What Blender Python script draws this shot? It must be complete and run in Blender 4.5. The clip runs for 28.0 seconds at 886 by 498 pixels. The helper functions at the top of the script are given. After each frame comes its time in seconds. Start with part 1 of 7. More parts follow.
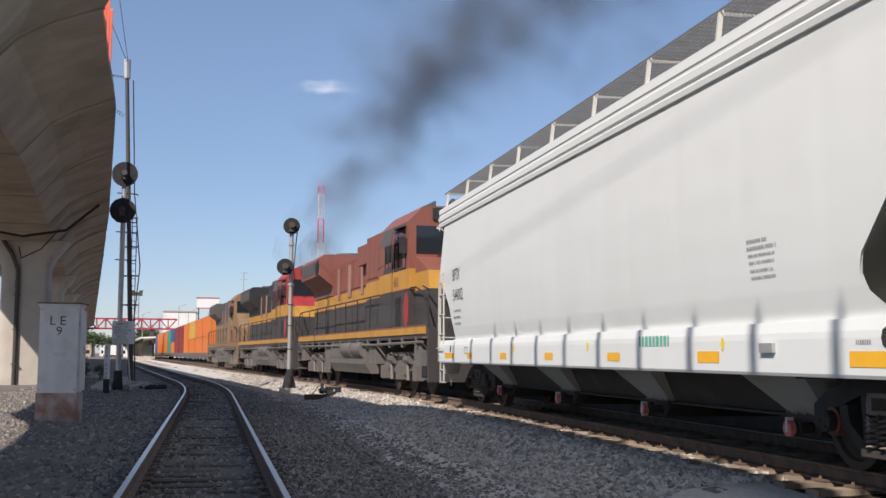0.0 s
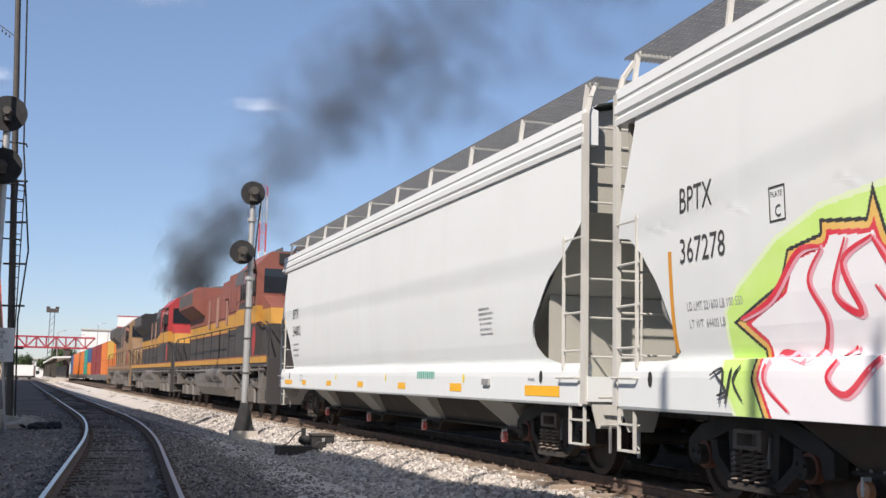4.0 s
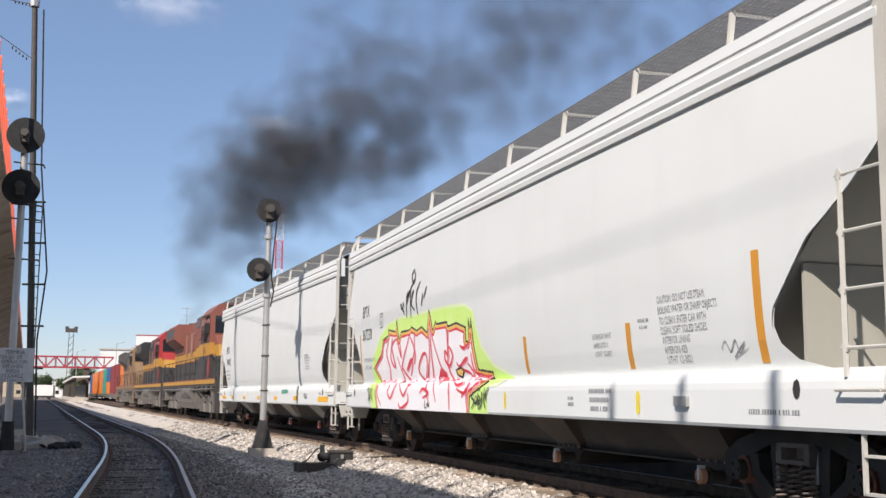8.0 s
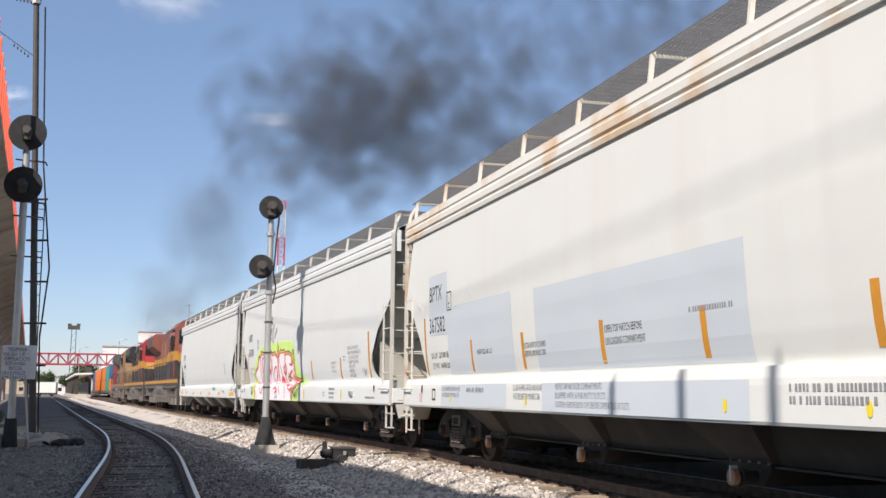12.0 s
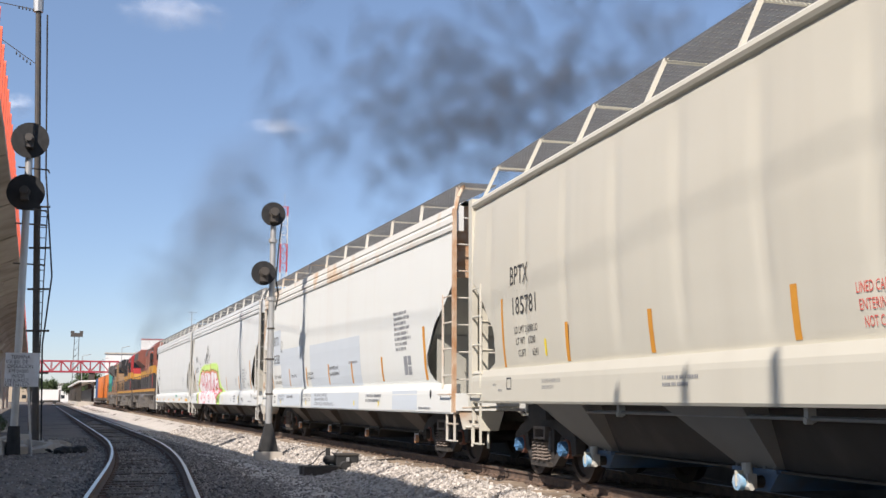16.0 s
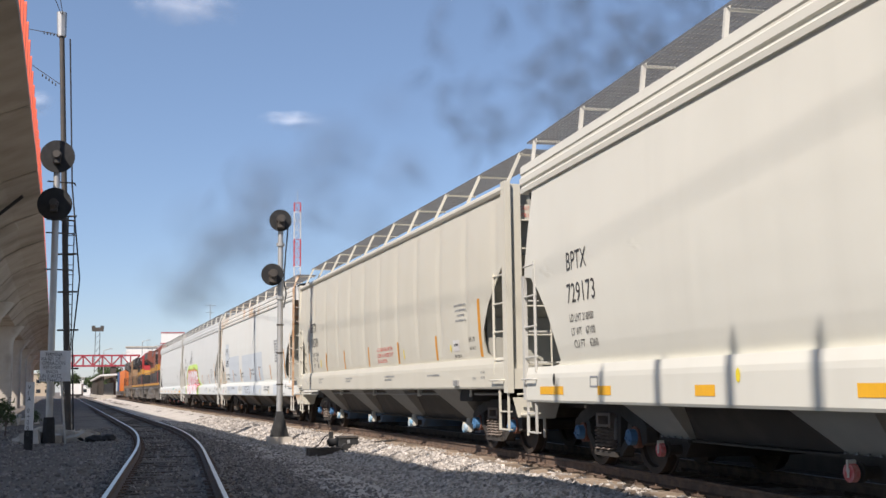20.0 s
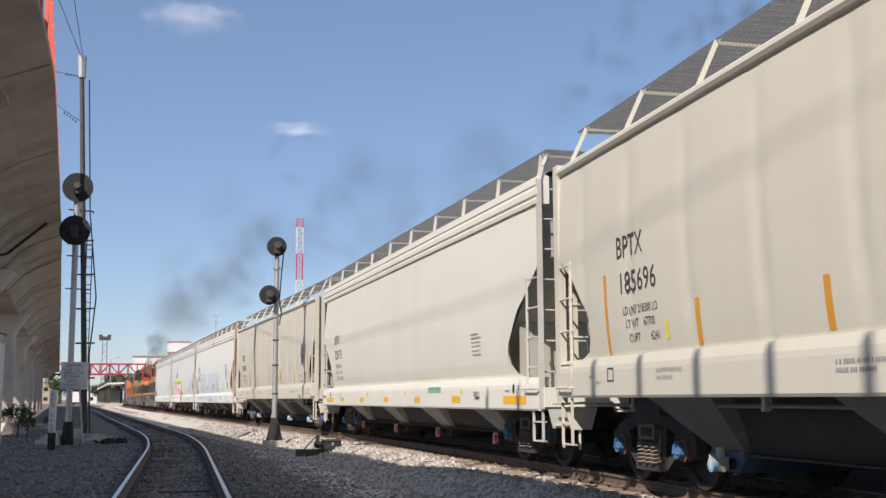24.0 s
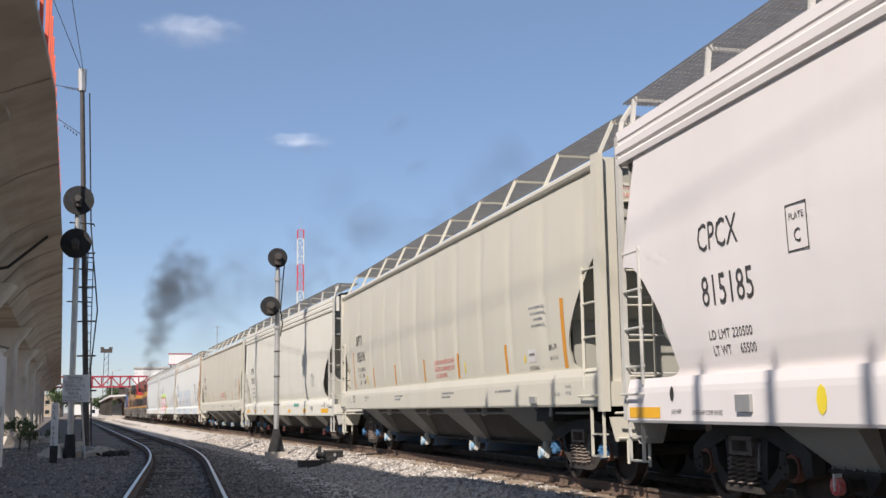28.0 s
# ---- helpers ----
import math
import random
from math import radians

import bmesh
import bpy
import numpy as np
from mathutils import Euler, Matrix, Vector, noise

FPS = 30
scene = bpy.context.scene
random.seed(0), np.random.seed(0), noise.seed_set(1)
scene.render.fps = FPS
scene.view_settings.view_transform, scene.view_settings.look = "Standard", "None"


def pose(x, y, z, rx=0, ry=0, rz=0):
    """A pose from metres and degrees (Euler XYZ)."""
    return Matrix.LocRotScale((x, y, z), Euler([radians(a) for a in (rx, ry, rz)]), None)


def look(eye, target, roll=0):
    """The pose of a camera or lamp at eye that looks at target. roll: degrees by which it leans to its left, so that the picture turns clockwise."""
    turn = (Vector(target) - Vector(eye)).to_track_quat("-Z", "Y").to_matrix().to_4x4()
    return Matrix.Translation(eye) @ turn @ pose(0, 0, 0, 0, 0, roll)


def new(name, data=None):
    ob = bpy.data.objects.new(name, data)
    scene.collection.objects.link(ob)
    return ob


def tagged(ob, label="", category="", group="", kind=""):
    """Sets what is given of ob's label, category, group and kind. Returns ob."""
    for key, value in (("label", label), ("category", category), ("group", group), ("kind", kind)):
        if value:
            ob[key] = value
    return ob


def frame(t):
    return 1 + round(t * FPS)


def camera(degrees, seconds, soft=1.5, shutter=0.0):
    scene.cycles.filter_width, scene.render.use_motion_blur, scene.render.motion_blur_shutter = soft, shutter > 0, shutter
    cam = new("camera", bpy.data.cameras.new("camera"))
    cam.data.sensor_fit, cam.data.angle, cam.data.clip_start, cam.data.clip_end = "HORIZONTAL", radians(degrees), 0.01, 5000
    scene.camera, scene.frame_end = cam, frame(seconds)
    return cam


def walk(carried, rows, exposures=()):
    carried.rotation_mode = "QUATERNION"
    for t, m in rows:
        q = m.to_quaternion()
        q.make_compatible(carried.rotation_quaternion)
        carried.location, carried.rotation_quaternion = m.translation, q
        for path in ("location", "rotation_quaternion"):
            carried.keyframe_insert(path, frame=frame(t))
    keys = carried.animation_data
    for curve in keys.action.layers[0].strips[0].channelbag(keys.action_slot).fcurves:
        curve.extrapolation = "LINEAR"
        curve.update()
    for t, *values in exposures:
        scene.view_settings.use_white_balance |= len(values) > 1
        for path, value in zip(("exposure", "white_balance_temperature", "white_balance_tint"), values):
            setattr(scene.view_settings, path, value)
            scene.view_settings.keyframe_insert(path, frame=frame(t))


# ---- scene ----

# ---------- camera ----------
# time, place, heading, tilt, lean (degrees)
PATH = [
    (0, -0.09, -13.41, 1.43, -11.88, 5.52, 0.34),
    (0.5, -0.06, -8.09, 1.45, -13.17, 6.04, 1.31),
    (1, -0.03, -4.40, 1.47, -13.91, 5.65, 0.95),
    (1.5, -0.00, -0.72, 1.49, -15.23, 6.65, 1.05),
    (2, 0.00, 0.00, 1.50, -15.23, 6.04, 1.35),
    (2.5, 0.00, 0.00, 1.50, -15.47, 6.32, 1.54),
    (4.5, 0.00, 0.00, 1.50, -15.60, 7.10, 1.10),
    (5, 0.00, 0.00, 1.50, -15.35, 7.31, 1.02),
    (5.5, 0.00, 0.00, 1.50, -15.01, 7.37, 0.98),
    (6, 0.00, 0.00, 1.50, -15.23, 7.40, 0.76),
    (6.5, 0.00, 0.00, 1.50, -14.88, 7.21, 0.68),
    (7, 0.00, 0.00, 1.50, -14.76, 7.06, 0.73),
    (7.5, 0.00, 0.00, 1.50, -14.74, 7.49, 0.59),
    (8, 0.00, 0.00, 1.50, -14.76, 7.68, 0.54),
    (8.5, 0.00, 0.00, 1.50, -14.70, 7.60, 0.35),
    (9, 0.00, 0.00, 1.50, -14.91, 7.80, 0.33),
    (9.5, 0.00, 0.00, 1.50, -14.92, 7.78, 0.29),
    (10, 0.00, 0.00, 1.50, -14.83, 7.51, 0.35),
    (10.5, 0.00, 0.00, 1.50, -14.75, 7.09, 0.39),
    (11, 0.00, 0.00, 1.50, -14.53, 6.87, 0.45),
    (11.5, 0.00, 0.00, 1.50, -14.56, 7.17, 0.42),
    (13.5, 0.00, 0.00, 1.50, -14.93, 7.80, 0.66),
    (14, 0.00, 0.00, 1.50, -14.77, 7.69, 0.69),
    (14.5, 0.00, 0.00, 1.50, -14.97, 7.65, 0.71),
    (15, 0.00, 0.00, 1.50, -15.18, 7.78, 0.65),
    (15.5, 0.00, 0.00, 1.50, -14.92, 7.69, 0.59),
    (16, 0.00, 0.00, 1.50, -14.53, 7.80, 0.22),
    (16.5, 0.00, 0.00, 1.50, -14.64, 7.98, -0.05),
    (17, 0.00, 0.00, 1.50, -14.60, 8.27, 0.00),
    (17.5, 0.00, 0.00, 1.50, -14.54, 8.03, -0.27),
    (18, 0.00, 0.00, 1.50, -14.67, 8.14, -0.47),
    (18.5, 0.00, 0.00, 1.50, -14.53, 8.02, -0.78),
    (19, -0.00, -0.46, 1.50, -14.27, 8.01, -0.89),
    (19.5, -0.01, -1.59, 1.49, -13.91, 7.65, -0.99),
    (20, -0.01, -2.80, 1.48, -13.65, 7.19, -0.69),
    (20.5, -0.02, -4.06, 1.47, -13.52, 6.93, -0.63),
    (22.5, -0.04, -6.61, 1.46, -13.02, 6.74, -0.15),
    (23, -0.03, -6.62, 1.45, -13.26, 7.63, -0.50),
    (23.5, -0.04, -6.61, 1.45, -13.40, 7.90, -0.51),
    (24, -0.03, -6.61, 1.45, -13.32, 7.74, -0.29),
    (24.5, -0.04, -6.62, 1.45, -13.45, 7.83, -0.14),
    (25, -0.04, -6.62, 1.45, -13.41, 7.88, -0.04),
    (25.5, -0.03, -6.65, 1.45, -13.32, 7.97, -0.05),
    (26, -0.03, -6.64, 1.45, -13.31, 8.02, -0.27),
    (26.5, -0.03, -6.63, 1.45, -13.41, 8.04, -0.21),
    (27, -0.04, -6.64, 1.45, -13.47, 8.14, -0.35),
    (27.5, -0.03, -6.70, 1.45, -13.36, 8.18, -0.47),
    (28, -0.03, -6.66, 1.45, -13.28, 8.25, -0.73),
]


def eye_pose(x, y, z, yaw, pitch, lean):
    yaw, pitch = radians(yaw), radians(pitch)
    way = Vector((-math.sin(yaw) * math.cos(pitch), math.cos(yaw) * math.cos(pitch), math.sin(pitch)))
    eye = Vector((x, y, z))
    return look(eye, eye + way, lean)


cam = camera(44.0, 28.0)
walk(cam, [(t, eye_pose(*r)) for t, *r in PATH], [(0, 0.64), (2, 0.75), (11, 0.76), (14, 0.81), (18, 0.80), (20, 0.69), (23, 0.65), (28, 0.65)])

# ---------- world, sun ----------
SUN_AZ, SUN_EL = 42.0, 42.2          # where the light goes, clockwise from +y; its height
world = bpy.data.worlds.new("sky")
world.use_nodes = True
scene.world = world
scene.cycles.transparent_max_bounces = 72
wn = world.node_tree.nodes
sky = wn.new("ShaderNodeTexSky")
sky.sky_type = "NISHITA"
sky.sun_disc = False
sky.sun_elevation, sky.sun_rotation = radians(SUN_EL), radians(180 + SUN_AZ)
sky.altitude, sky.air_density, sky.dust_density, sky.ozone_density = 800, 1.0, 0.6, 3.8
wn["Background"].inputs["Strength"].default_value = 0.088
haze_tint = wn.new("ShaderNodeMix")
haze_tint.data_type, haze_tint.blend_type = "RGBA", "MULTIPLY"
haze_tint.inputs["Factor"].default_value = 1.0
haze_tint.inputs["B"].default_value = (1.07, 0.97, 0.985, 1)
world.node_tree.links.new(sky.outputs[0], haze_tint.inputs["A"])
# thin even haze over the whole sky
veil = wn.new("ShaderNodeMix")
veil.data_type = "RGBA"
veil.inputs["Factor"].default_value = 0.38
veil.inputs["B"].default_value = (1.75, 2.62, 3.95, 1)
world.node_tree.links.new(haze_tint.outputs["Result"], veil.inputs["A"])
world.node_tree.links.new(veil.outputs["Result"], wn["Background"].inputs["Color"])
sun = new("sun", bpy.data.lights.new("sun", "SUN"))
sun.data.energy, sun.data.angle, sun.data.color = 4.1, radians(0.55), (1.0, 0.905, 0.83)
_a, _e = radians(SUN_AZ), radians(SUN_EL)
LIGHT = Vector((math.sin(_a) * math.cos(_e), math.cos(_a) * math.cos(_e), -math.sin(_e)))
sun.matrix_world = look(Vector((-40, -80, 60)), Vector((-40, -80, 60)) + LIGHT)


# ---------- materials ----------
def material(name, base, rough=0.6, metal=0.0, second=None, scale=3.0, amount=0.5, bump=0.0, bump_scale=40.0,
             stain=None, stain_scale=0.7, stain_amount=0.0, streak=0.0, streak_color=(0.18, 0.15, 0.12), spread=0.0, coat=0.0, island=0.0):
    """A procedural surface: a base colour, a second one in patches, fine bump, large stains, streaks that run down."""
    m = bpy.data.materials.new(name)
    m.use_nodes = True
    n, l = m.node_tree.nodes, m.node_tree.links
    b = n["Principled BSDF"]
    b.inputs["Roughness"].default_value, b.inputs["Metallic"].default_value = rough, metal
    b.inputs["Coat Weight"].default_value = coat
    co = n.new("ShaderNodeTexCoord")
    where = co.outputs["Object"]

    def tex(size, detail=4, vec=None):
        t = n.new("ShaderNodeTexNoise")
        t.inputs["Scale"].default_value, t.inputs["Detail"].default_value = size, detail
        l.new(vec or where, t.inputs["Vector"])
        return t.outputs["Fac"]

    def ramp(fac, lo, hi):
        r = n.new("ShaderNodeMapRange")
        r.inputs["From Min"].default_value, r.inputs["From Max"].default_value = lo, hi
        l.new(fac, r.inputs["Value"])
        return r.outputs["Result"]

    def mix(fac, a, c, gain):
        x = n.new("ShaderNodeMix")
        x.data_type = "RGBA"
        g = n.new("ShaderNodeMath")
        g.operation = "MULTIPLY"
        g.inputs[1].default_value = gain
        l.new(fac, g.inputs[0])
        l.new(g.outputs[0], x.inputs["Factor"])
        if isinstance(a, tuple):
            x.inputs["A"].default_value = (*a, 1)
        else:
            l.new(a, x.inputs["A"])
        x.inputs["B"].default_value = (*c, 1)
        return x.outputs["Result"]

    col = mix(ramp(tex(scale), 0.35, 0.65), base, second or tuple(v * 0.8 for v in base), amount)
    if stain:
        col = mix(ramp(tex(stain_scale, 6), 0.5, 0.72), col, stain, stain_amount)
    if streak:
        mp = n.new("ShaderNodeMapping")
        mp.inputs["Scale"].default_value = (1.1, 1.1, 0.10)
        l.new(where, mp.inputs["Vector"])
        col = mix(ramp(tex(1.4, 5, mp.outputs[0]), 0.5, 0.8), col, streak_color, streak)
    if spread or island:
        info = n.new("ShaderNodeNewGeometry" if island else "ShaderNodeObjectInfo")
        hsv = n.new("ShaderNodeHueSaturation")
        k = island or spread
        l.new(ramp_to(n, l, info.outputs["Random Per Island" if island else "Random"], 1 - k, 1 + k), hsv.inputs["Value"])
        l.new(col, hsv.inputs["Color"])
        col = hsv.outputs["Color"]
    l.new(col, b.inputs["Base Color"])
    if bump:
        bp = n.new("ShaderNodeBump")
        bp.inputs["Strength"].default_value, bp.inputs["Distance"].default_value = bump, 0.02
        l.new(tex(bump_scale, 5), bp.inputs["Height"])
        l.new(bp.outputs[0], b.inputs["Normal"])
    return m


def ramp_to(n, l, fac, lo, hi):
    r = n.new("ShaderNodeMapRange")
    r.inputs["To Min"].default_value, r.inputs["To Max"].default_value = lo, hi
    l.new(fac, r.inputs["Value"])
    return r.outputs["Result"]


WHITE = material("white car paint", (0.665, 0.69, 0.68), 0.42, second=(0.64, 0.66, 0.65), scale=0.5, amount=0.5, streak=0.05, stain=(0.5, 0.48, 0.44), stain_amount=0.10, bump=0.05, bump_scale=1.3)
WHITE_RUSTY = material("rust-streaked white car paint", (0.68, 0.695, 0.665), 0.5, second=(0.66, 0.67, 0.635), scale=0.5, amount=0.5, streak=0.09, streak_color=(0.45, 0.26, 0.12), bump=0.05, bump_scale=1.3)
CREAM = material("cream car paint", (0.68, 0.665, 0.585), 0.42, second=(0.62, 0.605, 0.53), scale=0.5, amount=0.5, streak=0.08, bump=0.05, bump_scale=1.3)
TAN = material("warm grey car paint", (0.565, 0.54, 0.455), 0.42, second=(0.54, 0.515, 0.43), scale=0.5, amount=0.5, streak=0.10, bump=0.05, bump_scale=1.3)
PINKISH = material("pale pinkish white car paint", (0.75, 0.71, 0.69), 0.42, second=(0.66, 0.62, 0.60), scale=0.5, amount=0.5, streak=0.06, bump=0.05, bump_scale=1.3)
PATCH = material("grey repaint patch", (0.55, 0.60, 0.64), 0.5, second=(0.52, 0.57, 0.61), scale=0.8)
RUST = material("rusty steel", (0.13, 0.095, 0.075), 0.85, second=(0.20, 0.16, 0.13), scale=6, bump=0.3)
RUST_ORANGE = material("orange rusted paint", (0.40, 0.21, 0.10), 0.8, second=(0.58, 0.46, 0.34), scale=3, amount=0.9, bump=0.2)
GRIME = material("grimy dark steel", (0.034, 0.03, 0.027), 0.8, second=(0.065, 0.055, 0.045), scale=4, bump=0.3)
WHEEL = material("worn wheel steel", (0.045, 0.036, 0.03), 0.7, 0.3, second=(0.09, 0.06, 0.042), scale=5)
TREAD = material("bright worn steel", (0.55, 0.52, 0.48), 0.28, 1.0, second=(0.42, 0.38, 0.34), scale=9)
RAILSIDE = material("rusted rail side", (0.085, 0.062, 0.048), 0.8, second=(0.24, 0.15, 0.10), scale=7, bump=0.3)
GRATING = material("galvanised grating", (0.30, 0.30, 0.29), 0.5, 0.7, second=(0.22, 0.21, 0.2), scale=6)
BLACKPAINT = material("black paint", (0.02, 0.02, 0.02), 0.95, second=(0.04, 0.04, 0.04), scale=5)
INK = material("black stencil paint", (0.035, 0.035, 0.035), 0.7, second=(0.08, 0.08, 0.08), scale=9)
FADED = material("faded stencil paint", (0.22, 0.23, 0.25), 0.7, second=(0.35, 0.36, 0.37), scale=9)
REDINK = material("red stencil paint", (0.62, 0.09, 0.07), 0.6, second=(0.55, 0.15, 0.12), scale=9)
ORANGE_BAR = material("orange stripe paint", (0.60, 0.27, 0.03), 0.6, second=(0.50, 0.22, 0.03), scale=5)
YELLOW = material("yellow reflector", (0.80, 0.42, 0.02), 0.4, second=(0.72, 0.37, 0.02), scale=9)
LEMON = material("yellow sticker", (0.78, 0.62, 0.04), 0.5, second=(0.7, 0.55, 0.04), scale=9)
GREENISH = material("green stencil paint", (0.12, 0.38, 0.30), 0.7, second=(0.16, 0.42, 0.34), scale=9)
CONCRETE = material("weathered concrete", (0.36, 0.31, 0.25), 0.9, second=(0.27, 0.23, 0.18), scale=0.9, amount=0.8, stain=(0.12, 0.095, 0.07), stain_scale=0.35, stain_amount=0.7, streak=0.3, bump=0.35, bump_scale=14)
CONCRETE_PALE = material("pale concrete", (0.46, 0.42, 0.36), 0.9, second=(0.38, 0.34, 0.29), scale=1.5, stain=(0.24, 0.2, 0.16), stain_scale=0.8, stain_amount=0.5, streak=0.25, bump=0.3, bump_scale=20)
REDPOST = material("red-orange barrier plastic", (0.75, 0.12, 0.05), 0.5, second=(0.62, 0.09, 0.04), scale=3)
GALV = material("galvanised pole", (0.42, 0.42, 0.41), 0.45, 0.5, second=(0.33, 0.32, 0.3), scale=3, streak=0.25, bump=0.1)
WHITEPAINT = material("chipped white paint", (0.66, 0.66, 0.65), 0.6, second=(0.58, 0.58, 0.57), scale=3, stain=(0.35, 0.27, 0.2), stain_scale=2.2, stain_amount=0.35, streak=0.3, bump=0.1)
WOOD = material("old sleeper wood", (0.075, 0.06, 0.05), 0.95, second=(0.13, 0.11, 0.09), scale=5, bump=0.5, bump_scale=25, spread=0.35)
WOOD_PALE = material("dry sleeper wood", (0.30, 0.235, 0.175), 0.95, second=(0.18, 0.14, 0.105), scale=5, bump=0.5, bump_scale=25, spread=0.35)
STEELDARK = material("dark weathered steel", (0.06, 0.055, 0.05), 0.6, 0.3, second=(0.10, 0.08, 0.06), scale=4, bump=0.2)


def ground_material():
    m = material("trodden dirt", (0.115, 0.095, 0.078), 0.97, second=(0.20, 0.175, 0.15), scale=22, amount=0.9,
                 stain=(0.065, 0.055, 0.047), stain_scale=0.45, stain_amount=0.75, bump=1.0, bump_scale=18)
    return m


GROUND = ground_material()
BALLAST = material("pale ballast", (0.42, 0.385, 0.335), 0.95, second=(0.56, 0.515, 0.465), scale=20, amount=0.9, stain=(0.26, 0.23, 0.20), stain_scale=0.5, stain_amount=0.5, bump=1.0, bump_scale=18)
# Shade is put into the dark stones' colour, sunlight into the pale ones'.
STONE_SHADED = material("ground stone", (0.24, 0.215, 0.195), 0.9, second=(0.15, 0.135, 0.12), scale=6, bump=0.2, island=0.55)
STONE_SUNLIT = material("ballast stone", (0.40, 0.365, 0.325), 0.9, second=(0.30, 0.27, 0.24), scale=6, bump=0.2, island=0.5)


# ---------- mesh tools ----------
def box(bm, x0, x1, y0, y1, z0, z1, m=None):
    c = [(x, y, z) for x in (x0, x1) for y in (y0, y1) for z in (z0, z1)]
    v = [bm.verts.new(m @ Vector(p) if m else p) for p in c]
    for f in ((0, 1, 3, 2), (4, 6, 7, 5), (0, 4, 5, 1), (2, 3, 7, 6), (0, 2, 6, 4), (1, 5, 7, 3)):
        bm.faces.new([v[i] for i in f])


def rod(bm, p, q, r, seg=8, r2=None, cap=True):
    """A round bar from p to q."""
    p, q = Vector(p), Vector(q)
    d = (q - p).normalized()
    u = d.orthogonal().normalized()
    w = d.cross(u)
    rings = []
    for c, rad in ((p, r), (q, r if r2 is None else r2)):
        rings.append([bm.verts.new(c + (u * math.cos(2 * math.pi * i / seg) + w * math.sin(2 * math.pi * i / seg)) * rad) for i in range(seg)])
    for i in range(seg):
        j = (i + 1) % seg
        bm.faces.new((rings[0][i], rings[0][j], rings[1][j], rings[1][i]))
    if cap:
        bm.faces.new(rings[0][::-1])
        bm.faces.new(rings[1])


def pipe(bm, pts, r, seg=6):
    for a, b in zip(pts, pts[1:]):
        rod(bm, a, b, r, seg)


def slab(bm, poly, axis, lo, hi):
    """A flat outline of (a, b) pairs pulled along an axis. axis x: (y, z); y: (x, z); z: (x, y)."""
    def at(a, b, c):
        return {"x": (c, a, b), "y": (a, c, b), "z": (a, b, c)}[axis]
    lows = [bm.verts.new(at(a, b, lo)) for a, b in poly]
    highs = [bm.verts.new(at(a, b, hi)) for a, b in poly]
    n = len(poly)
    for i in range(n):
        j = (i + 1) % n
        bm.faces.new((lows[i], lows[j], highs[j], highs[i]))
    bm.faces.new(lows[::-1])
    bm.faces.new(highs)


def sheet(bm, rows):
    """A skin over rows of points."""
    vs = [[bm.verts.new(p) for p in r] for r in rows]
    for a, b in zip(vs, vs[1:]):
        for i in range(len(a) - 1):
            bm.faces.new((a[i], a[i + 1], b[i + 1], b[i]))


def mesh_of(name, bm, mat, smooth=False, bevel=0.0):
    if bevel:
        bmesh.ops.bevel(bm, geom=[e for e in bm.edges if len(e.link_faces) == 2 and e.calc_face_angle(0) > 0.6], offset=bevel, segments=1, affect="EDGES")
    bmesh.ops.recalc_face_normals(bm, faces=bm.faces)
    me = bpy.data.meshes.new(name)
    bm.to_mesh(me)
    bm.free()
    me.materials.append(mat)
    if smooth:
        me.polygons.foreach_set("use_smooth", [True] * len(me.polygons))
        me.set_sharp_from_angle(angle=radians(35))
    return me


def part(name, bm, mat, parent, label="", smooth=False, bevel=0.0):
    ob = new(name, mesh_of(name, bm, mat, smooth, bevel))
    ob.parent = parent
    return tagged(ob, label)


def made(name, build, mat, parent, label="", smooth=False, bevel=0.0):
    bm = bmesh.new()
    build(bm)
    return part(name, bm, mat, parent, label, smooth, bevel)


def thing(name, label, category, group="", kind="", at=None):
    ob = new(name)
    ob.empty_display_size = 0.2
    if at is not None:
        ob.matrix_basis = at
    return tagged(ob, label, category, group, kind)


def boxes(*bs):
    def f(bm):
        for b in bs:
            box(bm, *b)
    return f


def rods(r, *ps, seg=8):
    def f(bm):
        for p, q in ps:
            rod(bm, p, q, r, seg)
    return f


def lettering(text, size, spacing=1.0, narrow=1.0):
    """The built-in font as flat faces: vertices and faces, left-bottom at 0."""
    cu = bpy.data.curves.new("text", "FONT")
    cu.body, cu.size, cu.space_character, cu.resolution_u = text, size, spacing, 2
    ob = bpy.data.objects.new("text", cu)
    scene.collection.objects.link(ob)
    dg = bpy.context.evaluated_depsgraph_get()
    me = bpy.data.meshes.new_from_object(ob.evaluated_get(dg))
    v = [(p.co.x * narrow, p.co.y) for p in me.vertices]
    f = [tuple(p.vertices) for p in me.polygons]
    bpy.data.objects.remove(ob)
    bpy.data.meshes.remove(me)
    bpy.data.curves.remove(cu)
    return v, f


def written(name, pieces, place, mat, parent, label=""):
    """One mesh of lettering: pieces of (text, size, u, v, narrow), laid by place(u, v)."""
    bm = bmesh.new()
    for text, size, u0, v0, narrow in pieces:
        vs, fs = lettering(text, size, 1.0, narrow)
        bv = [bm.verts.new(place(u0 + a, v0 + b)) for a, b in vs]
        for f in fs:
            try:
                bm.faces.new([bv[i] for i in f])
            except ValueError:
                pass
    me = bpy.data.meshes.new(name)
    bm.to_mesh(me)
    bm.free()
    me.materials.append(mat)
    ob = new(name, me)
    ob.parent = parent
    return tagged(ob, label)


# ---------- the two tracks ----------
RAIL_Z = 0.38            # rail top under the train
LEFT_RAIL_Z = 0.14       # rail top of the near track
TRAIN_X, CURVE_FROM, CURVE_R, BEND = 6.70, 4.8, 259.0, 0.0866


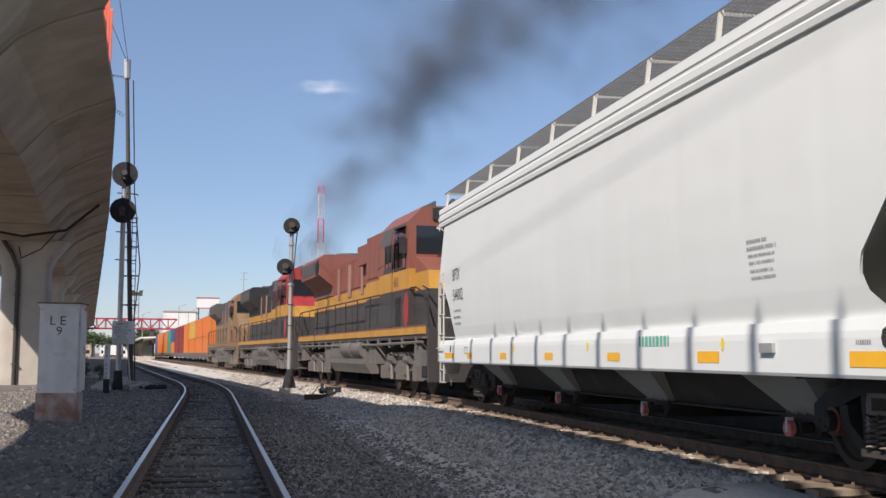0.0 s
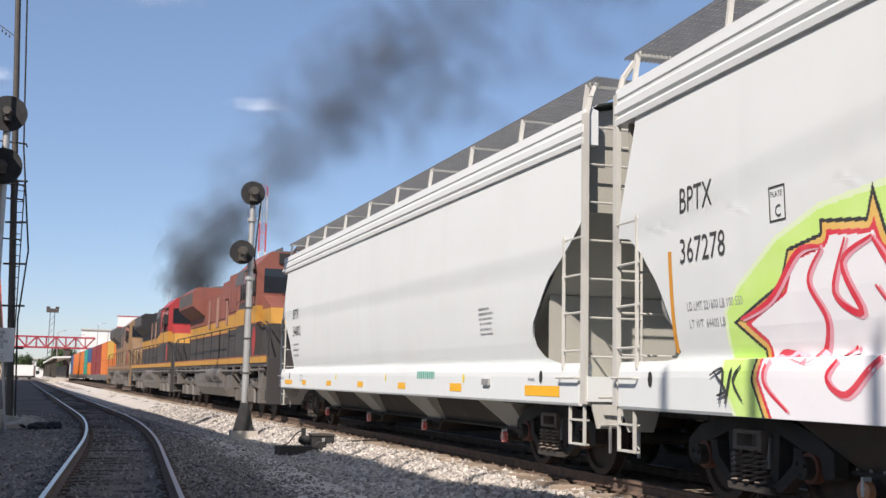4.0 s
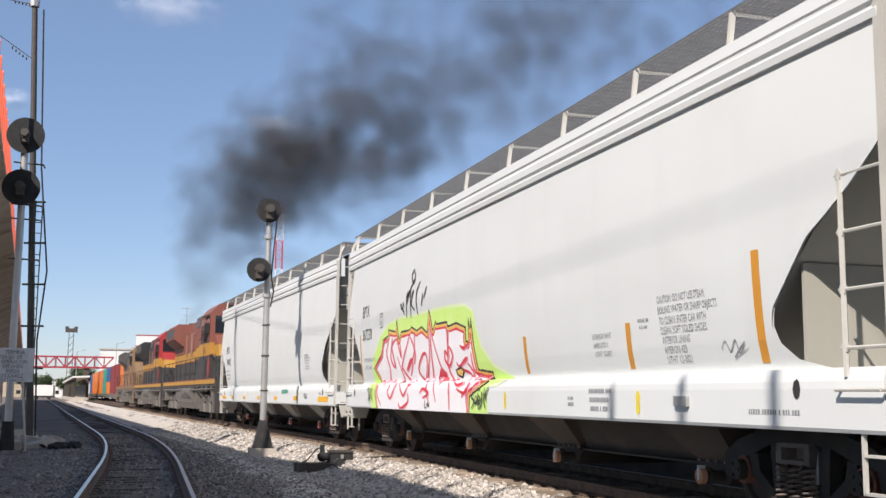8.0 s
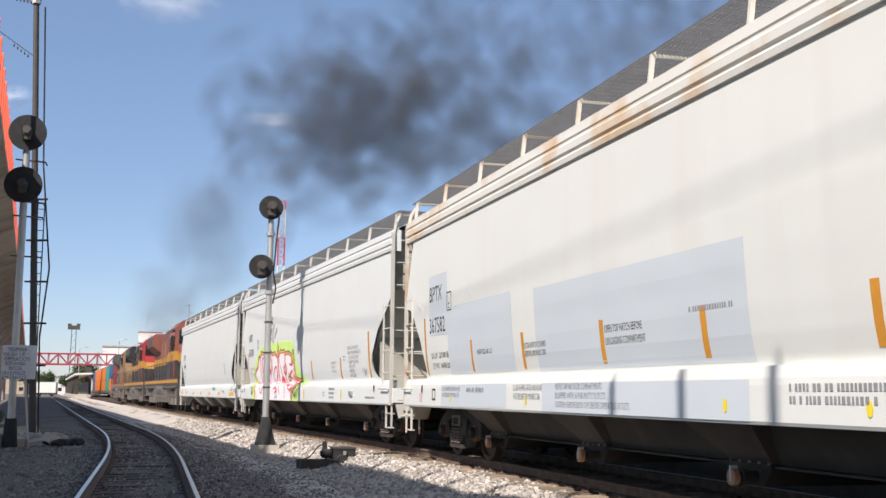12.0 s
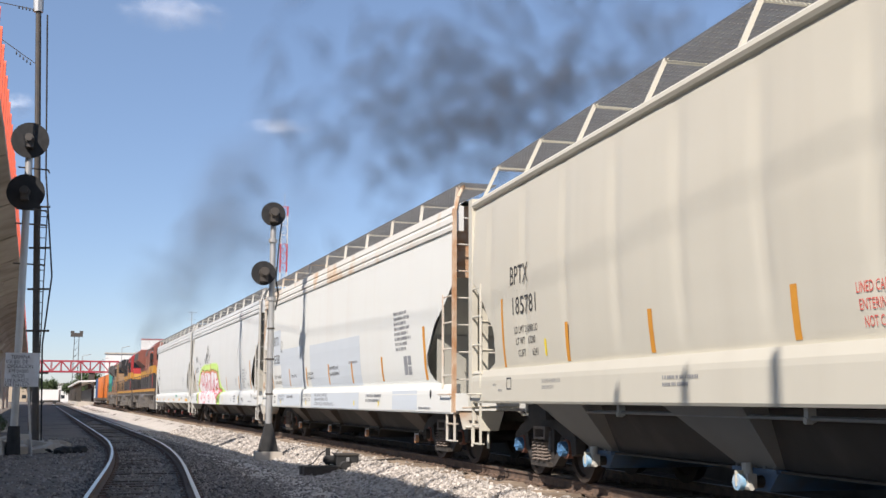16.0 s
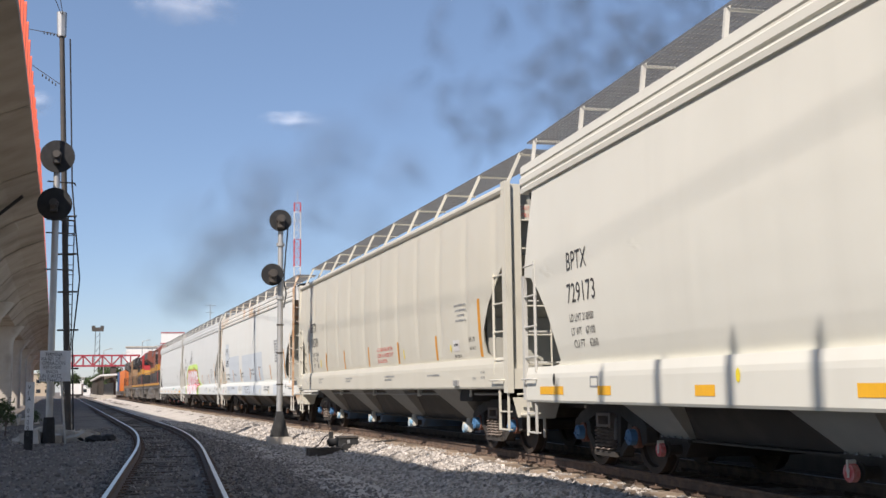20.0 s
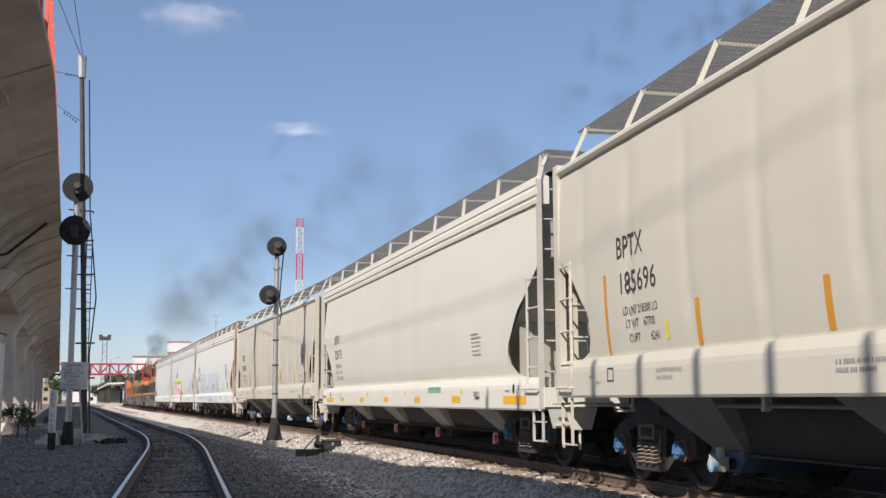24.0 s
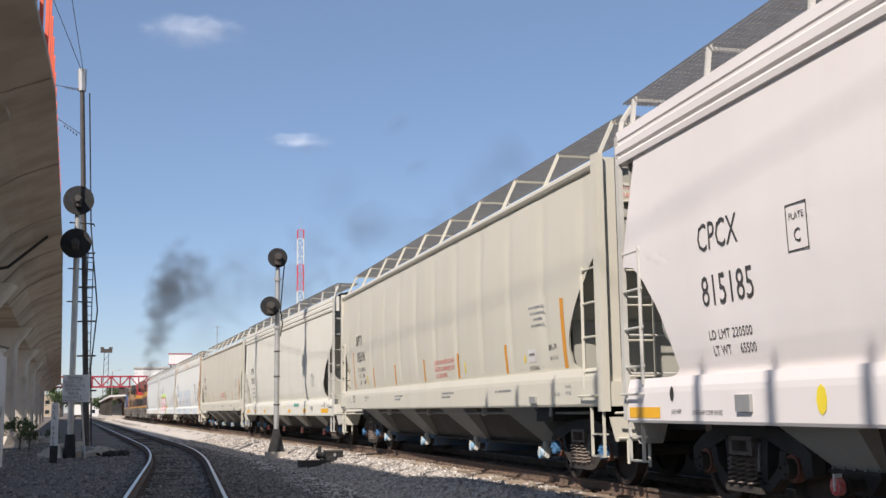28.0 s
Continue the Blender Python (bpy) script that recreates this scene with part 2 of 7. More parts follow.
def arc_line(x0, start, radius, bend, s):
    """A line that runs ahead, bends left from start, and runs on straight: x, y, heading at the arc length s (s = y at the start)."""
    if s < start:
        return x0, s, 0.0
    a = min((s - start) / radius, bend)
    x, y = x0 - radius * (1 - math.cos(a)), start + radius * math.sin(a)
    over = s - start - radius * bend
    if over > 0:
        x, y = x - over * math.sin(bend), y + over * math.cos(bend)
    return x, y, a


def train_line(s):
    return arc_line(TRAIN_X, CURVE_FROM, CURVE_R, BEND, s)


def left_line(s):
    return arc_line(-0.13, 22.0, 215.0, 0.093, s)


def line_x(line, y):
    """x of a line at y."""
    s = y
    for _ in range(3):
        s += y - line(s)[1]
    return line(s)[0]


def offset(line, s, side, z):
    x, y, a = line(s)
    return Vector((x + side * math.cos(a), y + side * math.sin(a), z))


# ---------- ground ----------
def smooth(a, b, v):
    t = min(1.0, max(0.0, (v - a) / (b - a)))
    return t * t * (3 - 2 * t)


def ground_z(x, y):
    yy = min(max(y, -60.0), 300.0)
    d = x - line_x(train_line, yy)
    e = x - line_x(left_line, yy)
    z = -0.02 - 0.10 * smooth(1.2, 2.4, e)
    z += 0.27 * smooth(-2.9, -1.75, d)                       # the bank under the train
    z -= 0.03 * smooth(1.4, 0.9, abs(e)) * 1.0              # between the rails
    left = smooth(-2.6, -5.5, e)
    z += 0.06 * left
    near = 1.0 if -30 < y < 90 and -30 < x < 30 else 0.2
    z += near * (0.035 * noise.noise((x * 0.7, y * 0.7, 0)) + 0.02 * noise.noise((x * 2.3, y * 2.3, 3)))
    return z


def steps(*runs):
    out = []
    for lo, hi, d in runs:
        k = lo
        while k < hi - 1e-6:
            out.append(k)
            k += d
    return out + [runs[-1][1]]


def build_ground():
    xs = steps((-3000, -300, 900), (-300, -60, 60), (-60, -16, 4), (-16, -6, 0.5), (-6, 7, 0.16), (7, 20, 1.0), (20, 60, 8), (60, 300, 60), (300, 3000, 900))
    ys = steps((-600, -60, 90), (-60, -10, 5), (-10, -3, 1.0), (-3, 42, 0.24), (42, 90, 0.8), (90, 300, 6), (300, 900, 60), (900, 4500, 900))
    vs = [(x, y, ground_z(x, y)) for y in ys for x in xs]
    w = len(xs)
    fs = [(j * w + i, j * w + i + 1, (j + 1) * w + i + 1, (j + 1) * w + i) for j in range(len(ys) - 1) for i in range(w - 1)]
    me = bpy.data.meshes.new("ground")
    me.from_pydata(vs, [], fs)
    me.polygons.foreach_set("use_smooth", [True] * len(me.polygons))
    me.materials.append(GROUND)
    return tagged(new("ground", me), "grey ballast and trodden dirt beside the tracks", "ground", kind="structure")


build_ground()


def scatter(name, label, count, where, size, mat, seed):
    """Loose broken stones as one sheet of many small solids."""
    rng = np.random.default_rng(seed)
    base = np.array([(-1, -1, -1), (1, -1, -1), (1, 1, -1), (-1, 1, -1), (-.8, -.8, .8), (.8, -.8, .8), (.8, .8, .8), (-.8, .8, .8)], float)
    quads = np.array([(0, 3, 2, 1), (4, 5, 6, 7), (0, 1, 5, 4), (1, 2, 6, 5), (2, 3, 7, 6), (3, 0, 4, 7)])
    pts = np.array([where(rng) for _ in range(count)])
    sz = rng.uniform(size[0], size[1], (count, 1, 1)) * rng.uniform(0.6, 1.25, (count, 1, 3))
    v = (base[None] + rng.normal(0, 0.28, (count, 8, 3))) * sz
    q = rng.normal(size=(count, 4))
    q /= np.linalg.norm(q, axis=1)[:, None]
    w, x, y, z = q.T
    r = np.stack([1 - 2 * (y * y + z * z), 2 * (x * y - z * w), 2 * (x * z + y * w), 2 * (x * y + z * w), 1 - 2 * (x * x + z * z), 2 * (y * z - x * w),
                  2 * (x * z - y * w), 2 * (y * z + x * w), 1 - 2 * (x * x + y * y)], 1).reshape(-1, 3, 3)
    v = np.einsum("nij,nkj->nki", r, v) + pts[:, None]
    f = (quads[None] + 8 * np.arange(count)[:, None, None]).reshape(-1, 4)
    me = bpy.data.meshes.new(name)
    me.from_pydata(v.reshape(-1, 3).tolist(), [], f.tolist())
    me.materials.append(mat)
    return tagged(new(name, me), label, "gravel", kind="stuff")


def gravel_spot(rng):
    """On the trodden ground away from the train's bank."""
    while True:
        y = -3 + 47 * rng.random() ** 1.25
        x = rng.uniform(-7, 6.6)
        e = abs(x - line_x(left_line, y))
        d = x - line_x(train_line, y)
        keep = 0.09 if x < -1.5 else 0.7 if e > 0.85 else 0.12
        if rng.random() < keep and not 0.68 < e < 0.80 and d < -3.2 - 0.6 * rng.random():
            return x, y, ground_z(x, y) + 0.004


def bank_spot(rng):
    """On the bank of the train's track, thinner over the ends of the sleepers, widening with the sunlit strip."""
    while True:
        y = -3 + 57 * rng.random() ** 1.25
        d = rng.uniform(-3.3 - 0.9 * smooth(24, 45, y), -0.95)
        if rng.random() < (1.0 if d < -1.45 else 0.35):
            x = line_x(train_line, y) + d
            return x, y, ground_z(x, y) + 0.018


scatter("gravel", "loose grey broken stones over trodden ground, darkened as in shade", 42000, gravel_spot, (0.010, 0.030), STONE_SHADED, 4)
scatter("ballast_stones", "loose broken ballast stones beside the train, paled as in sunlight", 52000, bank_spot, (0.014, 0.038), STONE_SUNLIT, 5)


TREAD_DULL = material("dull worn steel", (0.24, 0.21, 0.18), 0.5, 0.8, second=(0.16, 0.13, 0.11), scale=9)


def rail_profile():
    return [(-0.07, -0.16), (0.07, -0.16), (0.07, -0.145), (0.012, -0.125), (0.012, -0.045), (0.036, -0.035), (0.036, -0.006), (0.026, 0.0),
            (-0.026, 0.0), (-0.036, -0.006), (-0.036, -0.035), (-0.012, -0.045), (-0.012, -0.125), (-0.07, -0.145)]


def build_rail(parent, line, side, z, s0, s1, label, worn=True):
    prof = rail_profile()
    ss = steps((s0, min(s1, 90), 1.0), (90, s1, 8.0)) if s1 > 90 else steps((s0, s1, 1.0))
    bm = bmesh.new()
    sheet(bm, [[offset(line, s, side + a, z + b) for a, b in prof + prof[:1]] for s in ss])
    ob = part("rail", bm, RAILSIDE, parent, label)
    if not worn:
        return
    top = bmesh.new()
    sheet(top, [[offset(line, s, side - 0.03, z + 0.002), offset(line, s, side + 0.03, z + 0.002)] for s in ss])
    part("rail_head", top, TREAD if worn == 2 else TREAD_DULL, ob, "worn running surface")


def build_track(name, label, line, z, s0, s1, wood, sink, spread):
    tr = thing(name, label, "railway track", kind="structure")
    for side in (-0.7535, 0.7535):
        build_rail(tr, line, side, z, s0, s1, "", {"track_near": 2, "track_train": 1}.get(name, 0))
    bm = bmesh.new()
    box(bm, -1.28, 1.28, -0.115, 0.115, -0.17, 0.0)
    me = mesh_of("sleeper", bm, wood, bevel=0.015)
    plate = bmesh.new()
    for sd in (-0.7535, 0.7535):
        box(plate, sd - 0.17, sd + 0.17, -0.09, 0.09, 0.0, 0.02)
        for dx in (-0.1, 0.1):
            rod(plate, (sd + dx, 0.03, 0.02), (sd + dx, 0.03, 0.05), 0.017, 6)
    pm = mesh_of("tie_plate", plate, RAILSIDE)
    rng = random.Random(3)
    s = max(s0, -4.0)
    while s < min(s1, 110):
        x, y, a = line(s)
        ob = new("sleeper", me)
        ob.parent = tr
        ob.matrix_basis = pose(x + rng.uniform(-.04, .04), y, z - 0.165 - sink + rng.uniform(-.012, .008), 0, rng.uniform(-.5, .5), math.degrees(a) + rng.uniform(-1.5, 1.5))
        pl = new("tie_plate", pm)
        pl.parent = tr
        pl.matrix_basis = pose(x, y, z - 0.165, 0, 0, math.degrees(a))
        s += spread + rng.uniform(-.03, .03)
    return tr


build_track("track_near", "rusty rails with bright heads on half-buried wooden sleepers", left_line, LEFT_RAIL_Z, -40, 420, WOOD, 0.02, 0.56)
build_track("track_train", "rails on dry wooden sleepers in pale ballast", train_line, RAIL_Z, -60, 420, WOOD_PALE, 0.0, 0.56)


def far_line(s):
    return offset(train_line, s, 4.1, 0)[0], offset(train_line, s, 4.1, 0)[1], train_line(s)[2]


build_track("track_far", "rails behind the train on dark sleepers", far_line, RAIL_Z - 0.05, -40, 420, WOOD, 0.0, 0.6)


def shade_bed():
    """The ballast under and beyond the train, with the shade there put into its dark colour."""
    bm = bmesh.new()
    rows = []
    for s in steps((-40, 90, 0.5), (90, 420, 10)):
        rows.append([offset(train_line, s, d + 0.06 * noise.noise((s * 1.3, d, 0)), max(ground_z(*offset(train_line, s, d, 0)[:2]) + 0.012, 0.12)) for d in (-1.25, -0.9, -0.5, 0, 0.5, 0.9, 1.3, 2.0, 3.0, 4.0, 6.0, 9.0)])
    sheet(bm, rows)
    ob = tagged(new("oily_ballast", mesh_of("oily_ballast", bm, SHADE_BALLAST, smooth=True)), "fine ballast between and beyond the rails, shade put into its colour", "ballast", kind="structure")


SHADE_BALLAST = material("shade-darkened ballast", (0.042, 0.034, 0.027), 0.95, second=(0.085, 0.072, 0.06), scale=14, bump=1.0, bump_scale=20)
shade_bed()
SHADE_BALLAST.node_tree.nodes["Principled BSDF"].inputs["Specular IOR Level"].default_value = 0.05


def shoulder():
    """The bank of pale ballast on the near side of the train's track."""
    bm = bmesh.new()
    rows = []
    for s in steps((-40, 90, 0.25), (90, 420, 6)):
        rows.append([offset(train_line, s, d + 0.15 * noise.noise((s * 0.9, d, 2)), ground_z(*offset(train_line, s, d, 0)[:2]) + (0.018 if d > -4.2 else -0.02)) for d in (-4.4, -4.1, -3.7, -3.3, -2.9, -2.5, -2.1, -1.7, -1.3)])
    sheet(bm, rows)
    tagged(new("ballast_shoulder", mesh_of("ballast_shoulder", bm, BALLAST, smooth=True)), "pale broken ballast banked beside the train track", "ballast", kind="structure")


shoulder()


def added_wall():
    """A low plain wall added beyond the train, to block the sky and darken the view under the cars."""
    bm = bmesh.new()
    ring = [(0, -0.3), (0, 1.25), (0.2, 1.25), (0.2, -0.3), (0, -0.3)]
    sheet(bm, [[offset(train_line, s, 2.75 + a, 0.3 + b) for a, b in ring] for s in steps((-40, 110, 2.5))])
    tagged(new("wall_far", mesh_of("wall_far", bm, WALLDARK)), "low dark wall added beyond the train to darken the view under it", "wall", kind="structure")


WALLDARK = material("dark concrete of the added wall", (0.06, 0.052, 0.045), 0.95, second=(0.10, 0.085, 0.07), scale=2.0, streak=0.3, bump=0.3)
added_wall()


# ---------- the train ----------
HALF = 9.17              # half of a car's body
PITCH = 19.3             # from coupler to coupler


def table(rows, v):
    if v <= rows[0][0]:
        return rows[0][1]
    for (a, p), (b, q) in zip(rows, rows[1:]):
        if v <= b:
            return p + (q - p) * (v - a) / (b - a)
    return rows[-1][1]


SIDE = [(1.36, 1.46), (1.5, 1.50), (1.65, 1.53), (1.9, 1.56), (2.3, 1.59), (2.8, 1.605), (3.4, 1.60), (3.98, 1.57), (4.2, 1.545)]
# how far the side sheet stops short of the trailing and the leading end, by height
CUT_ROUND = [(1.33, 0.5), (1.37, 0.85), (1.46, 1.30), (1.6, 1.51), (1.75, 1.58), (1.9, 1.55), (2.18, 1.27), (2.45, 1.0), (2.61, 0.71), (2.8, 0.40), (2.97, 0.17), (3.1, 0.0)]
CUT_ROUND_LEAD = [(1.33, 0.5), (1.40, 1.2), (1.46, 1.32), (1.65, 1.27), (1.92, 1.12), (2.2, 0.93), (2.49, 0.65), (2.68, 0.38), (2.72, 0.10), (2.9, 0.13), (3.3, 0.26), (3.9, 0.46)]
CUT_ANGLE = [(1.55, 0.7), (1.6, 0.87), (1.66, 1.06), (1.85, 1.13), (2.03, 1.13), (2.25, 0.98), (2.44, 0.82), (2.67, 0.59), (3.02, 0.10), (3.12, 0.0)]


def side_x(z):
    return table(SIDE, z)


def decal(name, quads, mat, car, label="", lift=0.005, n=6):
    """Flat paint or tape on the side: (y at its left, z at its foot, width, height)."""
    bm = bmesh.new()
    for y, z, w, h in quads:
        rows = []
        m = max(2, int(w / 0.09))
        for i in range(n + 1):
            zz = z + h * i / n
            rows.append([(-surf_x(zz, car, y - w * j / m) - lift, y - w * j / m, zz) for j in range(m + 1)])
        sheet(bm, rows)
    return part(name, bm, mat, car, label)


def truck(car, y, sd_mat, cap_mat, wheels):
    tk = thing("truck", "", "")
    tk.parent = car
    for k in ("label", "category"):
        if k in tk:
            del tk[k]
    tk.location = (0, y, 0)
    for sx in (-1, 1):
        def frame_shape(bm):
            x0, x1 = sx * 1.0 - 0.07, sx * 1.0 + 0.07
            for e in (-1, 1):
                slab(bm, [(e * p, q) for p, q in ((0.0, 0.72), (0.0, 0.88), (0.45, 0.88), (0.98, 0.74), (1.22, 0.60), (1.22, 0.40), (1.08, 0.36), (1.02, 0.56), (0.78, 0.60), (0.42, 0.72))], "x", x0, x1)
                slab(bm, [(e * p, q) for p, q in ((0.0, 0.20), (0.44, 0.20), (0.76, 0.42), (0.78, 0.60), (0.66, 0.62), (0.62, 0.46), (0.40, 0.30), (0.0, 0.28))], "x", x0, x1)
                slab(bm, [(e * p, q) for p, q in ((0.30, 0.27), (0.40, 0.27), (0.44, 0.74), (0.32, 0.74))], "x", x0, x1)
            box(bm, sx * 1.0 - 0.13, sx * 1.0 + 0.13, -0.36, 0.36, 0.18, 0.245)
        made("side_frame", frame_shape, GRIME, tk, bevel=0.012)
    def bolster(bm):
        box(bm, -0.98, 0.98, -0.2, 0.2, 0.55, 0.80)
        for sx in (-1, 1):
            for y0, y1, z0, z1 in ((-0.24, 0.24, 0.55, 0.59), (-0.24, -0.17, 0.59, 0.72), (0.17, 0.24, 0.59, 0.72), (-0.24, 0.24, 0.70, 0.74)):
                box(bm, *sorted((sx * 0.98, sx * 1.14)), y0, y1, z0, z1)
    made("bolster", bolster, SPRING, tk, "worn grey-brown bolster end", bevel=0.012)
    for e in (-1, 1):
        made("friction_wedge", lambda bm: slab(bm, [(e * 0.25, 0.40), (e * 0.31, 0.40), (e * 0.31, 0.68)], "x", -1.10, -0.92), GRATING, tk)
    for dy in (-0.2, 0.0, 0.2):
        def coil(bm):
            rows = []
            for a in range(46):
                w = a * 0.9
                rows.append([(-1.10 + (0.066 + 0.013 * math.cos(b)) * math.cos(w), dy + (0.066 + 0.013 * math.cos(b)) * math.sin(w), 0.25 + 0.30 * a / 45 + 0.013 * math.sin(b)) for b in (0, 1.571, 3.142, 4.712, 6.283)])
            sheet(bm, rows)
        made("coil_spring", coil, sd_mat, tk, "rust-brown coil spring", smooth=True)
    for dy in (-0.89, 0.89):
        ws = new("wheelset")
        ws.empty_display_size = 0.1
        ws.parent = car
        ws.location = (0, y + dy, 0.457)
        def wheel(bm, sx):
            prof = [(0.00, 0.06), (0.10, 0.08), (0.12, 0.05), (0.36, 0.03), (0.38, 0.07), (0.457, 0.07), (0.457, -0.05), (0.485, -0.055), (0.485, -0.075), (0.38, -0.075), (0.36, -0.03), (0.0, -0.06)]
            n = 28
            rows = []
            for i in range(n + 1):
                a = 2 * math.pi * i / n
                rows.append([(sx * (0.76 + b), r * math.cos(a), r * math.sin(a)) for r, b in prof])
            sheet(bm, rows)
        for sx in (-1, 1):
            bm = bmesh.new()
            wheel(bm, sx)
            part("wheel", bm, WHEEL, ws, "rust-brown steel wheel")
            bm = bmesh.new()
            rod(bm, (sx * 1.08, 0, 0), (sx * 1.17, 0, 0), 0.10, 14)
            for k in range(3):
                a = 2.09 * k
                rod(bm, (sx * 1.17, 0.06 * math.cos(a), 0.06 * math.sin(a)), (sx * 1.19, 0.06 * math.cos(a), 0.06 * math.sin(a)), 0.018, 6)
            part("bearing_cap", bm, cap_mat, ws, "bearing end cap")
            made("bearing", lambda bm: rod(bm, (sx * 1.0, 0, 0), (sx * 1.085, 0, 0), 0.135, 16), ADAPTER, ws, "red-brown bearing", smooth=True)
        bm = bmesh.new()
        rod(bm, (-1.06, 0, 0), (1.06, 0, 0), 0.075, 12)
        part("axle", bm, GRIME, ws)
        wheels.append(ws)
    return tk


SKIN = {}                # by car: ribbed panels or plain, and where its dents lie


def skin(ribbed, seed, y, z, sx=-1, seams=True):
    """How far the side sheet of a car stands out at (y, z): dented, and between its seams bulged."""
    top = 4.21 if ribbed else 3.995
    x = side_x(z)
    fade = max(0.0, min(1, (z - 1.5) / 0.6) * min(1, (top - z) / 0.4))
    x -= fade * 0.016 * (0.5 + 0.5 * noise.noise((y * 0.55, z * 0.9, sx * 7 + seed)))
    x -= fade * 0.006 * (0.5 + 0.5 * noise.noise((y * 1.9, z * 2.3, sx * 9 + seed)))
    u = (y + 50.0) % 1.53 / 1.53 - 0.5
    if not seams:
        x -= fade * 0.03 * u * u * ribbed
    elif ribbed:
        x -= fade * (0.022 * math.exp(-((0.5 - abs(u)) / 0.05) ** 2) + 0.03 * u * u)
    else:
        x -= fade * 0.006 * math.exp(-((0.5 - abs(u)) / 0.04) ** 2)
    return x


def hopper_car(label, paint, angular, cap_mat, hub_mat, roof_mat=None, post_mat=None, end_mat=None, low_mat=None, lead_post=True):
    """A covered hopper: origin on the rail top at its middle, +y the way it goes."""
    car = thing("hopper_car", label, "hopper car", "hopper cars of the train")
    post_mat = post_mat or (paint if angular else POST_SHADED)
    roof_mat = roof_mat or paint
    top = 4.21 if angular else 3.995
    cut, cut_lead = (CUT_ANGLE, CUT_ANGLE) if angular else (CUT_ROUND, CUT_ROUND_LEAD)
    zs = ([1.55] if angular else [1.345, 1.37, 1.40, 1.43, 1.46, 1.5, 1.55]) + [1.6, 1.63, 1.66, 1.7, 1.75, 1.8, 1.85, 1.92, 2.05, 2.2, 2.35, 2.44, 2.49, 2.6, 2.68, 2.72, 2.8, 2.9, 3.0, 3.12, 3.3, 3.5, 3.75, 3.9, top]
    seed = len(label)
    SKIN[car.name] = (angular, seed)
    for sx in (-1, 1):
        bm = bmesh.new()
        n = 168 if sx < 0 else 40
        for shell in (0.0, 0.02):
            rows = []
            for z in zs:
                y0, y1 = -HALF + table(cut, z), HALF - table(cut_lead, z)
                row = []
                for i in range(n + 1):
                    y = y0 + (y1 - y0) * i / n
                    x = skin(angular, seed, y, z, sx) - shell
                    row.append((sx * x, y, z))
                rows.append(row)
            sheet(bm, rows)
        part("side_sheet", bm, paint, car, "", smooth=True)
        # side sill with its sloped upper edge
        bm = bmesh.new()
        up, foot_z = (0.022, 1.065) if angular else (-0.17, 0.874)
        slab(bm, [(sx * 1.42, 1.545 + up), (sx * 1.562, 1.545 + up), (sx * 1.594, 1.44 + up), (sx * 1.60, 1.38 + up), (sx * 1.60, foot_z + 0.03), (sx * 1.585, foot_z), (sx * 1.42, foot_z)], "y", -HALF + 0.12, HALF - 0.12)
        part("side_sill", bm, paint, car, bevel=0.006)
        # eave
        bm = bmesh.new()
        if angular:
            rod(bm, (sx * 1.53, -HALF, 4.245), (sx * 1.53, HALF, 4.245), 0.075, 10)
        else:
            prof = [(1.54, 3.985), (1.60, 3.995), (1.61, 4.06), (1.585, 4.085), (1.585, 4.11), (1.61, 4.13), (1.61, 4.22), (1.585, 4.245), (1.585, 4.27), (1.60, 4.29), (1.59, 4.41), (1.50, 4.44), (1.40, 4.41), (1.40, 3.985)]
            slab(bm, [(sx * a, b) for a, b in prof], "y", -HALF + 0.02, HALF - 0.02)
        part("eave", bm, roof_mat, car, smooth=True)
        # grating walkway over the roof edge, on posts
        wz = 4.91 if angular else 4.82
        xo = 1.20 if angular else 1.45
        xi = xo - 0.62
        bm = bmesh.new()
        for i in range(13):
            x = xo - 0.62 * i / 12
            box(bm, sx * x - 0.004, sx * x + 0.004, -HALF - 0.05, HALF + 0.05, wz - 0.03, wz)
        for i in range(124):
            y = -HALF - 0.05 + (2 * HALF + 0.1) * i / 123
            box(bm, min(sx * xo, sx * xi), max(sx * xo, sx * xi), y - 0.004, y + 0.004, wz - 0.018, wz - 0.008)
        part("roof_walkway", bm, GRATING, car, "galvanised grating walkway")
        for i in range(10):
            y = -HALF + 0.25 + (2 * HALF - 0.5) * i / 9
            bm = bmesh.new()
            foot = Vector((sx * 1.50, y, 4.28 if angular else 4.42))
            head = Vector((sx * xo, y, wz))
            u = 0.022
            for a, b in ((foot, head),):
                v0 = [a + Vector((0, -u, 0)), a + Vector((0, u, 0)), b + Vector((0, u, 0)), b + Vector((0, -u, 0))]
                lo = [bm.verts.new(p) for p in v0]
                hi = [bm.verts.new(p + Vector((-sx * 0.05, 0, 0))) for p in v0]
                for q in ((0, 1, 2, 3),):
                    bm.faces.new([lo[k] for k in q])
                    bm.faces.new([hi[k] for k in reversed(q)])
                for k in range(4):
                    j = (k + 1) % 4
                    bm.faces.new((lo[k], lo[j], hi[j], hi[k]))
            box(bm, min(sx * xo, sx * xi), max(sx * xo, sx * xi), y - 0.02, y + 0.02, wz - 0.06, wz - 0.03)
            part("walkway_post", bm, post_mat, car)
    # roof
    bm = bmesh.new()
    base = 4.225 if angular else 4.41
    rows = [[(1.5 * math.sin(a), y, base + 0.24 * (math.cos(a) - math.cos(1.5707)) * 1.0) for a in [math.pi / 2 * (k / 8 * 2 - 1) for k in range(9)]] for y in (-HALF + 0.03, -3, 3, HALF - 0.03)]
    sheet(bm, rows)
    part("roof", bm, roof_mat, car, smooth=True)
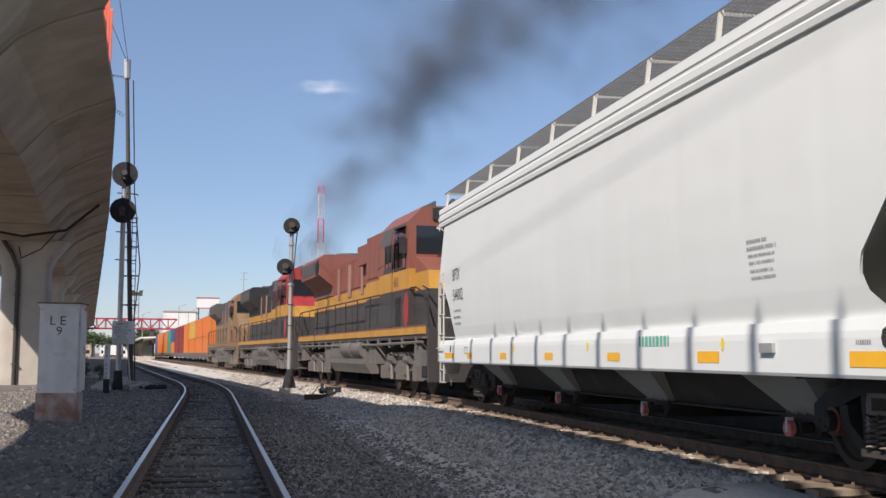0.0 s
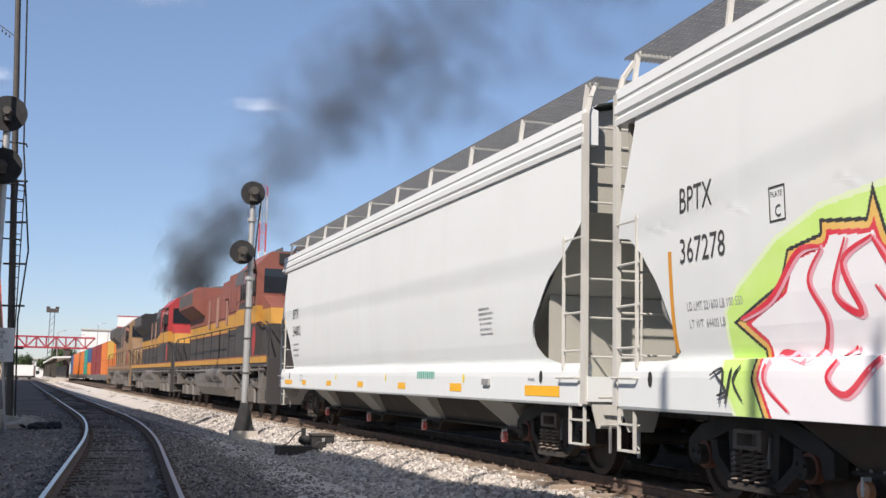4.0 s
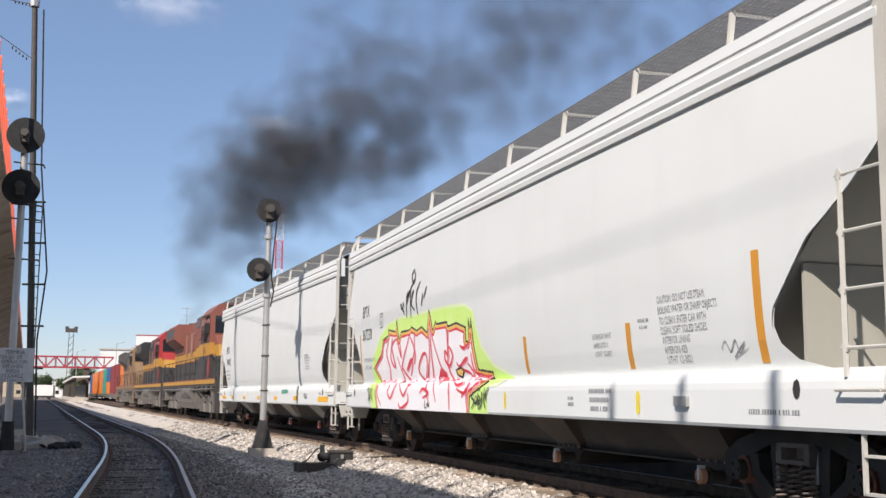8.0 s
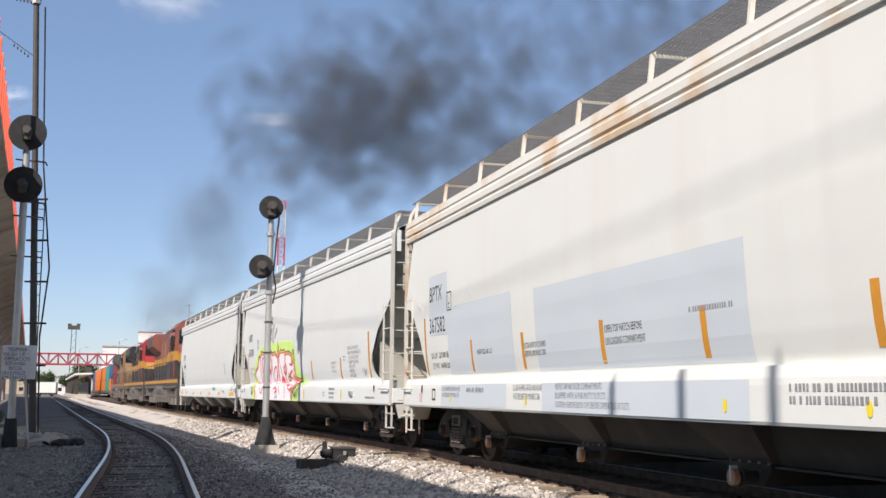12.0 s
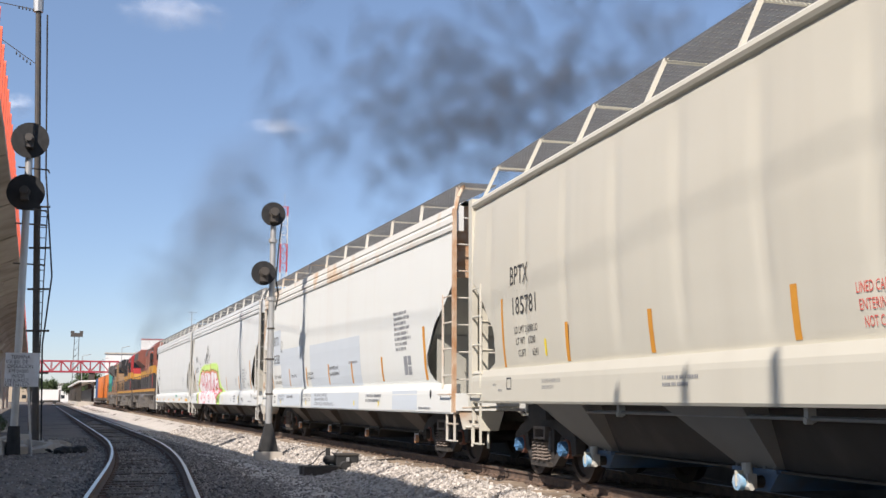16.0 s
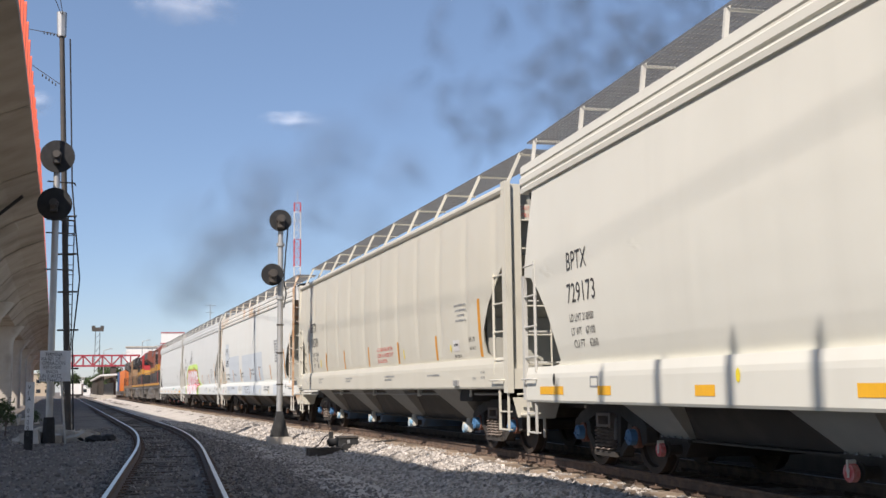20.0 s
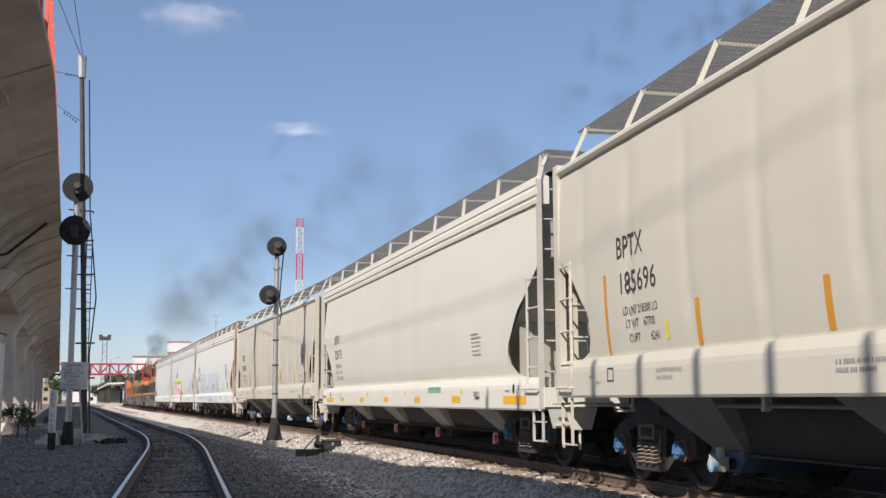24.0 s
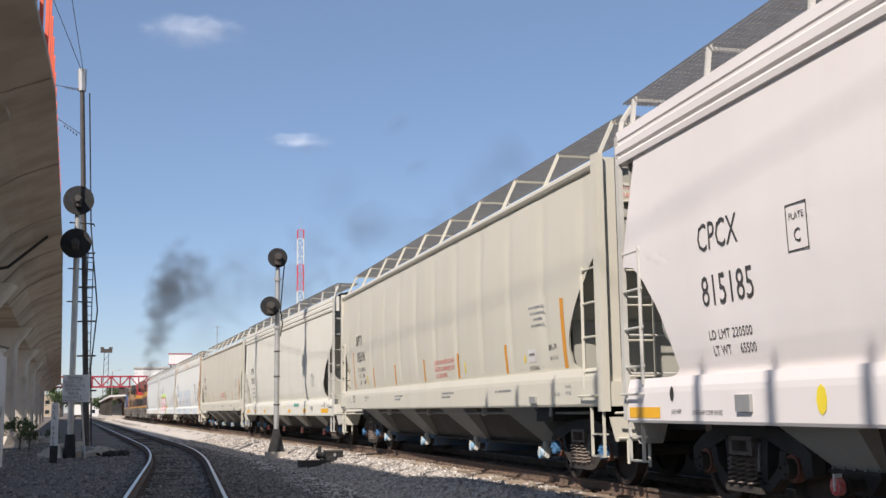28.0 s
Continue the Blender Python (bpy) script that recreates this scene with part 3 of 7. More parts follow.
    made("roof_hatch", boxes((-0.28, 0.28, -8.2, 8.2, base + 0.2, base + 0.33)), roof_mat, car, "long trough hatch", bevel=0.03)
    # ends
    for ey in (-1, 1):
        bm = bmesh.new()
        slab(bm, [(-1.5, 3.2), (1.5, 3.2), (1.54, base - 0.02), (0.8, base + 0.16), (0, base + 0.21), (-0.8, base + 0.16), (-1.54, base - 0.02)], "y", ey * (HALF - 0.24), ey * (HALF - 0.20))
        part("end_wall", bm, end_mat or END_DIM, car)
        bm = bmesh.new()
        sheet(bm, [[(-1.5, ey * (HALF - 0.22), 3.22), (0, ey * (HALF - 0.22), 3.22), (1.5, ey * (HALF - 0.22), 3.22)],
                   [(-1.52, ey * (HALF - 1.2), 2.3), (0, ey * (HALF - 1.2), 2.3), (1.52, ey * (HALF - 1.2), 2.3)],
                   [(-1.44, ey * (HALF - 2.25), 1.42), (0, ey * (HALF - 2.25), 1.42), (1.44, ey * (HALF - 2.25), 1.42)]])
        part("end_slope", bm, END_DIM, car)
        y0, y1 = sorted((ey * (HALF - 2.25), ey * (HALF - 0.02)))
        made("end_deck", boxes((-1.42, 1.42, y0, y1, 1.10, 1.16)), paint, car)
        y0, y1 = sorted((ey * (HALF - 0.10), ey * (HALF + 0.05)))
        made("end_sill", boxes((-1.56, 1.56, y0, y1, *((1.065, 1.38) if angular else (0.93, 1.22)))), paint, car, bevel=0.01)
        made("centre_sill", boxes((-0.2, 0.2, *sorted((ey * (HALF - 2.4), ey * (HALF + 0.44))), 0.74, 1.16)), GRIME, car)
        def coupler(bm):
            box(bm, -0.1, 0.1, *sorted((ey * (HALF + 0.3), ey * (HALF + 0.7))), 0.78, 0.95)
            box(bm, -0.16, 0.12, *sorted((ey * (HALF + 0.62), ey * (HALF + 0.80))), 0.72, 1.0)
        made("coupler", coupler, RUST, car, "rusty knuckle coupler", bevel=0.02)
        cs = ey * (HALF - 0.02)
        for sx in (-1, 1):
            wide = 0.09 if angular else 0.05
            def post(bm):
                tall = lead_post or ey < 0
                box(bm, *sorted((sx * (1.50 if angular else 1.545), sx * 1.60)), cs - wide, cs + wide, 1.0 if angular else 0.9, 4.36 if tall else 2.74)
                if angular:
                    box(bm, *sorted((sx * 1.30, sx * 1.5)), cs - 0.012, cs + 0.012, 1.2, 4.33)
                elif tall:
                    pipe(bm, [(sx * 1.55, cs, 4.34), (sx * 1.50, cs, 4.56), (sx * 1.36, cs - ey * 0.12, 4.80)], 0.035, 6)
            made("corner_post", post, RUST_ORANGE if end_mat and ey < 0 else post_mat, car)
            reach_up = 4.34 if lead_post or ey < 0 else 2.74
            rail = made("end_ladder", lambda bm: rod(bm, (sx * 0.80, cs - ey * 0.02, 1.16), (sx * 0.80, cs - ey * 0.02, reach_up), 0.016, 6), post_mat, car)
            for k in range(7):
                z = 1.45 + 0.46 * k
                if z < reach_up:
                    made("rung", lambda bm: rod(bm, (sx * 1.56, cs - ey * 0.02, z), (sx * 0.79, cs - ey * 0.02, z), 0.014, 6), post_mat, rail)
            if angular:
                board = made("notice_board", boxes((*sorted((sx * 1.42, sx * 0.86)), *sorted((cs - ey * 0.10, cs - ey * 0.12)), 3.78, 4.02)), paint, car, "painted notice plate")
                if ey < 0 and sx < 0:
                    written("notice", [("CAUTION", 0.085, 0.12, 0.13, 0.9), ("NO SIDE LADDER", 0.085, 0.0, 0.02, 0.75)], lambda u, v: Vector((-1.40 + u, cs - 0.004 + 0.09, 3.80 + v)), REDINK, board, "red warning lettering")
            def sides(bm):
                ys = ey * (HALF - 0.55)
                rod(bm, (sx * 1.585, ys, 1.3), (sx * 1.585, ys, 2.92), 0.024, 6)
                for k in range(4):
                    z = 1.52 + 0.45 * k
                    box(bm, *sorted((sx * 1.57, sx * 1.60)), ys - 0.03, ys + 0.03, z - 0.03, z + 0.03)
            rail = made("side_ladder", sides, post_mat, car)
            ys = ey * (HALF - 0.55)
            for k in range(4):
                z = 1.52 + 0.45 * k
                made("rung", lambda bm: rod(bm, (sx * 1.585, ys - ey * 0.05, z), (sx * 1.585, cs, z), 0.015, 6), post_mat, rail)
            def step(bm):
                ya, yb = cs - ey * 0.02, cs - ey * 0.40
                for yy in (ya, yb):
                    box(bm, *sorted((sx * 1.535, sx * 1.57)), yy - 0.012, yy + 0.012, 0.42, 1.06)
                for z in (0.42, 0.70):
                    box(bm, *sorted((sx * 1.49, sx * 1.57)), *sorted((ya, yb)), z, z + 0.02)
            made("sill_step", step, post_mat, car)
            made("grab_iron", lambda bm: pipe(bm, [(sx * 1.6, ey * (HALF - 0.6), 1.2), (sx * 1.66, ey * (HALF - 0.6), 1.2), (sx * 1.66, ey * (HALF - 0.08), 1.2), (sx * 1.6, ey * (HALF - 0.08), 1.2)], 0.014, 6), post_mat, car)
        made("lever_bracket", lambda bm: (slab(bm, [(-1.50, 0.93), (-1.02, 0.93), (-1.12, 0.62), (-1.42, 0.62)], "y", *sorted((cs + ey * 0.02, cs + ey * 0.045))), rod(bm, (-1.27, cs + ey * 0.08, 0.66), (-1.27, cs + ey * 0.08, 0.34), 0.02, 6), rod(bm, (-1.40, cs + ey * 0.08, 0.66), (-1.14, cs + ey * 0.08, 0.66), 0.02, 6)), post_mat, car, "gusset and bracket of the uncoupling lever")
        if ey < 0:
            made("end_web", boxes((-1.46, 1.46, -HALF + 1.22, -HALF + 1.25, 1.16, 2.26)), END_DIM, car)
        made("uncoupling_lever", lambda bm: pipe(bm, [(-1.5, ey * (HALF + 0.2), 0.98), (-0.7, ey * (HALF + 0.25), 1.0), (-0.5, ey * (HALF + 0.6), 0.86), (0, ey * (HALF + 0.62), 0.9)], 0.016, 6), post_mat, car)
    # brake gear at the leading end
    by, bz = HALF - 0.95, 1.98
    def brake(bm):
        rod(bm, (-1.2, by - 0.08, bz), (-1.2, by + 0.06, bz), 0.06, 10)
        ring = [2 * math.pi * k / 20 for k in range(21)]
        pipe(bm, [(-1.2 + 0.27 * math.cos(a), by + 0.04, bz + 0.27 * math.sin(a)) for a in ring], 0.018, 6)
        for k in range(5):
            a = 2 * math.pi * k / 5 + 0.4
            rod(bm, (-1.2, by + 0.04, bz), (-1.2 + 0.27 * math.cos(a), by + 0.04, bz + 0.27 * math.sin(a)), 0.016, 5)
    made("brake_wheel", brake, GALV, car, "spoked hand brake wheel")
    made("brake_housing", boxes((-1.38, -1.02, by - 0.30, by - 0.06, bz - 0.25, bz + 0.22)), GALV, car, bevel=0.05)
    made("brake_valve", lambda bm: (box(bm, -1.3, -0.9, by - 0.2, by + 0.1, 1.16, 1.34), rod(bm, (-1.25, by, 1.3), (-1.25, by, 1.62), 0.05, 8), rod(bm, (-1.1, by + 0.05, 1.3), (-1.1, by + 0.05, 1.55), 0.07, 8)), GRIME, car, "dark brake valve")
    made("brake_stand", boxes((-1.06, -1.0, by - 0.4, by - 0.34, 1.16, 2.3)), post_mat, car)
    # hopper pockets and outlets
    low = low_mat or (HOPPER_GREY if angular else LOWER_PALE)
    for k, yc in enumerate((-5.6, -1.85, 1.85, 5.6)):
        bm = bmesh.new()
        t4 = [(-1.50, yc - 0.78, 1.07), (1.50, yc - 0.78, 1.07), (1.50, yc + 0.78, 1.07), (-1.50, yc + 0.78, 1.07)]
        b4 = [(-0.86, yc - 0.34, 0.46), (0.86, yc - 0.34, 0.46), (0.86, yc + 0.34, 0.46), (-0.86, yc + 0.34, 0.46)]
        a = [bm.verts.new(p) for p in t4]
        b = [bm.verts.new(p) for p in b4]
        bm.faces.new(a)
        bm.faces.new(b)
        for i in range(4):
            j = (i + 1) % 4
            bm.faces.new((a[i], a[j], b[j], b[i]))
        part("hopper", bm, low, car, "tapering hopper bottom", bevel=0.02)
        def outlet(bm):
            box(bm, -0.93, 0.93, yc - 0.40, yc + 0.40, 0.435, 0.472)
            slab(bm, [(yc - 0.30, 0.435), (yc + 0.30, 0.435), (yc + 0.12, 0.25), (yc - 0.12, 0.25)], "x", -0.84, 0.84)
        gate = made("outlet", outlet, GATE_BLUE if angular else GRIME, car, "outlet gate bolted under the hopper", bevel=0.01)
        for i in range(5):
            made("bolt", lambda bm: rod(bm, (-0.91, yc - 0.34 + 0.17 * i, 0.47), (-0.91, yc - 0.34 + 0.17 * i, 0.495), 0.016, 6), GRATING, gate)
        made("outlet_tube", lambda bm: (rod(bm, (-1.06, yc, 0.34), (1.06, yc, 0.34), 0.06, 12), rod(bm, (-1.02, yc, 0.34), (-0.99, yc, 0.34), 0.09, 12)), GRIME, car, smooth=True)
        if angular:
            made("valve", lambda bm: (rod(bm, (-1.0, yc, 0.34), (-1.0, yc, 0.52), 0.05, 10), rod(bm, (-1.03, yc - 0.13, 0.30), (-1.03, yc + 0.13, 0.30), 0.035, 8), box(bm, -1.05, -0.95, yc - 0.09, yc + 0.09, 0.28, 0.42)), VALVE_PALE, car, "pale outlet valve with a T handle", bevel=0.012)
        cap = made("outlet_cap", lambda bm: rod(bm, (-1.12, yc, 0.34), (-1.06, yc, 0.34), 0.08, 16), cap_mat, car, "coloured outlet cap", smooth=True)
        made("cap_band", lambda bm: (rod(bm, (-1.126, yc, 0.36), (-1.122, yc, 0.36), 0.025, 10), box(bm, -1.13, -1.05, yc - 0.012, yc + 0.012, 0.30, 0.45)), paint, cap)
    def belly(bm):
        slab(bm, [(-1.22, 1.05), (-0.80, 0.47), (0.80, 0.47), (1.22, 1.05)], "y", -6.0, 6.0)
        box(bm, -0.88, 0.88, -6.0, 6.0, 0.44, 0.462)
    made("belly", belly, LOWER, car, "sloping belly with shade put into its colour")
    made("underframe", boxes((-0.25, 0.25, -HALF + 2.0, HALF - 2.0, 0.72, 1.05), (-1.4, 1.4, -HALF + 2.2, -HALF + 2.9, 0.85, 1.05), (-1.4, 1.4, HALF - 2.9, HALF - 2.2, 0.85, 1.05)), GRIME, car)
    made("brake_pipe", lambda bm: pipe(bm, [(-1.35, -8.3, 0.98), (-1.38, -2, 0.97), (-1.38, 3, 0.98), (-1.35, 8.3, 0.97)], 0.022, 6), GRATING if angular else GRIME, car)
    for y in (-6.9, -3.6, 0.2, 3.9, 7.0):
        made("pipe_clamp", lambda bm: (box(bm, -1.42, -1.34, y - 0.03, y + 0.03, 0.94, 1.06), rod(bm, (-1.43, y, 0.955), (-1.36, y, 0.955), 0.03, 8)), VALVE_PALE if angular else GRIME, car)
    wheels = []
    truck(car, -7.25, SPRING, hub_mat, wheels)
    truck(car, 7.25, SPRING, hub_mat, wheels)
    return car, wheels


SPRING = material("rust-brown spring steel", (0.15, 0.12, 0.10), 0.8, second=(0.24, 0.20, 0.17), scale=8, bump=0.2)
HOPPER_GREY = material("dull grey hopper bottom", (0.235, 0.225, 0.20), 0.7, second=(0.19, 0.18, 0.16), scale=1.2, streak=0.2, bump=0.08)
GATE_BLUE = material("faded blue gate paint", (0.07, 0.15, 0.27), 0.6, second=(0.09, 0.11, 0.14), scale=3, amount=0.9)
VALVE_PALE = material("dusty pale valve paint", (0.50, 0.49, 0.44), 0.6, second=(0.38, 0.36, 0.32), scale=6)
ADAPTER = material("red-brown bearing adapter", (0.20, 0.075, 0.045), 0.7, second=(0.11, 0.06, 0.045), scale=7)
CAPRED = material("red and white cap", (0.62, 0.06, 0.06), 0.5, second=(0.7, 0.55, 0.5), scale=12)
CAPBLUE = material("pale blue cap", (0.16, 0.36, 0.55), 0.5, second=(0.7, 0.66, 0.6), scale=9)
CAPRUST = material("orange rust cap", (0.5, 0.24, 0.12), 0.7, second=(0.62, 0.42, 0.3), scale=9)
HUBBLUE = material("blue hub paint", (0.07, 0.19, 0.36), 0.6, second=(0.07, 0.12, 0.2), scale=6)

# White post colour, greyed to hold the shade between the cars.
POST_SHADED = material("white steel greyed as in shade", (0.50, 0.49, 0.45), 0.6, second=(0.40, 0.385, 0.35), scale=2.0, bump=0.05)
LOWER_PALE = material("pale grey-beige hopper bottom", (0.40, 0.39, 0.34), 0.75, second=(0.31, 0.295, 0.26), scale=1.0, streak=0.35, bump=0.1)
# The car ends get less light; that is put into this darker paint.
END_DIM = material("dimmed car end paint", (0.36, 0.35, 0.305), 0.7, second=(0.36, 0.35, 0.30), scale=1.2, streak=0.25, bump=0.08)
EAVE_RUSTY = material("rust-streaked white eave", (0.68, 0.68, 0.64), 0.6, second=(0.64, 0.62, 0.56), scale=0.9, amount=0.5, stain=(0.55, 0.30, 0.09), stain_scale=1.0, stain_amount=0.85, bump=0.1)
LOWER_DARK = material("dark brown hopper bottom", (0.075, 0.058, 0.045), 0.8, second=(0.13, 0.10, 0.075), scale=1.5, streak=0.2, bump=0.15)
# The deep shade under the body is put into this dark colour.
LOWER = material("shade-darkened lower body", (0.05, 0.042, 0.034), 0.85, second=(0.07, 0.06, 0.048), scale=2.5, streak=0.3, bump=0.15)
POST_RUSTY = material("rust-stained white steel", (0.58, 0.56, 0.50), 0.6, second=(0.52, 0.48, 0.40), scale=1.3, amount=0.6, stain=(0.42, 0.20, 0.07), stain_scale=1.4, stain_amount=0.8, bump=0.1)

CARS = [
    hopper_car("white covered hopper car with ribbed eaves and yellow reflector tapes", WHITE, False, CAPRED, GRIME, lead_post=False),
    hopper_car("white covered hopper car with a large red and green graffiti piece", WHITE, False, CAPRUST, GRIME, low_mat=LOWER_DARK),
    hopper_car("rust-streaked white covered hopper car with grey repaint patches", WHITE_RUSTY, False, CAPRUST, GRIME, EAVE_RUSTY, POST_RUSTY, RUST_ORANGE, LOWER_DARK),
    hopper_car("warm grey covered hopper car with ribbed flat sides and red notice", TAN, True, CAPBLUE, HUBBLUE),
    hopper_car("cream covered hopper car with ribbed eaves and yellow tapes", CREAM, False, CAPRED, HUBBLUE, lead_post=False),
    hopper_car("warm grey covered hopper car with ribbed sides and orange bars", TAN, True, CAPBLUE, HUBBLUE),
    hopper_car("pale pinkish white covered hopper car with large black lettering", PINKISH, False, CAPRED, GRIME),
]


# ---------- lettering and paint on the cars ----------
SILL_ANGULAR = [(1.0, 1.60), (1.40, 1.60), (1.462, 1.597), (1.568, 1.568), (1.569, 1.52)]
SILL_ROUND = [(0.8, 1.60), (1.21, 1.60), (1.27, 1.597), (1.376, 1.568), (1.377, 1.468)]


def surf_x(z, car, y):
    """How far the side of a car stands out at (y, z), sill included."""
    sill = SILL_ANGULAR if SKIN[car.name][0] else SILL_ROUND
    return skin(*SKIN[car.name], y, z, seams=False) if z >= sill[-1][0] else table(sill, z)


def stencil(car, lines, mat=INK, label="", sill=False):
    """Lines of (text, letter height, y of their left, z of their foot, width of the line or 0)."""
    for text, h, y0, z0, wide in lines:
        bm = bmesh.new()
        size = h / 0.70
        vs, fs = lettering(text, size)
        span = max(a for a, b in vs) or 1
        k = wide / span if wide else 0.68
        bv = [bm.verts.new((-(1.60 if sill else surf_x(z0 + b, car, y0 - a * k)) - 0.006, y0 - a * k, z0 + b)) for a, b in vs]
        for f in fs:
            try:
                bm.faces.new([bv[i] for i in f])
            except ValueError:
                pass
        me = bpy.data.meshes.new("lettering")
        bm.to_mesh(me)
        bm.free()
        me.materials.append(mat)
        ob = new("lettering", me)
        ob.parent = car
        tagged(ob, label)


def bars(car, rows, mat, label="", sill=False):
    """Rows too small to read, as short bars: (y, z, width, height)."""
    rng = random.Random(len(rows))
    for y, z, w, h in rows:
        bm = bmesh.new()
        u = 0.0
        while u < w - 0.02:
            run = min(w - u, h * rng.uniform(0.45, 0.75))
            x = -(1.60 if sill else surf_x(z, car, y - u)) - 0.006
            x2 = -(1.60 if sill else surf_x(z + h, car, y - u)) - 0.006
            v = [bm.verts.new(p) for p in ((x, y - u, z), (x, y - u - run, z), (x2, y - u - run, z + h), (x2, y - u, z + h))]
            bm.faces.new(v)
            u += run + h * rng.choice((0.3, 0.3, 0.3, 0.3, 0.9))
        tagged(part("small_print", bm, mat, car, label), kind="stuff")


def tapes(car, rows, mat, name="reflector_tape", label=""):
    for y, z, w, h in rows:
        decal(name, [(y, z, w, h)], mat, car, label, n=5)


def disc(car, y, z, r, mat, name="sticker"):
    bm = bmesh.new()
    bm.faces.new([bm.verts.new((-surf_x(z + 1.3 * r * math.sin(a), car, y) - 0.006, y + r * 0.8 * math.cos(a), z + 1.3 * r * math.sin(a))) for a in [k * math.pi / 4 for k in range(8)]])
    return part(name, bm, mat, car)


def outline_box(car, y, z, w, h, t, mat):
    return decal("frame_mark", [(y, z, w, t), (y, z + h - t, w, t), (y, z, t, h), (y - w + t, z, t, h)], mat, car, n=2)


C1, C2, C3, C4, C5, C6, C7 = [c for c, _ in CARS]
MARK = "black reporting mark"
stencil(C1, [("BPTX", 0.26, 7.7, 2.66, 0.70), ("544002", 0.26, 7.7, 2.22, 0.95)], INK, MARK)
stencil(C2, [("BPTX", 0.25, 7.69, 2.80, 0.64), ("367278", 0.24, 7.70, 2.31, 0.86)], INK, MARK)
stencil(C3, [("BPTX", 0.27, 7.42, 2.72, 0.80), ("367582", 0.27, 7.45, 2.17, 0.98)], INK, MARK)
stencil(C4, [("BPTX", 0.27, 7.20, 2.75, 0.76), ("185781", 0.25, 7.17, 2.32, 1.03)], INK, MARK)
stencil(C5, [("BPTX", 0.25, 7.27, 2.62, 0.75), ("729173", 0.26, 7.31, 2.19, 1.02)], INK, MARK)
stencil(C6, [("BPTX", 0.27, 6.98, 2.74, 0.80), ("185696", 0.26, 6.95, 2.31, 1.10)], INK, MARK)
stencil(C7, [("CPCX", 0.29, 7.10, 2.62, 0.86), ("815185", 0.31, 7.08, 2.06, 1.06)], INK, "bold black reporting mark")
stencil(C7, [("LD LMT 220500", 0.095, 7.02, 1.72, 0.88), ("LT WT     65500", 0.095, 6.97, 1.56, 0.86)], INK)
stencil(C2, [("LD LMT 221600 LB 100 550", 0.08, 7.60, 1.85, 1.0), ("LT WT  64400 LB", 0.08, 7.58, 1.68, 0.66)], FADED)
stencil(C3, [("LD LM   221300 LB", 0.095, 7.41, 1.73, 1.05), ("LT WT   64700 LB", 0.095, 7.37, 1.55, 1.02)], INK)
stencil(C4, [("LD LMT 218800 LO", 0.10, 7.07, 2.05, 0.95), ("LT WT    67200", 0.10, 7.02, 1.89, 0.79), ("CUFT        6241", 0.10, 6.96, 1.72, 0.80)], INK)
stencil(C5, [("LD LMT 218900", 0.10, 7.27, 1.94, 0.85), ("LT WT    67100", 0.10, 7.25, 1.76, 0.84), ("CU FT    6260", 0.10, 7.20, 1.60, 0.84)], INK)
stencil(C6, [("LD LMT 218300 LO", 0.10, 6.86, 2.05, 1.0), ("LT WT    67700", 0.10, 6.80, 1.89, 0.84), ("CUFT        6241", 0.10, 6.73, 1.72, 0.86)], INK)
bars(C1, [(7.75, 1.98, 0.8, 0.05), (7.72, 1.84, 0.7, 0.05), (7.68, 1.70, 0.6, 0.05)], FADED)

# yellow reflector tapes along the sills
for c in (C1, C5):
    tapes(c, [(8.42, 0.985, 0.95, 0.11), (6.25, 0.985, 0.42, 0.11), (3.65, 0.985, 0.42, 0.11), (0.95, 0.985, 0.42, 0.11), (-1.85, 0.985, 0.44, 0.11), (-4.60, 0.985, 0.52, 0.12), (-7.50, 0.97, 1.05, 0.13)], YELLOW, label="yellow reflective tape")
    for y in (2.77, -1.06, -5.2):
        disc(c, y, 1.18, 0.055, LEMON)
    bars(c, [(-5.7, 2.17, 0.45, 0.035), (-5.7, 2.10, 0.58, 0.035), (-5.72, 2.03, 0.52, 0.028), (-5.73, 1.96, 0.5, 0.028), (-5.74, 1.88, 0.46, 0.028), (-5.75, 1.81, 0.5, 0.028)], FADED)
    bars(c, [(-2.95, 1.17, 0.9, 0.12)], GREENISH, "green lettering too far gone to read", sill=True)
    bars(c, [(-7.6, 1.16, 0.22, 0.035)], FADED, sill=True)
    made("sill_lamp", boxes((-1.64, -1.60, -6.28, -6.03, 1.09, 1.18)), GALV, c, "small grey box", bevel=0.01)
    outline_box(c, 6.50, 1.08, 0.26, 0.14, 0.02, FADED)
tapes(C7, [(9.0, 0.93, 0.85, 0.12)], YELLOW, label="yellow reflective tape")
disc(C7, 4.95, 1.10, 0.10, LEMON)
stencil(C7, [("JACK HERE", 0.045, 7.85, 0.98, 0.24), ("2 INCH HF COMP SHOES", 0.045, 7.35, 0.97, 0.66)], INK, sill=True)
outline_box(C7, 5.36, 2.38, 0.34, 0.42, 0.014, INK)
stencil(C7, [("PLATE", 0.06, 5.31, 2.66, 0.24), ("C", 0.12, 5.25, 2.46, 0.11)], INK)
made("sill_lamp", boxes((-1.635, -1.60, 6.1, 6.38, 1.0, 1.16)), GALV, C7, "small grey box", bevel=0.01)
outline_box(C2, 6.11, 2.50, 0.24, 0.30, 0.016, INK)
stencil(C2, [("C", 0.1, 6.03, 2.54, 0.09), ("PLATE", 0.045, 6.08, 2.71, 0.17)], INK)
outline_box(C3, 6.32, 2.50, 0.26, 0.32, 0.018, INK)
stencil(C3, [("C", 0.1, 6.24, 2.54, 0.09)], INK)

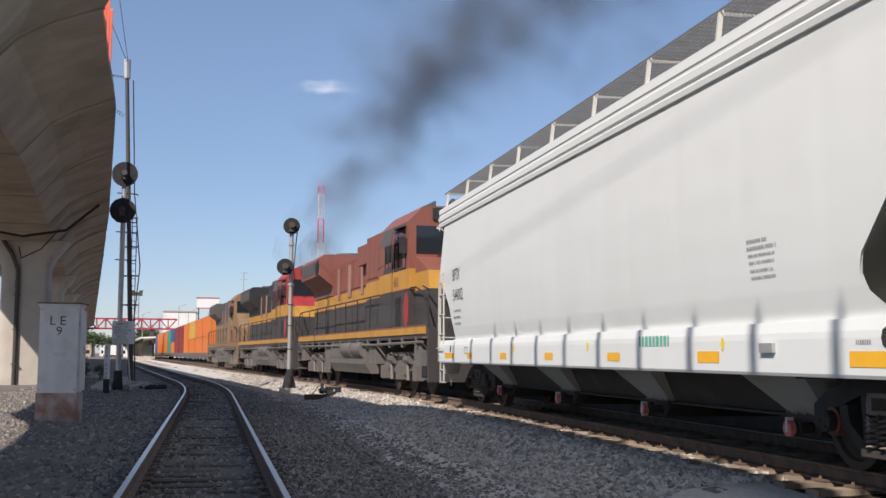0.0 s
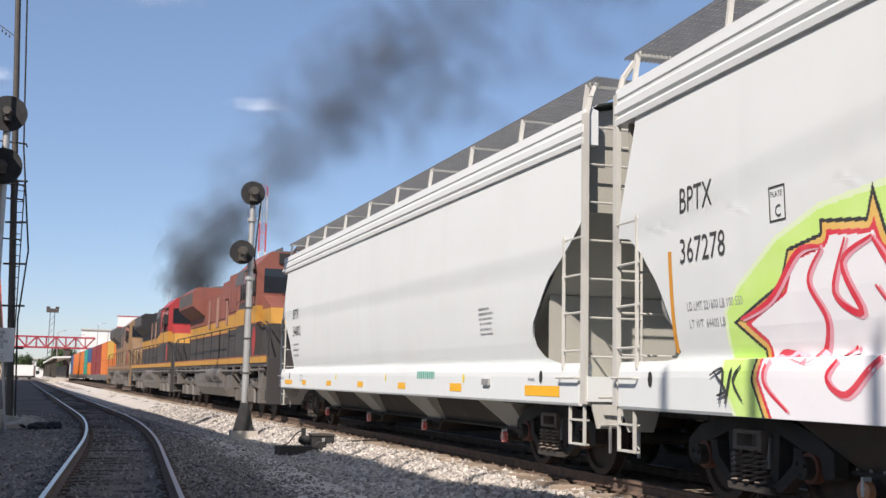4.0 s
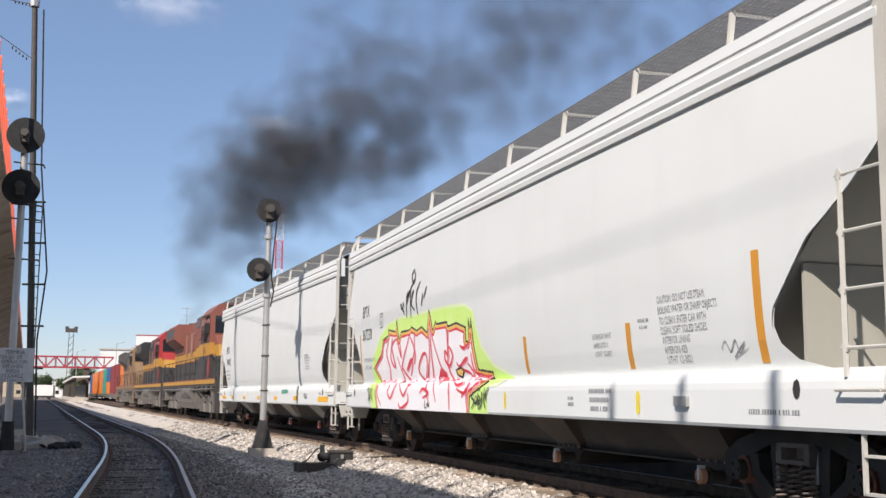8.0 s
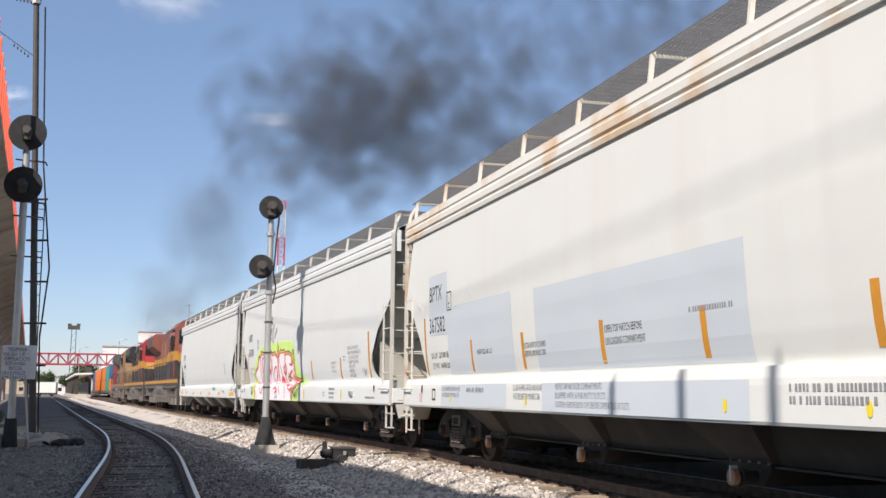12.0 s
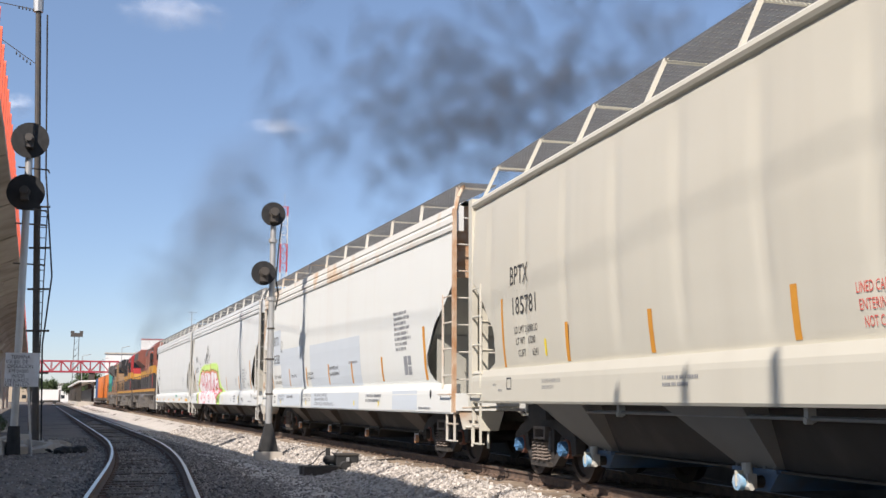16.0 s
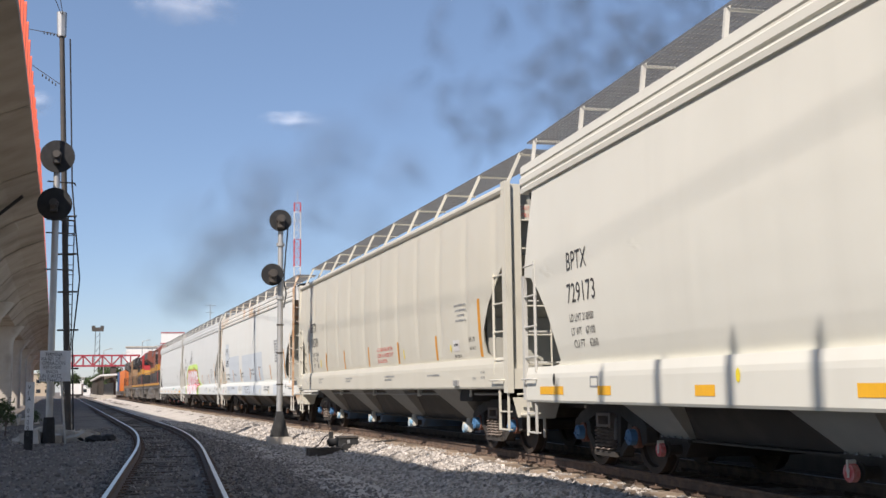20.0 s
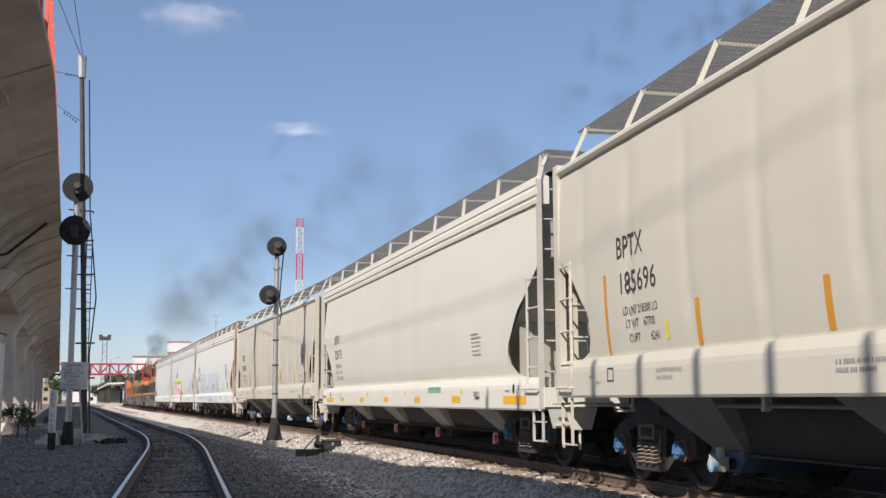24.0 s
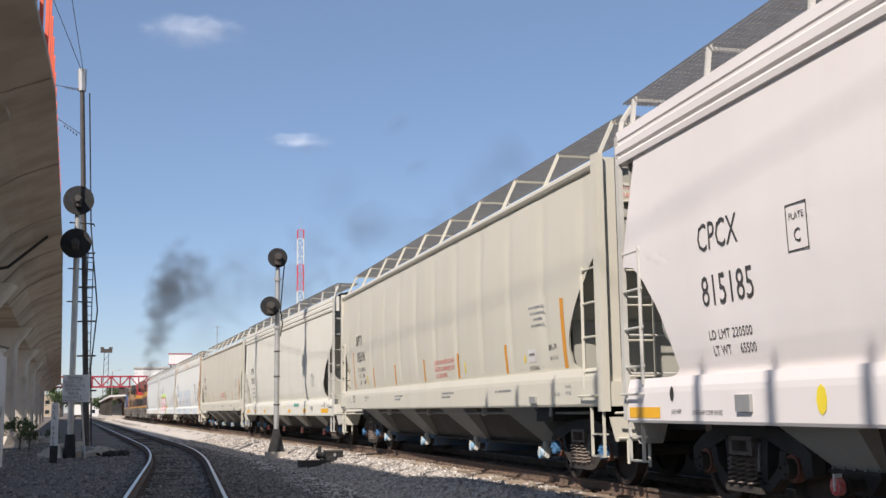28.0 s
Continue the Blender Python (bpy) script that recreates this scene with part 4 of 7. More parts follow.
# orange stripes on the sides
tapes(C2, [(7.93, 1.45, 0.07, 1.0), (-1.80, 1.44, 0.10, 0.50), (-4.85, 1.44, 0.11, 0.50), (-7.36, 1.44, 0.12, 0.99)], ORANGE_BAR, "stripe", "orange stripe")
tapes(C3, [(7.80, 1.44, 0.09, 1.02), (5.12, 1.46, 0.09, 0.5), (2.82, 1.46, 0.10, 0.5), (0.22, 1.47, 0.11, 0.5), (-2.1, 1.47, 0.11, 0.5), (-4.6, 1.48, 0.11, 0.5), (-7.45, 1.47, 0.13, 0.97)], ORANGE_BAR, "stripe", "orange stripe")
for c, d in ((C4, 0.0), (C6, -0.2)):
    tapes(c, [(7.62 + d, 1.59, 0.08, 1.0), (5.15 + d, 1.60, 0.10, 0.49), (2.78 + d, 1.61, 0.10, 0.46), (0.14 + d, 1.61, 0.10, 0.46), (-2.52, 1.61, 0.11, 0.46), (-5.28, 1.61, 0.11, 0.46), (-7.80, 1.60, 0.13, 0.98)], ORANGE_BAR, "stripe", "orange stripe")
    stencil(c, [("LINED CAR-WEAR RUBBER SHOES WHEN", 0.085, -0.72 + d, 1.92, 1.40), ("ENTERING CAR. SHARP OBJECTS MUST", 0.085, -0.74 + d, 1.79, 1.40), ("NOT CONTACT LINING", 0.085, -0.78 + d, 1.66, 0.8)], REDINK, "red notice")
    disc(c, 5.86 + d, 1.86, 0.055, LEMON)
    disc(c, 5.86 + d, 1.76, 0.055, LEMON)
    disc(c, -3.02, 1.84, 0.045, LEMON)
    disc(c, -3.02, 1.745, 0.045, LEMON)
    disc(c, -6.22, 1.80, 0.05, LEMON)
    bars(c, [(-6.55, 2.53, 0.62, 0.035), (-6.6, 2.44, 0.58, 0.035), (-6.7, 2.35, 0.40, 0.035), (-6.62, 2.26, 0.55, 0.035)], FADED)
    stencil(c, [("BPL-79", 0.08, -7.25, 1.88, 0.32), ("BLT 05-21", 0.05, -7.28, 1.74, 0.3)], INK)
    decal("plaque", [(-6.38, 1.74, 0.34, 0.2)], WHITEPAINT, c, "white square plaque", n=2)
    bars(c, [(-6.42, 1.83, 0.24, 0.045)], INK)
    stencil(c, [("JOB F20016", 0.06, -6.4, 1.62, 0.4)], INK)
    bars(c, [(7.95, 1.32, 0.16, 0.03), (7.7, 1.24, 0.18, 0.03), (2.4, 1.33, 0.75, 0.035), (2.4, 1.26, 0.55, 0.035), (-1.6, 1.33, 0.85, 0.035), (-1.6, 1.26, 0.6, 0.035), (-4.9, 1.31, 0.8, 0.035)], FADED, sill=True)
    stencil(c, [("JACK HERE", 0.05, -7.55, 1.22, 0.2), ("PULL HERE", 0.045, -7.98, 1.32, 0.2), ("LIFT HERE", 0.045, -7.98, 1.23, 0.2)], FADED, sill=True)
    stencil(c, [("CAR EQUIPPED WITH VENTED COVERS", 0.05, 5.88, 1.34, 0.66), ("CLEAR ALL SNOW AND ICE", 0.05, 5.88, 1.26, 0.42)], FADED, sill=True)
    outline_box(c, 7.32, 1.26, 0.2, 0.17, 0.02, INK)
    made("sill_lamp", boxes((-1.64, -1.60, -6.85, -6.60, 1.12, 1.22)), GALV, c, "small grey box", bevel=0.01)

stencil(C2, [("CAUTION: DO NOT USE STEAM,", 0.075, -5.6, 2.10, 0.95), ("BOILING WATER OR SHARP OBJECTS", 0.075, -5.6, 1.99, 1.15), ("TO CLEAN. ENTER CAR WITH", 0.075, -5.62, 1.88, 0.92), ("CLEAN SOFT SOLED SHOES.", 0.075, -5.63, 1.78, 0.92), ("INTERIOR LINING", 0.075, -5.66, 1.68, 0.55), ("AMERON 42B", 0.075, -5.68, 1.58, 0.45), ("UTHT 12-2021", 0.075, -5.7, 1.48, 0.5)], FADED)
stencil(C2, [("EXTERIOR PAINT", 0.06, -3.98, 1.80, 0.5), ("AMERLOCK II", 0.06, -4.0, 1.70, 0.38), ("UTHT 12-2021", 0.06, -4.02, 1.60, 0.44)], FADED)
bars(C2, [(-5.15, 1.93, 0.28, 0.035), (-5.18, 1.86, 0.18, 0.03)], FADED)
bars(C2, [(-4.0, 1.18, 0.6, 0.05), (-4.02, 1.08, 0.55, 0.05), (-4.04, 0.98, 0.45, 0.05), (-3.4, 1.10, 0.16, 0.04), (-3.4, 1.03, 0.16, 0.04), (-7.3, 1.0, 0.75, 0.04)], FADED, sill=True)
for y in (-1.22, -5.22):
    disc(C2, y, 1.13, 0.06, LEMON)
    disc(C2, y, 1.03, 0.06, LEMON)
for c in (C1, C2, C3, C5, C7):
    disc(c, -8.0, 1.21, 0.065, BLACKPAINT, "jacking_hole")
    disc(c, 7.83 if c is not C2 else 8.29, 1.19, 0.065, BLACKPAINT, "jacking_hole")
made("sill_lamp", boxes((-1.64, -1.60, -6.28, -6.03, 1.05, 1.15)), GALV, C2, "small grey box", bevel=0.01)

# the repainted patches on car three, and its notices
for quad in ((7.45, 2.12, 1.12, 1.06), (6.35, 1.44, 3.2, 1.12), (2.25, 1.42, 5.2, 1.10)):
    decal("repaint_patch", [quad], PATCH, C3, "grey-blue repaint patch", lift=0.003, n=14)
for quad in ((6.6, 0.92, 3.3, 0.34), (1.9, 0.90, 4.9, 0.36), (-5.6, 0.92, 1.6, 0.36)):
    decal("repaint_patch", [quad], PATCH, C3, "grey-blue repaint patch", lift=0.003, n=2)
stencil(C3, [("LOCK HATCH COVERS", 0.075, 2.7, 1.74, 0.78), ("BEFORE MOVING CAR.", 0.075, 2.7, 1.63, 0.78), ("OPEN TOP HATCH BEFORE", 0.085, 0.08, 1.82, 0.95), ("UNLOADING COMPARTMENT", 0.085, 0.08, 1.68, 1.0), ("NEW 02-06 LO", 0.08, 4.8, 1.72, 0.72)], INK)
stencil(C3, [("CLOSE HOPPER GATES AND ROOF", 0.07, 6.5, 1.16, 1.0), ("HATCHES BEFORE MOVING CAR", 0.07, 6.5, 1.06, 0.95), ("NOTE: CAR HAS FOUR COMPARTMENTS", 0.075, 1.45, 1.18, 1.4), ("EQUIPPED WITH 36 PNEUMATIC OUTLETS", 0.075, 1.45, 1.07, 1.5), ("CAUTION: REMOVE BOTH CAPS BEFORE OPERATING OUTLETS", 0.075, 1.45, 0.96, 2.1), ("CLOSE HOPPER GATES AND ROOF", 0.08, 3.0, 1.17, 1.1), ("HATCHES BEFORE MOVING CAR", 0.08, 3.0, 1.05, 1.02)], FADED, sill=True)
bars(C3, [(5.15, 1.14, 0.85, 0.07), (-3.6, 1.16, 1.2, 0.06), (-3.6, 1.06, 1.1, 0.06), (-7.3, 0.94, 0.7, 0.04)], FADED, sill=True)
bars(C3, [(-5.6, 2.76, 0.9, 0.06), (-5.62, 2.66, 1.05, 0.06), (-5.63, 2.56, 0.85, 0.06), (-5.65, 2.46, 1.0, 0.06), (-5.66, 2.36, 0.9, 0.06), (-5.68, 2.26, 1.05, 0.06), (-5.7, 2.16, 0.8, 0.06), (-5.72, 2.06, 0.7, 0.06), (-1.9, 1.92, 0.8, 0.05)], FADED)
outline_box(C3, 7.15, 1.0, 0.2, 0.2, 0.03, INK)
decal("dark_plate", [(-6.2, 1.58, 0.22, 0.36), (-6.46, 1.58, 0.2, 0.16), (-6.46, 1.77, 0.2, 0.17)], FADED, C3, "dark data plate", n=3)
for y in (6.05, 2.5, -2.6, -4.6):
    disc(C3, y, 1.03, 0.05, LEMON)
PINKTAG = material("faded pink sticker", (0.72, 0.45, 0.46), 0.6)
decal("sticker_patch", [(8.0, 0.96, 0.16, 0.16)], PINKTAG, C3, "faded pink sticker", n=2)


# ---------- graffiti on car two ----------
LIME = material("lime spray paint", (0.52, 0.74, 0.19), 0.6, second=(0.60, 0.76, 0.30), scale=2.5)
LIME_PALE = material("thin lime spray", (0.64, 0.75, 0.45), 0.6, second=(0.68, 0.74, 0.55), scale=2.5)
G_RED = material("red spray paint", (0.62, 0.03, 0.055), 0.55, second=(0.66, 0.12, 0.14), scale=4)
G_PINK = material("pink spray shade", (0.70, 0.30, 0.36), 0.6, second=(0.72, 0.45, 0.5), scale=4)
G_GOLD = material("ochre spray paint", (0.68, 0.42, 0.10), 0.6, second=(0.72, 0.50, 0.2), scale=4)
G_WHITE = material("white spray fill", (0.78, 0.77, 0.78), 0.6, second=(0.72, 0.70, 0.74), scale=2)
G_BLACK = material("black spray paint", (0.03, 0.03, 0.032), 0.6, second=(0.06, 0.06, 0.06), scale=5)


def curve_through(pts, n=6):
    out = []
    p = [pts[0]] + list(pts) + [pts[-1]]
    for a, b, c, d in zip(p, p[1:], p[2:], p[3:]):
        for k in range(n):
            t = k / n
            out.append(tuple(0.5 * (2 * b[i] + (c[i] - a[i]) * t + (2 * a[i] - 5 * b[i] + 4 * c[i] - d[i]) * t * t + (3 * b[i] - a[i] - 3 * c[i] + d[i]) * t ** 3) for i in (0, 1)))
    return out + [pts[-1]]


def sprayed(name, inside, mat, car, lift, step=0.012):
    """Paint where inside(y, z) holds, in narrow level runs that follow the side."""
    ys = np.arange(7.9, -1.6, -step)
    bm = bmesh.new()
    z = 0.88
    while z < 2.9:
        hit = inside(ys, np.full_like(ys, z + step / 2))
        edge = np.flatnonzero(np.diff(np.concatenate(([0], hit.astype(int), [0]))))
        for i, j in zip(edge[::2], edge[1::2]):
            y0, y1 = ys[i] + step / 2, ys[j - 1] - step / 2
            cuts = max(1, math.ceil((y0 - y1) / 0.12))
            for c in range(cuts):
                ya, yb = y0 + (y1 - y0) * c / cuts, y0 + (y1 - y0) * (c + 1) / cuts
                bm.faces.new([bm.verts.new((-surf_x(zz, car, yy) - lift, yy, zz)) for yy, zz in ((ya, z), (yb, z), (yb, z + step), (ya, z + step))])
        z += step
    me = bpy.data.meshes.new(name)
    bm.to_mesh(me)
    bm.free()
    me.materials.append(mat)
    ob = new(name, me)
    ob.parent = car
    return ob


def within(poly):
    """Whether points lie in a closed outline."""
    def f(y, z):
        inside = np.zeros(y.shape, bool)
        n = len(poly)
        for i in range(n):
            (a, b), (c, d) = poly[i], poly[(i + 1) % n]
            if b != d:
                cross = (b > z) != (d > z)
                inside ^= cross & (y < (c - a) * (z - b) / (d - b) + a)
        return inside
    return f


def reach(lines, grow_by):
    """Whether points lie within the width of strokes: each a run of (y, z, half width)."""
    def f(y, z):
        best = np.full(y.shape, 9.0)
        for pts in lines:
            for (a, b, r), (c, d, s) in zip(pts, pts[1:]):
                ey, ez = c - a, d - b
                k = np.clip(((y - a) * ey + (z - b) * ez) / (ey * ey + ez * ez + 1e-9), 0, 1)
                dist = np.hypot(y - a - k * ey, z - b - k * ez) - (r + (s - r) * k)
                best = np.minimum(best, dist)
        return best < grow_by
    return f


def grow(pts, d):
    """The outline moved outward by d."""
    n = len(pts)
    area = sum(pts[i][0] * pts[(i + 1) % n][1] - pts[(i + 1) % n][0] * pts[i][1] for i in range(n))
    s = 1 if area > 0 else -1
    out = []
    for i in range(n):
        a, b, c = Vector(pts[i - 1]), Vector(pts[i]), Vector(pts[(i + 1) % n])
        u, w = (b - a).normalized(), (c - b).normalized()
        m = Vector((u.y + w.y, -(u.x + w.x))).normalized() * s * d
        out.append((b.x + m.x, b.y + m.y))
    return out


def strokes(name, lines, width, mat, car, lift, soft=True):
    for pts in lines:
        bm = bmesh.new()
        q = curve_through(pts) if soft else pts
        n = len(q)
        left, right = [], []
        for i in range(n):
            a, b = Vector(q[max(0, i - 1)]), Vector(q[min(n - 1, i + 1)])
            d = (b - a).normalized()
            m = Vector((-d.y, d.x)) * width * (0.35 + 0.65 * math.sin(math.pi * (i + 0.6) / (n + 0.2)))
            for side, lst in ((1, left), (-1, right)):
                z = max(0.89, q[i][1] + side * m.y)
                lst.append((-surf_x(z, car, q[i][0]) - lift, q[i][0] + side * m.x, z))
        sheet(bm, [left, right])
        part(name, bm, mat, car)


def inset(poly, d):
    """Whether points lie in an outline and further than d from its edge."""
    within_it = within(poly)
    edge = reach([[(y, z, 0.0) for y, z in poly + poly[:1]]], d)
    return lambda y, z: within_it(y, z) & ~edge(y, z)


# the sprayed cloud, and the jagged outline of the joined letters
HALO = [(6.64, 1.97), (6.02, 2.32), (5.42, 2.50), (4.51, 2.57), (3.54, 2.55), (2.24, 2.57), (1.51, 2.56), (0.66, 2.52), (0.28, 2.41), (0.17, 2.13), (-0.05, 1.84), (-0.32, 1.68), (-0.48, 1.56),
        (-0.88, 1.45), (-1.25, 1.40), (-0.87, 1.35), (-0.52, 1.33), (-0.42, 1.18), (-0.48, 0.80), (0.34, 0.80), (6.55, 0.80), (6.85, 1.18), (6.86, 1.78)]
PIECE = [(6.35, 1.44), (6.78, 1.70), (6.01, 1.99), (5.88, 2.26), (5.42, 2.33), (5.42, 2.44), (4.86, 2.38), (4.77, 2.62), (4.63, 2.23), (4.45, 2.35), (3.85, 2.36), (3.74, 2.41), (3.39, 2.32), (3.05, 2.37), (2.72, 2.25),
         (2.60, 2.66), (2.50, 2.53), (2.37, 2.28), (2.20, 2.42), (2.16, 2.37), (1.56, 2.37), (1.53, 2.29), (1.08, 2.32), (0.61, 2.22), (0.63, 2.01), (0.55, 1.99), (0.47, 2.37), (0.40, 2.20), (0.34, 2.36), (0.27, 1.99),
         (0.14, 1.55), (-0.48, 1.50), (-0.45, 1.43), (-0.51, 1.34), (-0.03, 1.21), (0.30, 1.12), (0.34, 0.70), (6.12, 0.70), (6.41, 1.18)]
for k, mat in enumerate((LIME_PALE, LIME)):
    sprayed("graffiti_haze" if k == 0 else "graffiti_background", within(grow(HALO, 0.07 - 0.05 * k)), mat, C2, 0.003 + 0.002 * k, 0.014)
sprayed("graffiti_outline", within(PIECE), G_BLACK, C2, 0.007)
sprayed("graffiti_edge", inset(PIECE, 0.032), G_GOLD, C2, 0.009)
sprayed("graffiti_glow", inset(PIECE, 0.085), G_RED, C2, 0.011)
sprayed("graffiti_fill", inset(PIECE, 0.125), G_WHITE, C2, 0.013)
# the red lines that part the letters
for run in ([[(6.64, 1.72), (6.15, 1.87), (5.74, 2.21), (5.42, 2.23)], [(5.42, 2.21), (5.61, 1.97), (5.41, 1.64), (5.60, 1.36), (6.07, 1.42), (6.20, 1.18), (5.86, 0.94)],
             [(5.11, 2.26), (5.29, 1.86), (4.98, 1.69), (5.17, 2.08), (4.80, 2.24)], [(4.80, 2.22), (4.51, 1.87), (4.57, 2.13)], [(4.80, 1.88), (4.45, 1.44), (4.74, 1.35), (5.10, 1.09), (5.34, 1.22), (5.10, 1.45)]],
            [[(3.80, 2.29), (4.45, 1.74), (4.40, 1.61), (3.85, 1.34), (3.65, 1.42)], [(3.54, 2.27), (3.64, 1.87), (4.17, 1.60), (3.85, 1.80), (3.75, 1.71), (3.96, 1.51)], [(3.80, 2.21), (3.54, 1.91), (3.64, 1.71)],
             [(2.63, 2.20), (2.64, 1.82), (2.96, 1.41), (3.39, 1.58), (3.10, 1.84), (2.87, 1.87), (2.82, 1.68), (3.01, 1.45)], [(4.51, 1.35), (4.17, 1.14), (3.85, 1.34)], [(4.51, 1.01), (4.34, 0.90), (3.85, 1.02), (3.85, 1.18)]],
            [[(2.54, 2.31), (2.51, 1.55), (2.69, 1.33), (2.52, 1.03)], [(2.46, 2.19), (2.01, 1.61), (1.77, 1.50), (2.17, 1.47), (2.26, 1.33), (2.10, 1.04)],
             [(1.60, 2.26), (1.59, 1.81), (1.72, 1.88), (1.76, 1.74), (1.54, 1.63), (1.35, 1.79), (1.53, 1.94), (1.53, 1.73)], [(1.52, 2.22), (1.61, 1.63), (1.40, 1.32), (1.33, 0.91)], [(3.06, 1.18), (2.87, 1.26), (2.52, 1.18), (2.87, 1.10)]],
            [[(0.95, 1.94), (0.75, 1.89), (0.42, 1.97)], [(1.17, 1.68), (1.03, 1.61), (0.62, 1.72), (0.76, 1.70), (0.96, 1.58), (0.57, 1.50), (0.44, 1.40)], [(1.25, 1.42), (0.97, 1.31), (0.57, 1.37), (0.38, 1.49), (0.63, 1.66)],
             [(0.43, 1.81), (0.35, 1.55), (0.14, 1.43), (0.39, 1.31), (0.46, 1.06), (0.37, 0.91)], [(0.20, 1.49), (-0.20, 1.43), (-0.42, 1.41), (0.09, 1.30), (0.24, 1.18)], [(0.97, 1.25), (0.58, 1.18), (0.45, 1.25), (0.71, 1.12)]]):
    strokes("graffiti_shading", [[(y - 0.035, z - 0.012) for y, z in line] for line in run], 0.034, G_PINK, C2, 0.016)
    strokes("graffiti_stroke", run, 0.026, G_RED, C2, 0.018)
strokes("graffiti_knot", [[(2.09, 1.58), (1.85, 1.46), (1.93, 1.36), (1.69, 1.43)], [(2.15, 1.50), (1.95, 1.55), (1.80, 1.42), (2.0, 1.38)]], 0.05, G_RED, C2, 0.020)
sprayed("graffiti_eye", within([(1.25, 1.56), (0.96, 1.61), (0.79, 1.52), (0.97, 1.41), (1.20, 1.46)]), G_BLACK, C2, 0.020)
sprayed("graffiti_eye_fill", within([(1.18, 1.54), (0.96, 1.57), (0.86, 1.52), (0.97, 1.45), (1.15, 1.48)]), G_GOLD, C2, 0.022)
strokes("graffiti_tag", [[(3.53, 3.45), (3.69, 3.35), (3.62, 3.21), (3.48, 3.30), (3.53, 3.43)], [(4.42, 2.89), (4.20, 2.65)], [(4.48, 2.87), (4.36, 2.74)], [(4.31, 2.90), (4.22, 2.80)], [(3.96, 3.07), (4.06, 2.91), (4.04, 2.57)],
                         [(4.04, 2.91), (3.85, 3.08), (4.01, 2.84)], [(3.62, 3.19), (3.79, 3.05), (3.74, 2.54)], [(3.74, 2.94), (3.59, 3.06), (3.72, 2.83), (3.49, 2.68)], [(3.14, 3.19), (3.38, 3.00), (3.38, 2.79), (3.26, 2.57)],
                         [(2.97, 2.96), (3.04, 2.73)], [(2.74, 3.06), (2.90, 2.85)]], 0.026, G_BLACK, C2, 0.012)
strokes("small_tag", [[(0.09, 1.18), (0.18, 1.12), (0.07, 1.06), (0.19, 0.94)], [(-0.02, 1.15), (0.04, 1.03), (-0.08, 1.07), (-0.02, 1.15)], [(-0.11, 1.18), (-0.13, 0.95)], [(-0.14, 1.15), (-0.22, 1.10), (-0.16, 1.05), (-0.24, 0.99), (-0.14, 0.95)],
                      [(-0.30, 1.21), (-0.27, 0.98)], [(-0.41, 1.27), (-0.38, 1.07), (-0.45, 0.96)], [(-0.57, 1.28), (-0.46, 1.16), (-0.48, 1.07)], [(-0.07, 1.24), (-0.19, 1.25)]], 0.018, G_BLACK, C2, 0.024)
strokes("small_tag", [[(7.07, 1.23), (6.85, 1.28), (6.91, 0.98)], [(6.98, 1.25), (6.80, 1.10), (6.95, 1.05)], [(6.70, 1.30), (6.81, 0.98)], [(6.56, 1.32), (6.67, 1.18), (6.52, 1.01)], [(2.69, 1.07), (2.70, 0.94), (2.61, 0.94)],
                      [(2.55, 1.03), (2.57, 0.95), (2.52, 1.01), (2.47, 0.95), (2.42, 1.03)]], 0.016, G_BLACK, C2, 0.024)
strokes("pencil_scrawl", [[(-6.75, 1.58), (-6.83, 1.66), (-6.9, 1.56), (-7.0, 1.66), (-7.05, 1.54), (-7.15, 1.64), (-6.95, 1.5), (-7.2, 1.58)]], 0.008, FADED, C2, 0.008)


# ---------- locomotives ----------
LOCO_PITCH = 22.6


def loco_paint(name, c, streak=0.25):
    return material(name, c, 0.5, second=tuple(v * 0.82 for v in c), scale=1.2, amount=0.7, streak=streak, streak_color=(0.05, 0.04, 0.035), bump=0.05, bump_scale=3)


L_RED = loco_paint("faded brick red paint", (0.24, 0.085, 0.06), 0.4)
L_RED_NEW = loco_paint("bright red paint", (0.36, 0.04, 0.04), 0.18)
L_YELLOW = loco_paint("golden yellow paint", (0.48, 0.25, 0.045), 0.4)
L_DUST = loco_paint("dusty charcoal paint", (0.055, 0.05, 0.048))
L_BLACK = loco_paint("black loco paint", (0.028, 0.027, 0.028))
L_TAN = loco_paint("dusty armour yellow paint", (0.26, 0.165, 0.09), 0.5)
L_GREY = loco_paint("grey roof paint", (0.09, 0.085, 0.08))
L_UNDER = loco_paint("dusty grey running gear", (0.145, 0.132, 0.118), 0.4)
L_FADED = loco_paint("sun-faded dusty red paint", (0.36, 0.20, 0.15), 0.3)
GLASS = material("dark cab glass", (0.02, 0.024, 0.03), 0.06, second=(0.02, 0.025, 0.03))
NUMBER = material("white number paint", (0.8, 0.8, 0.76), 0.5)
LAMPGLASS = material("lamp glass", (0.5, 0.5, 0.5), 0.1, second=(0.45, 0.45, 0.45))


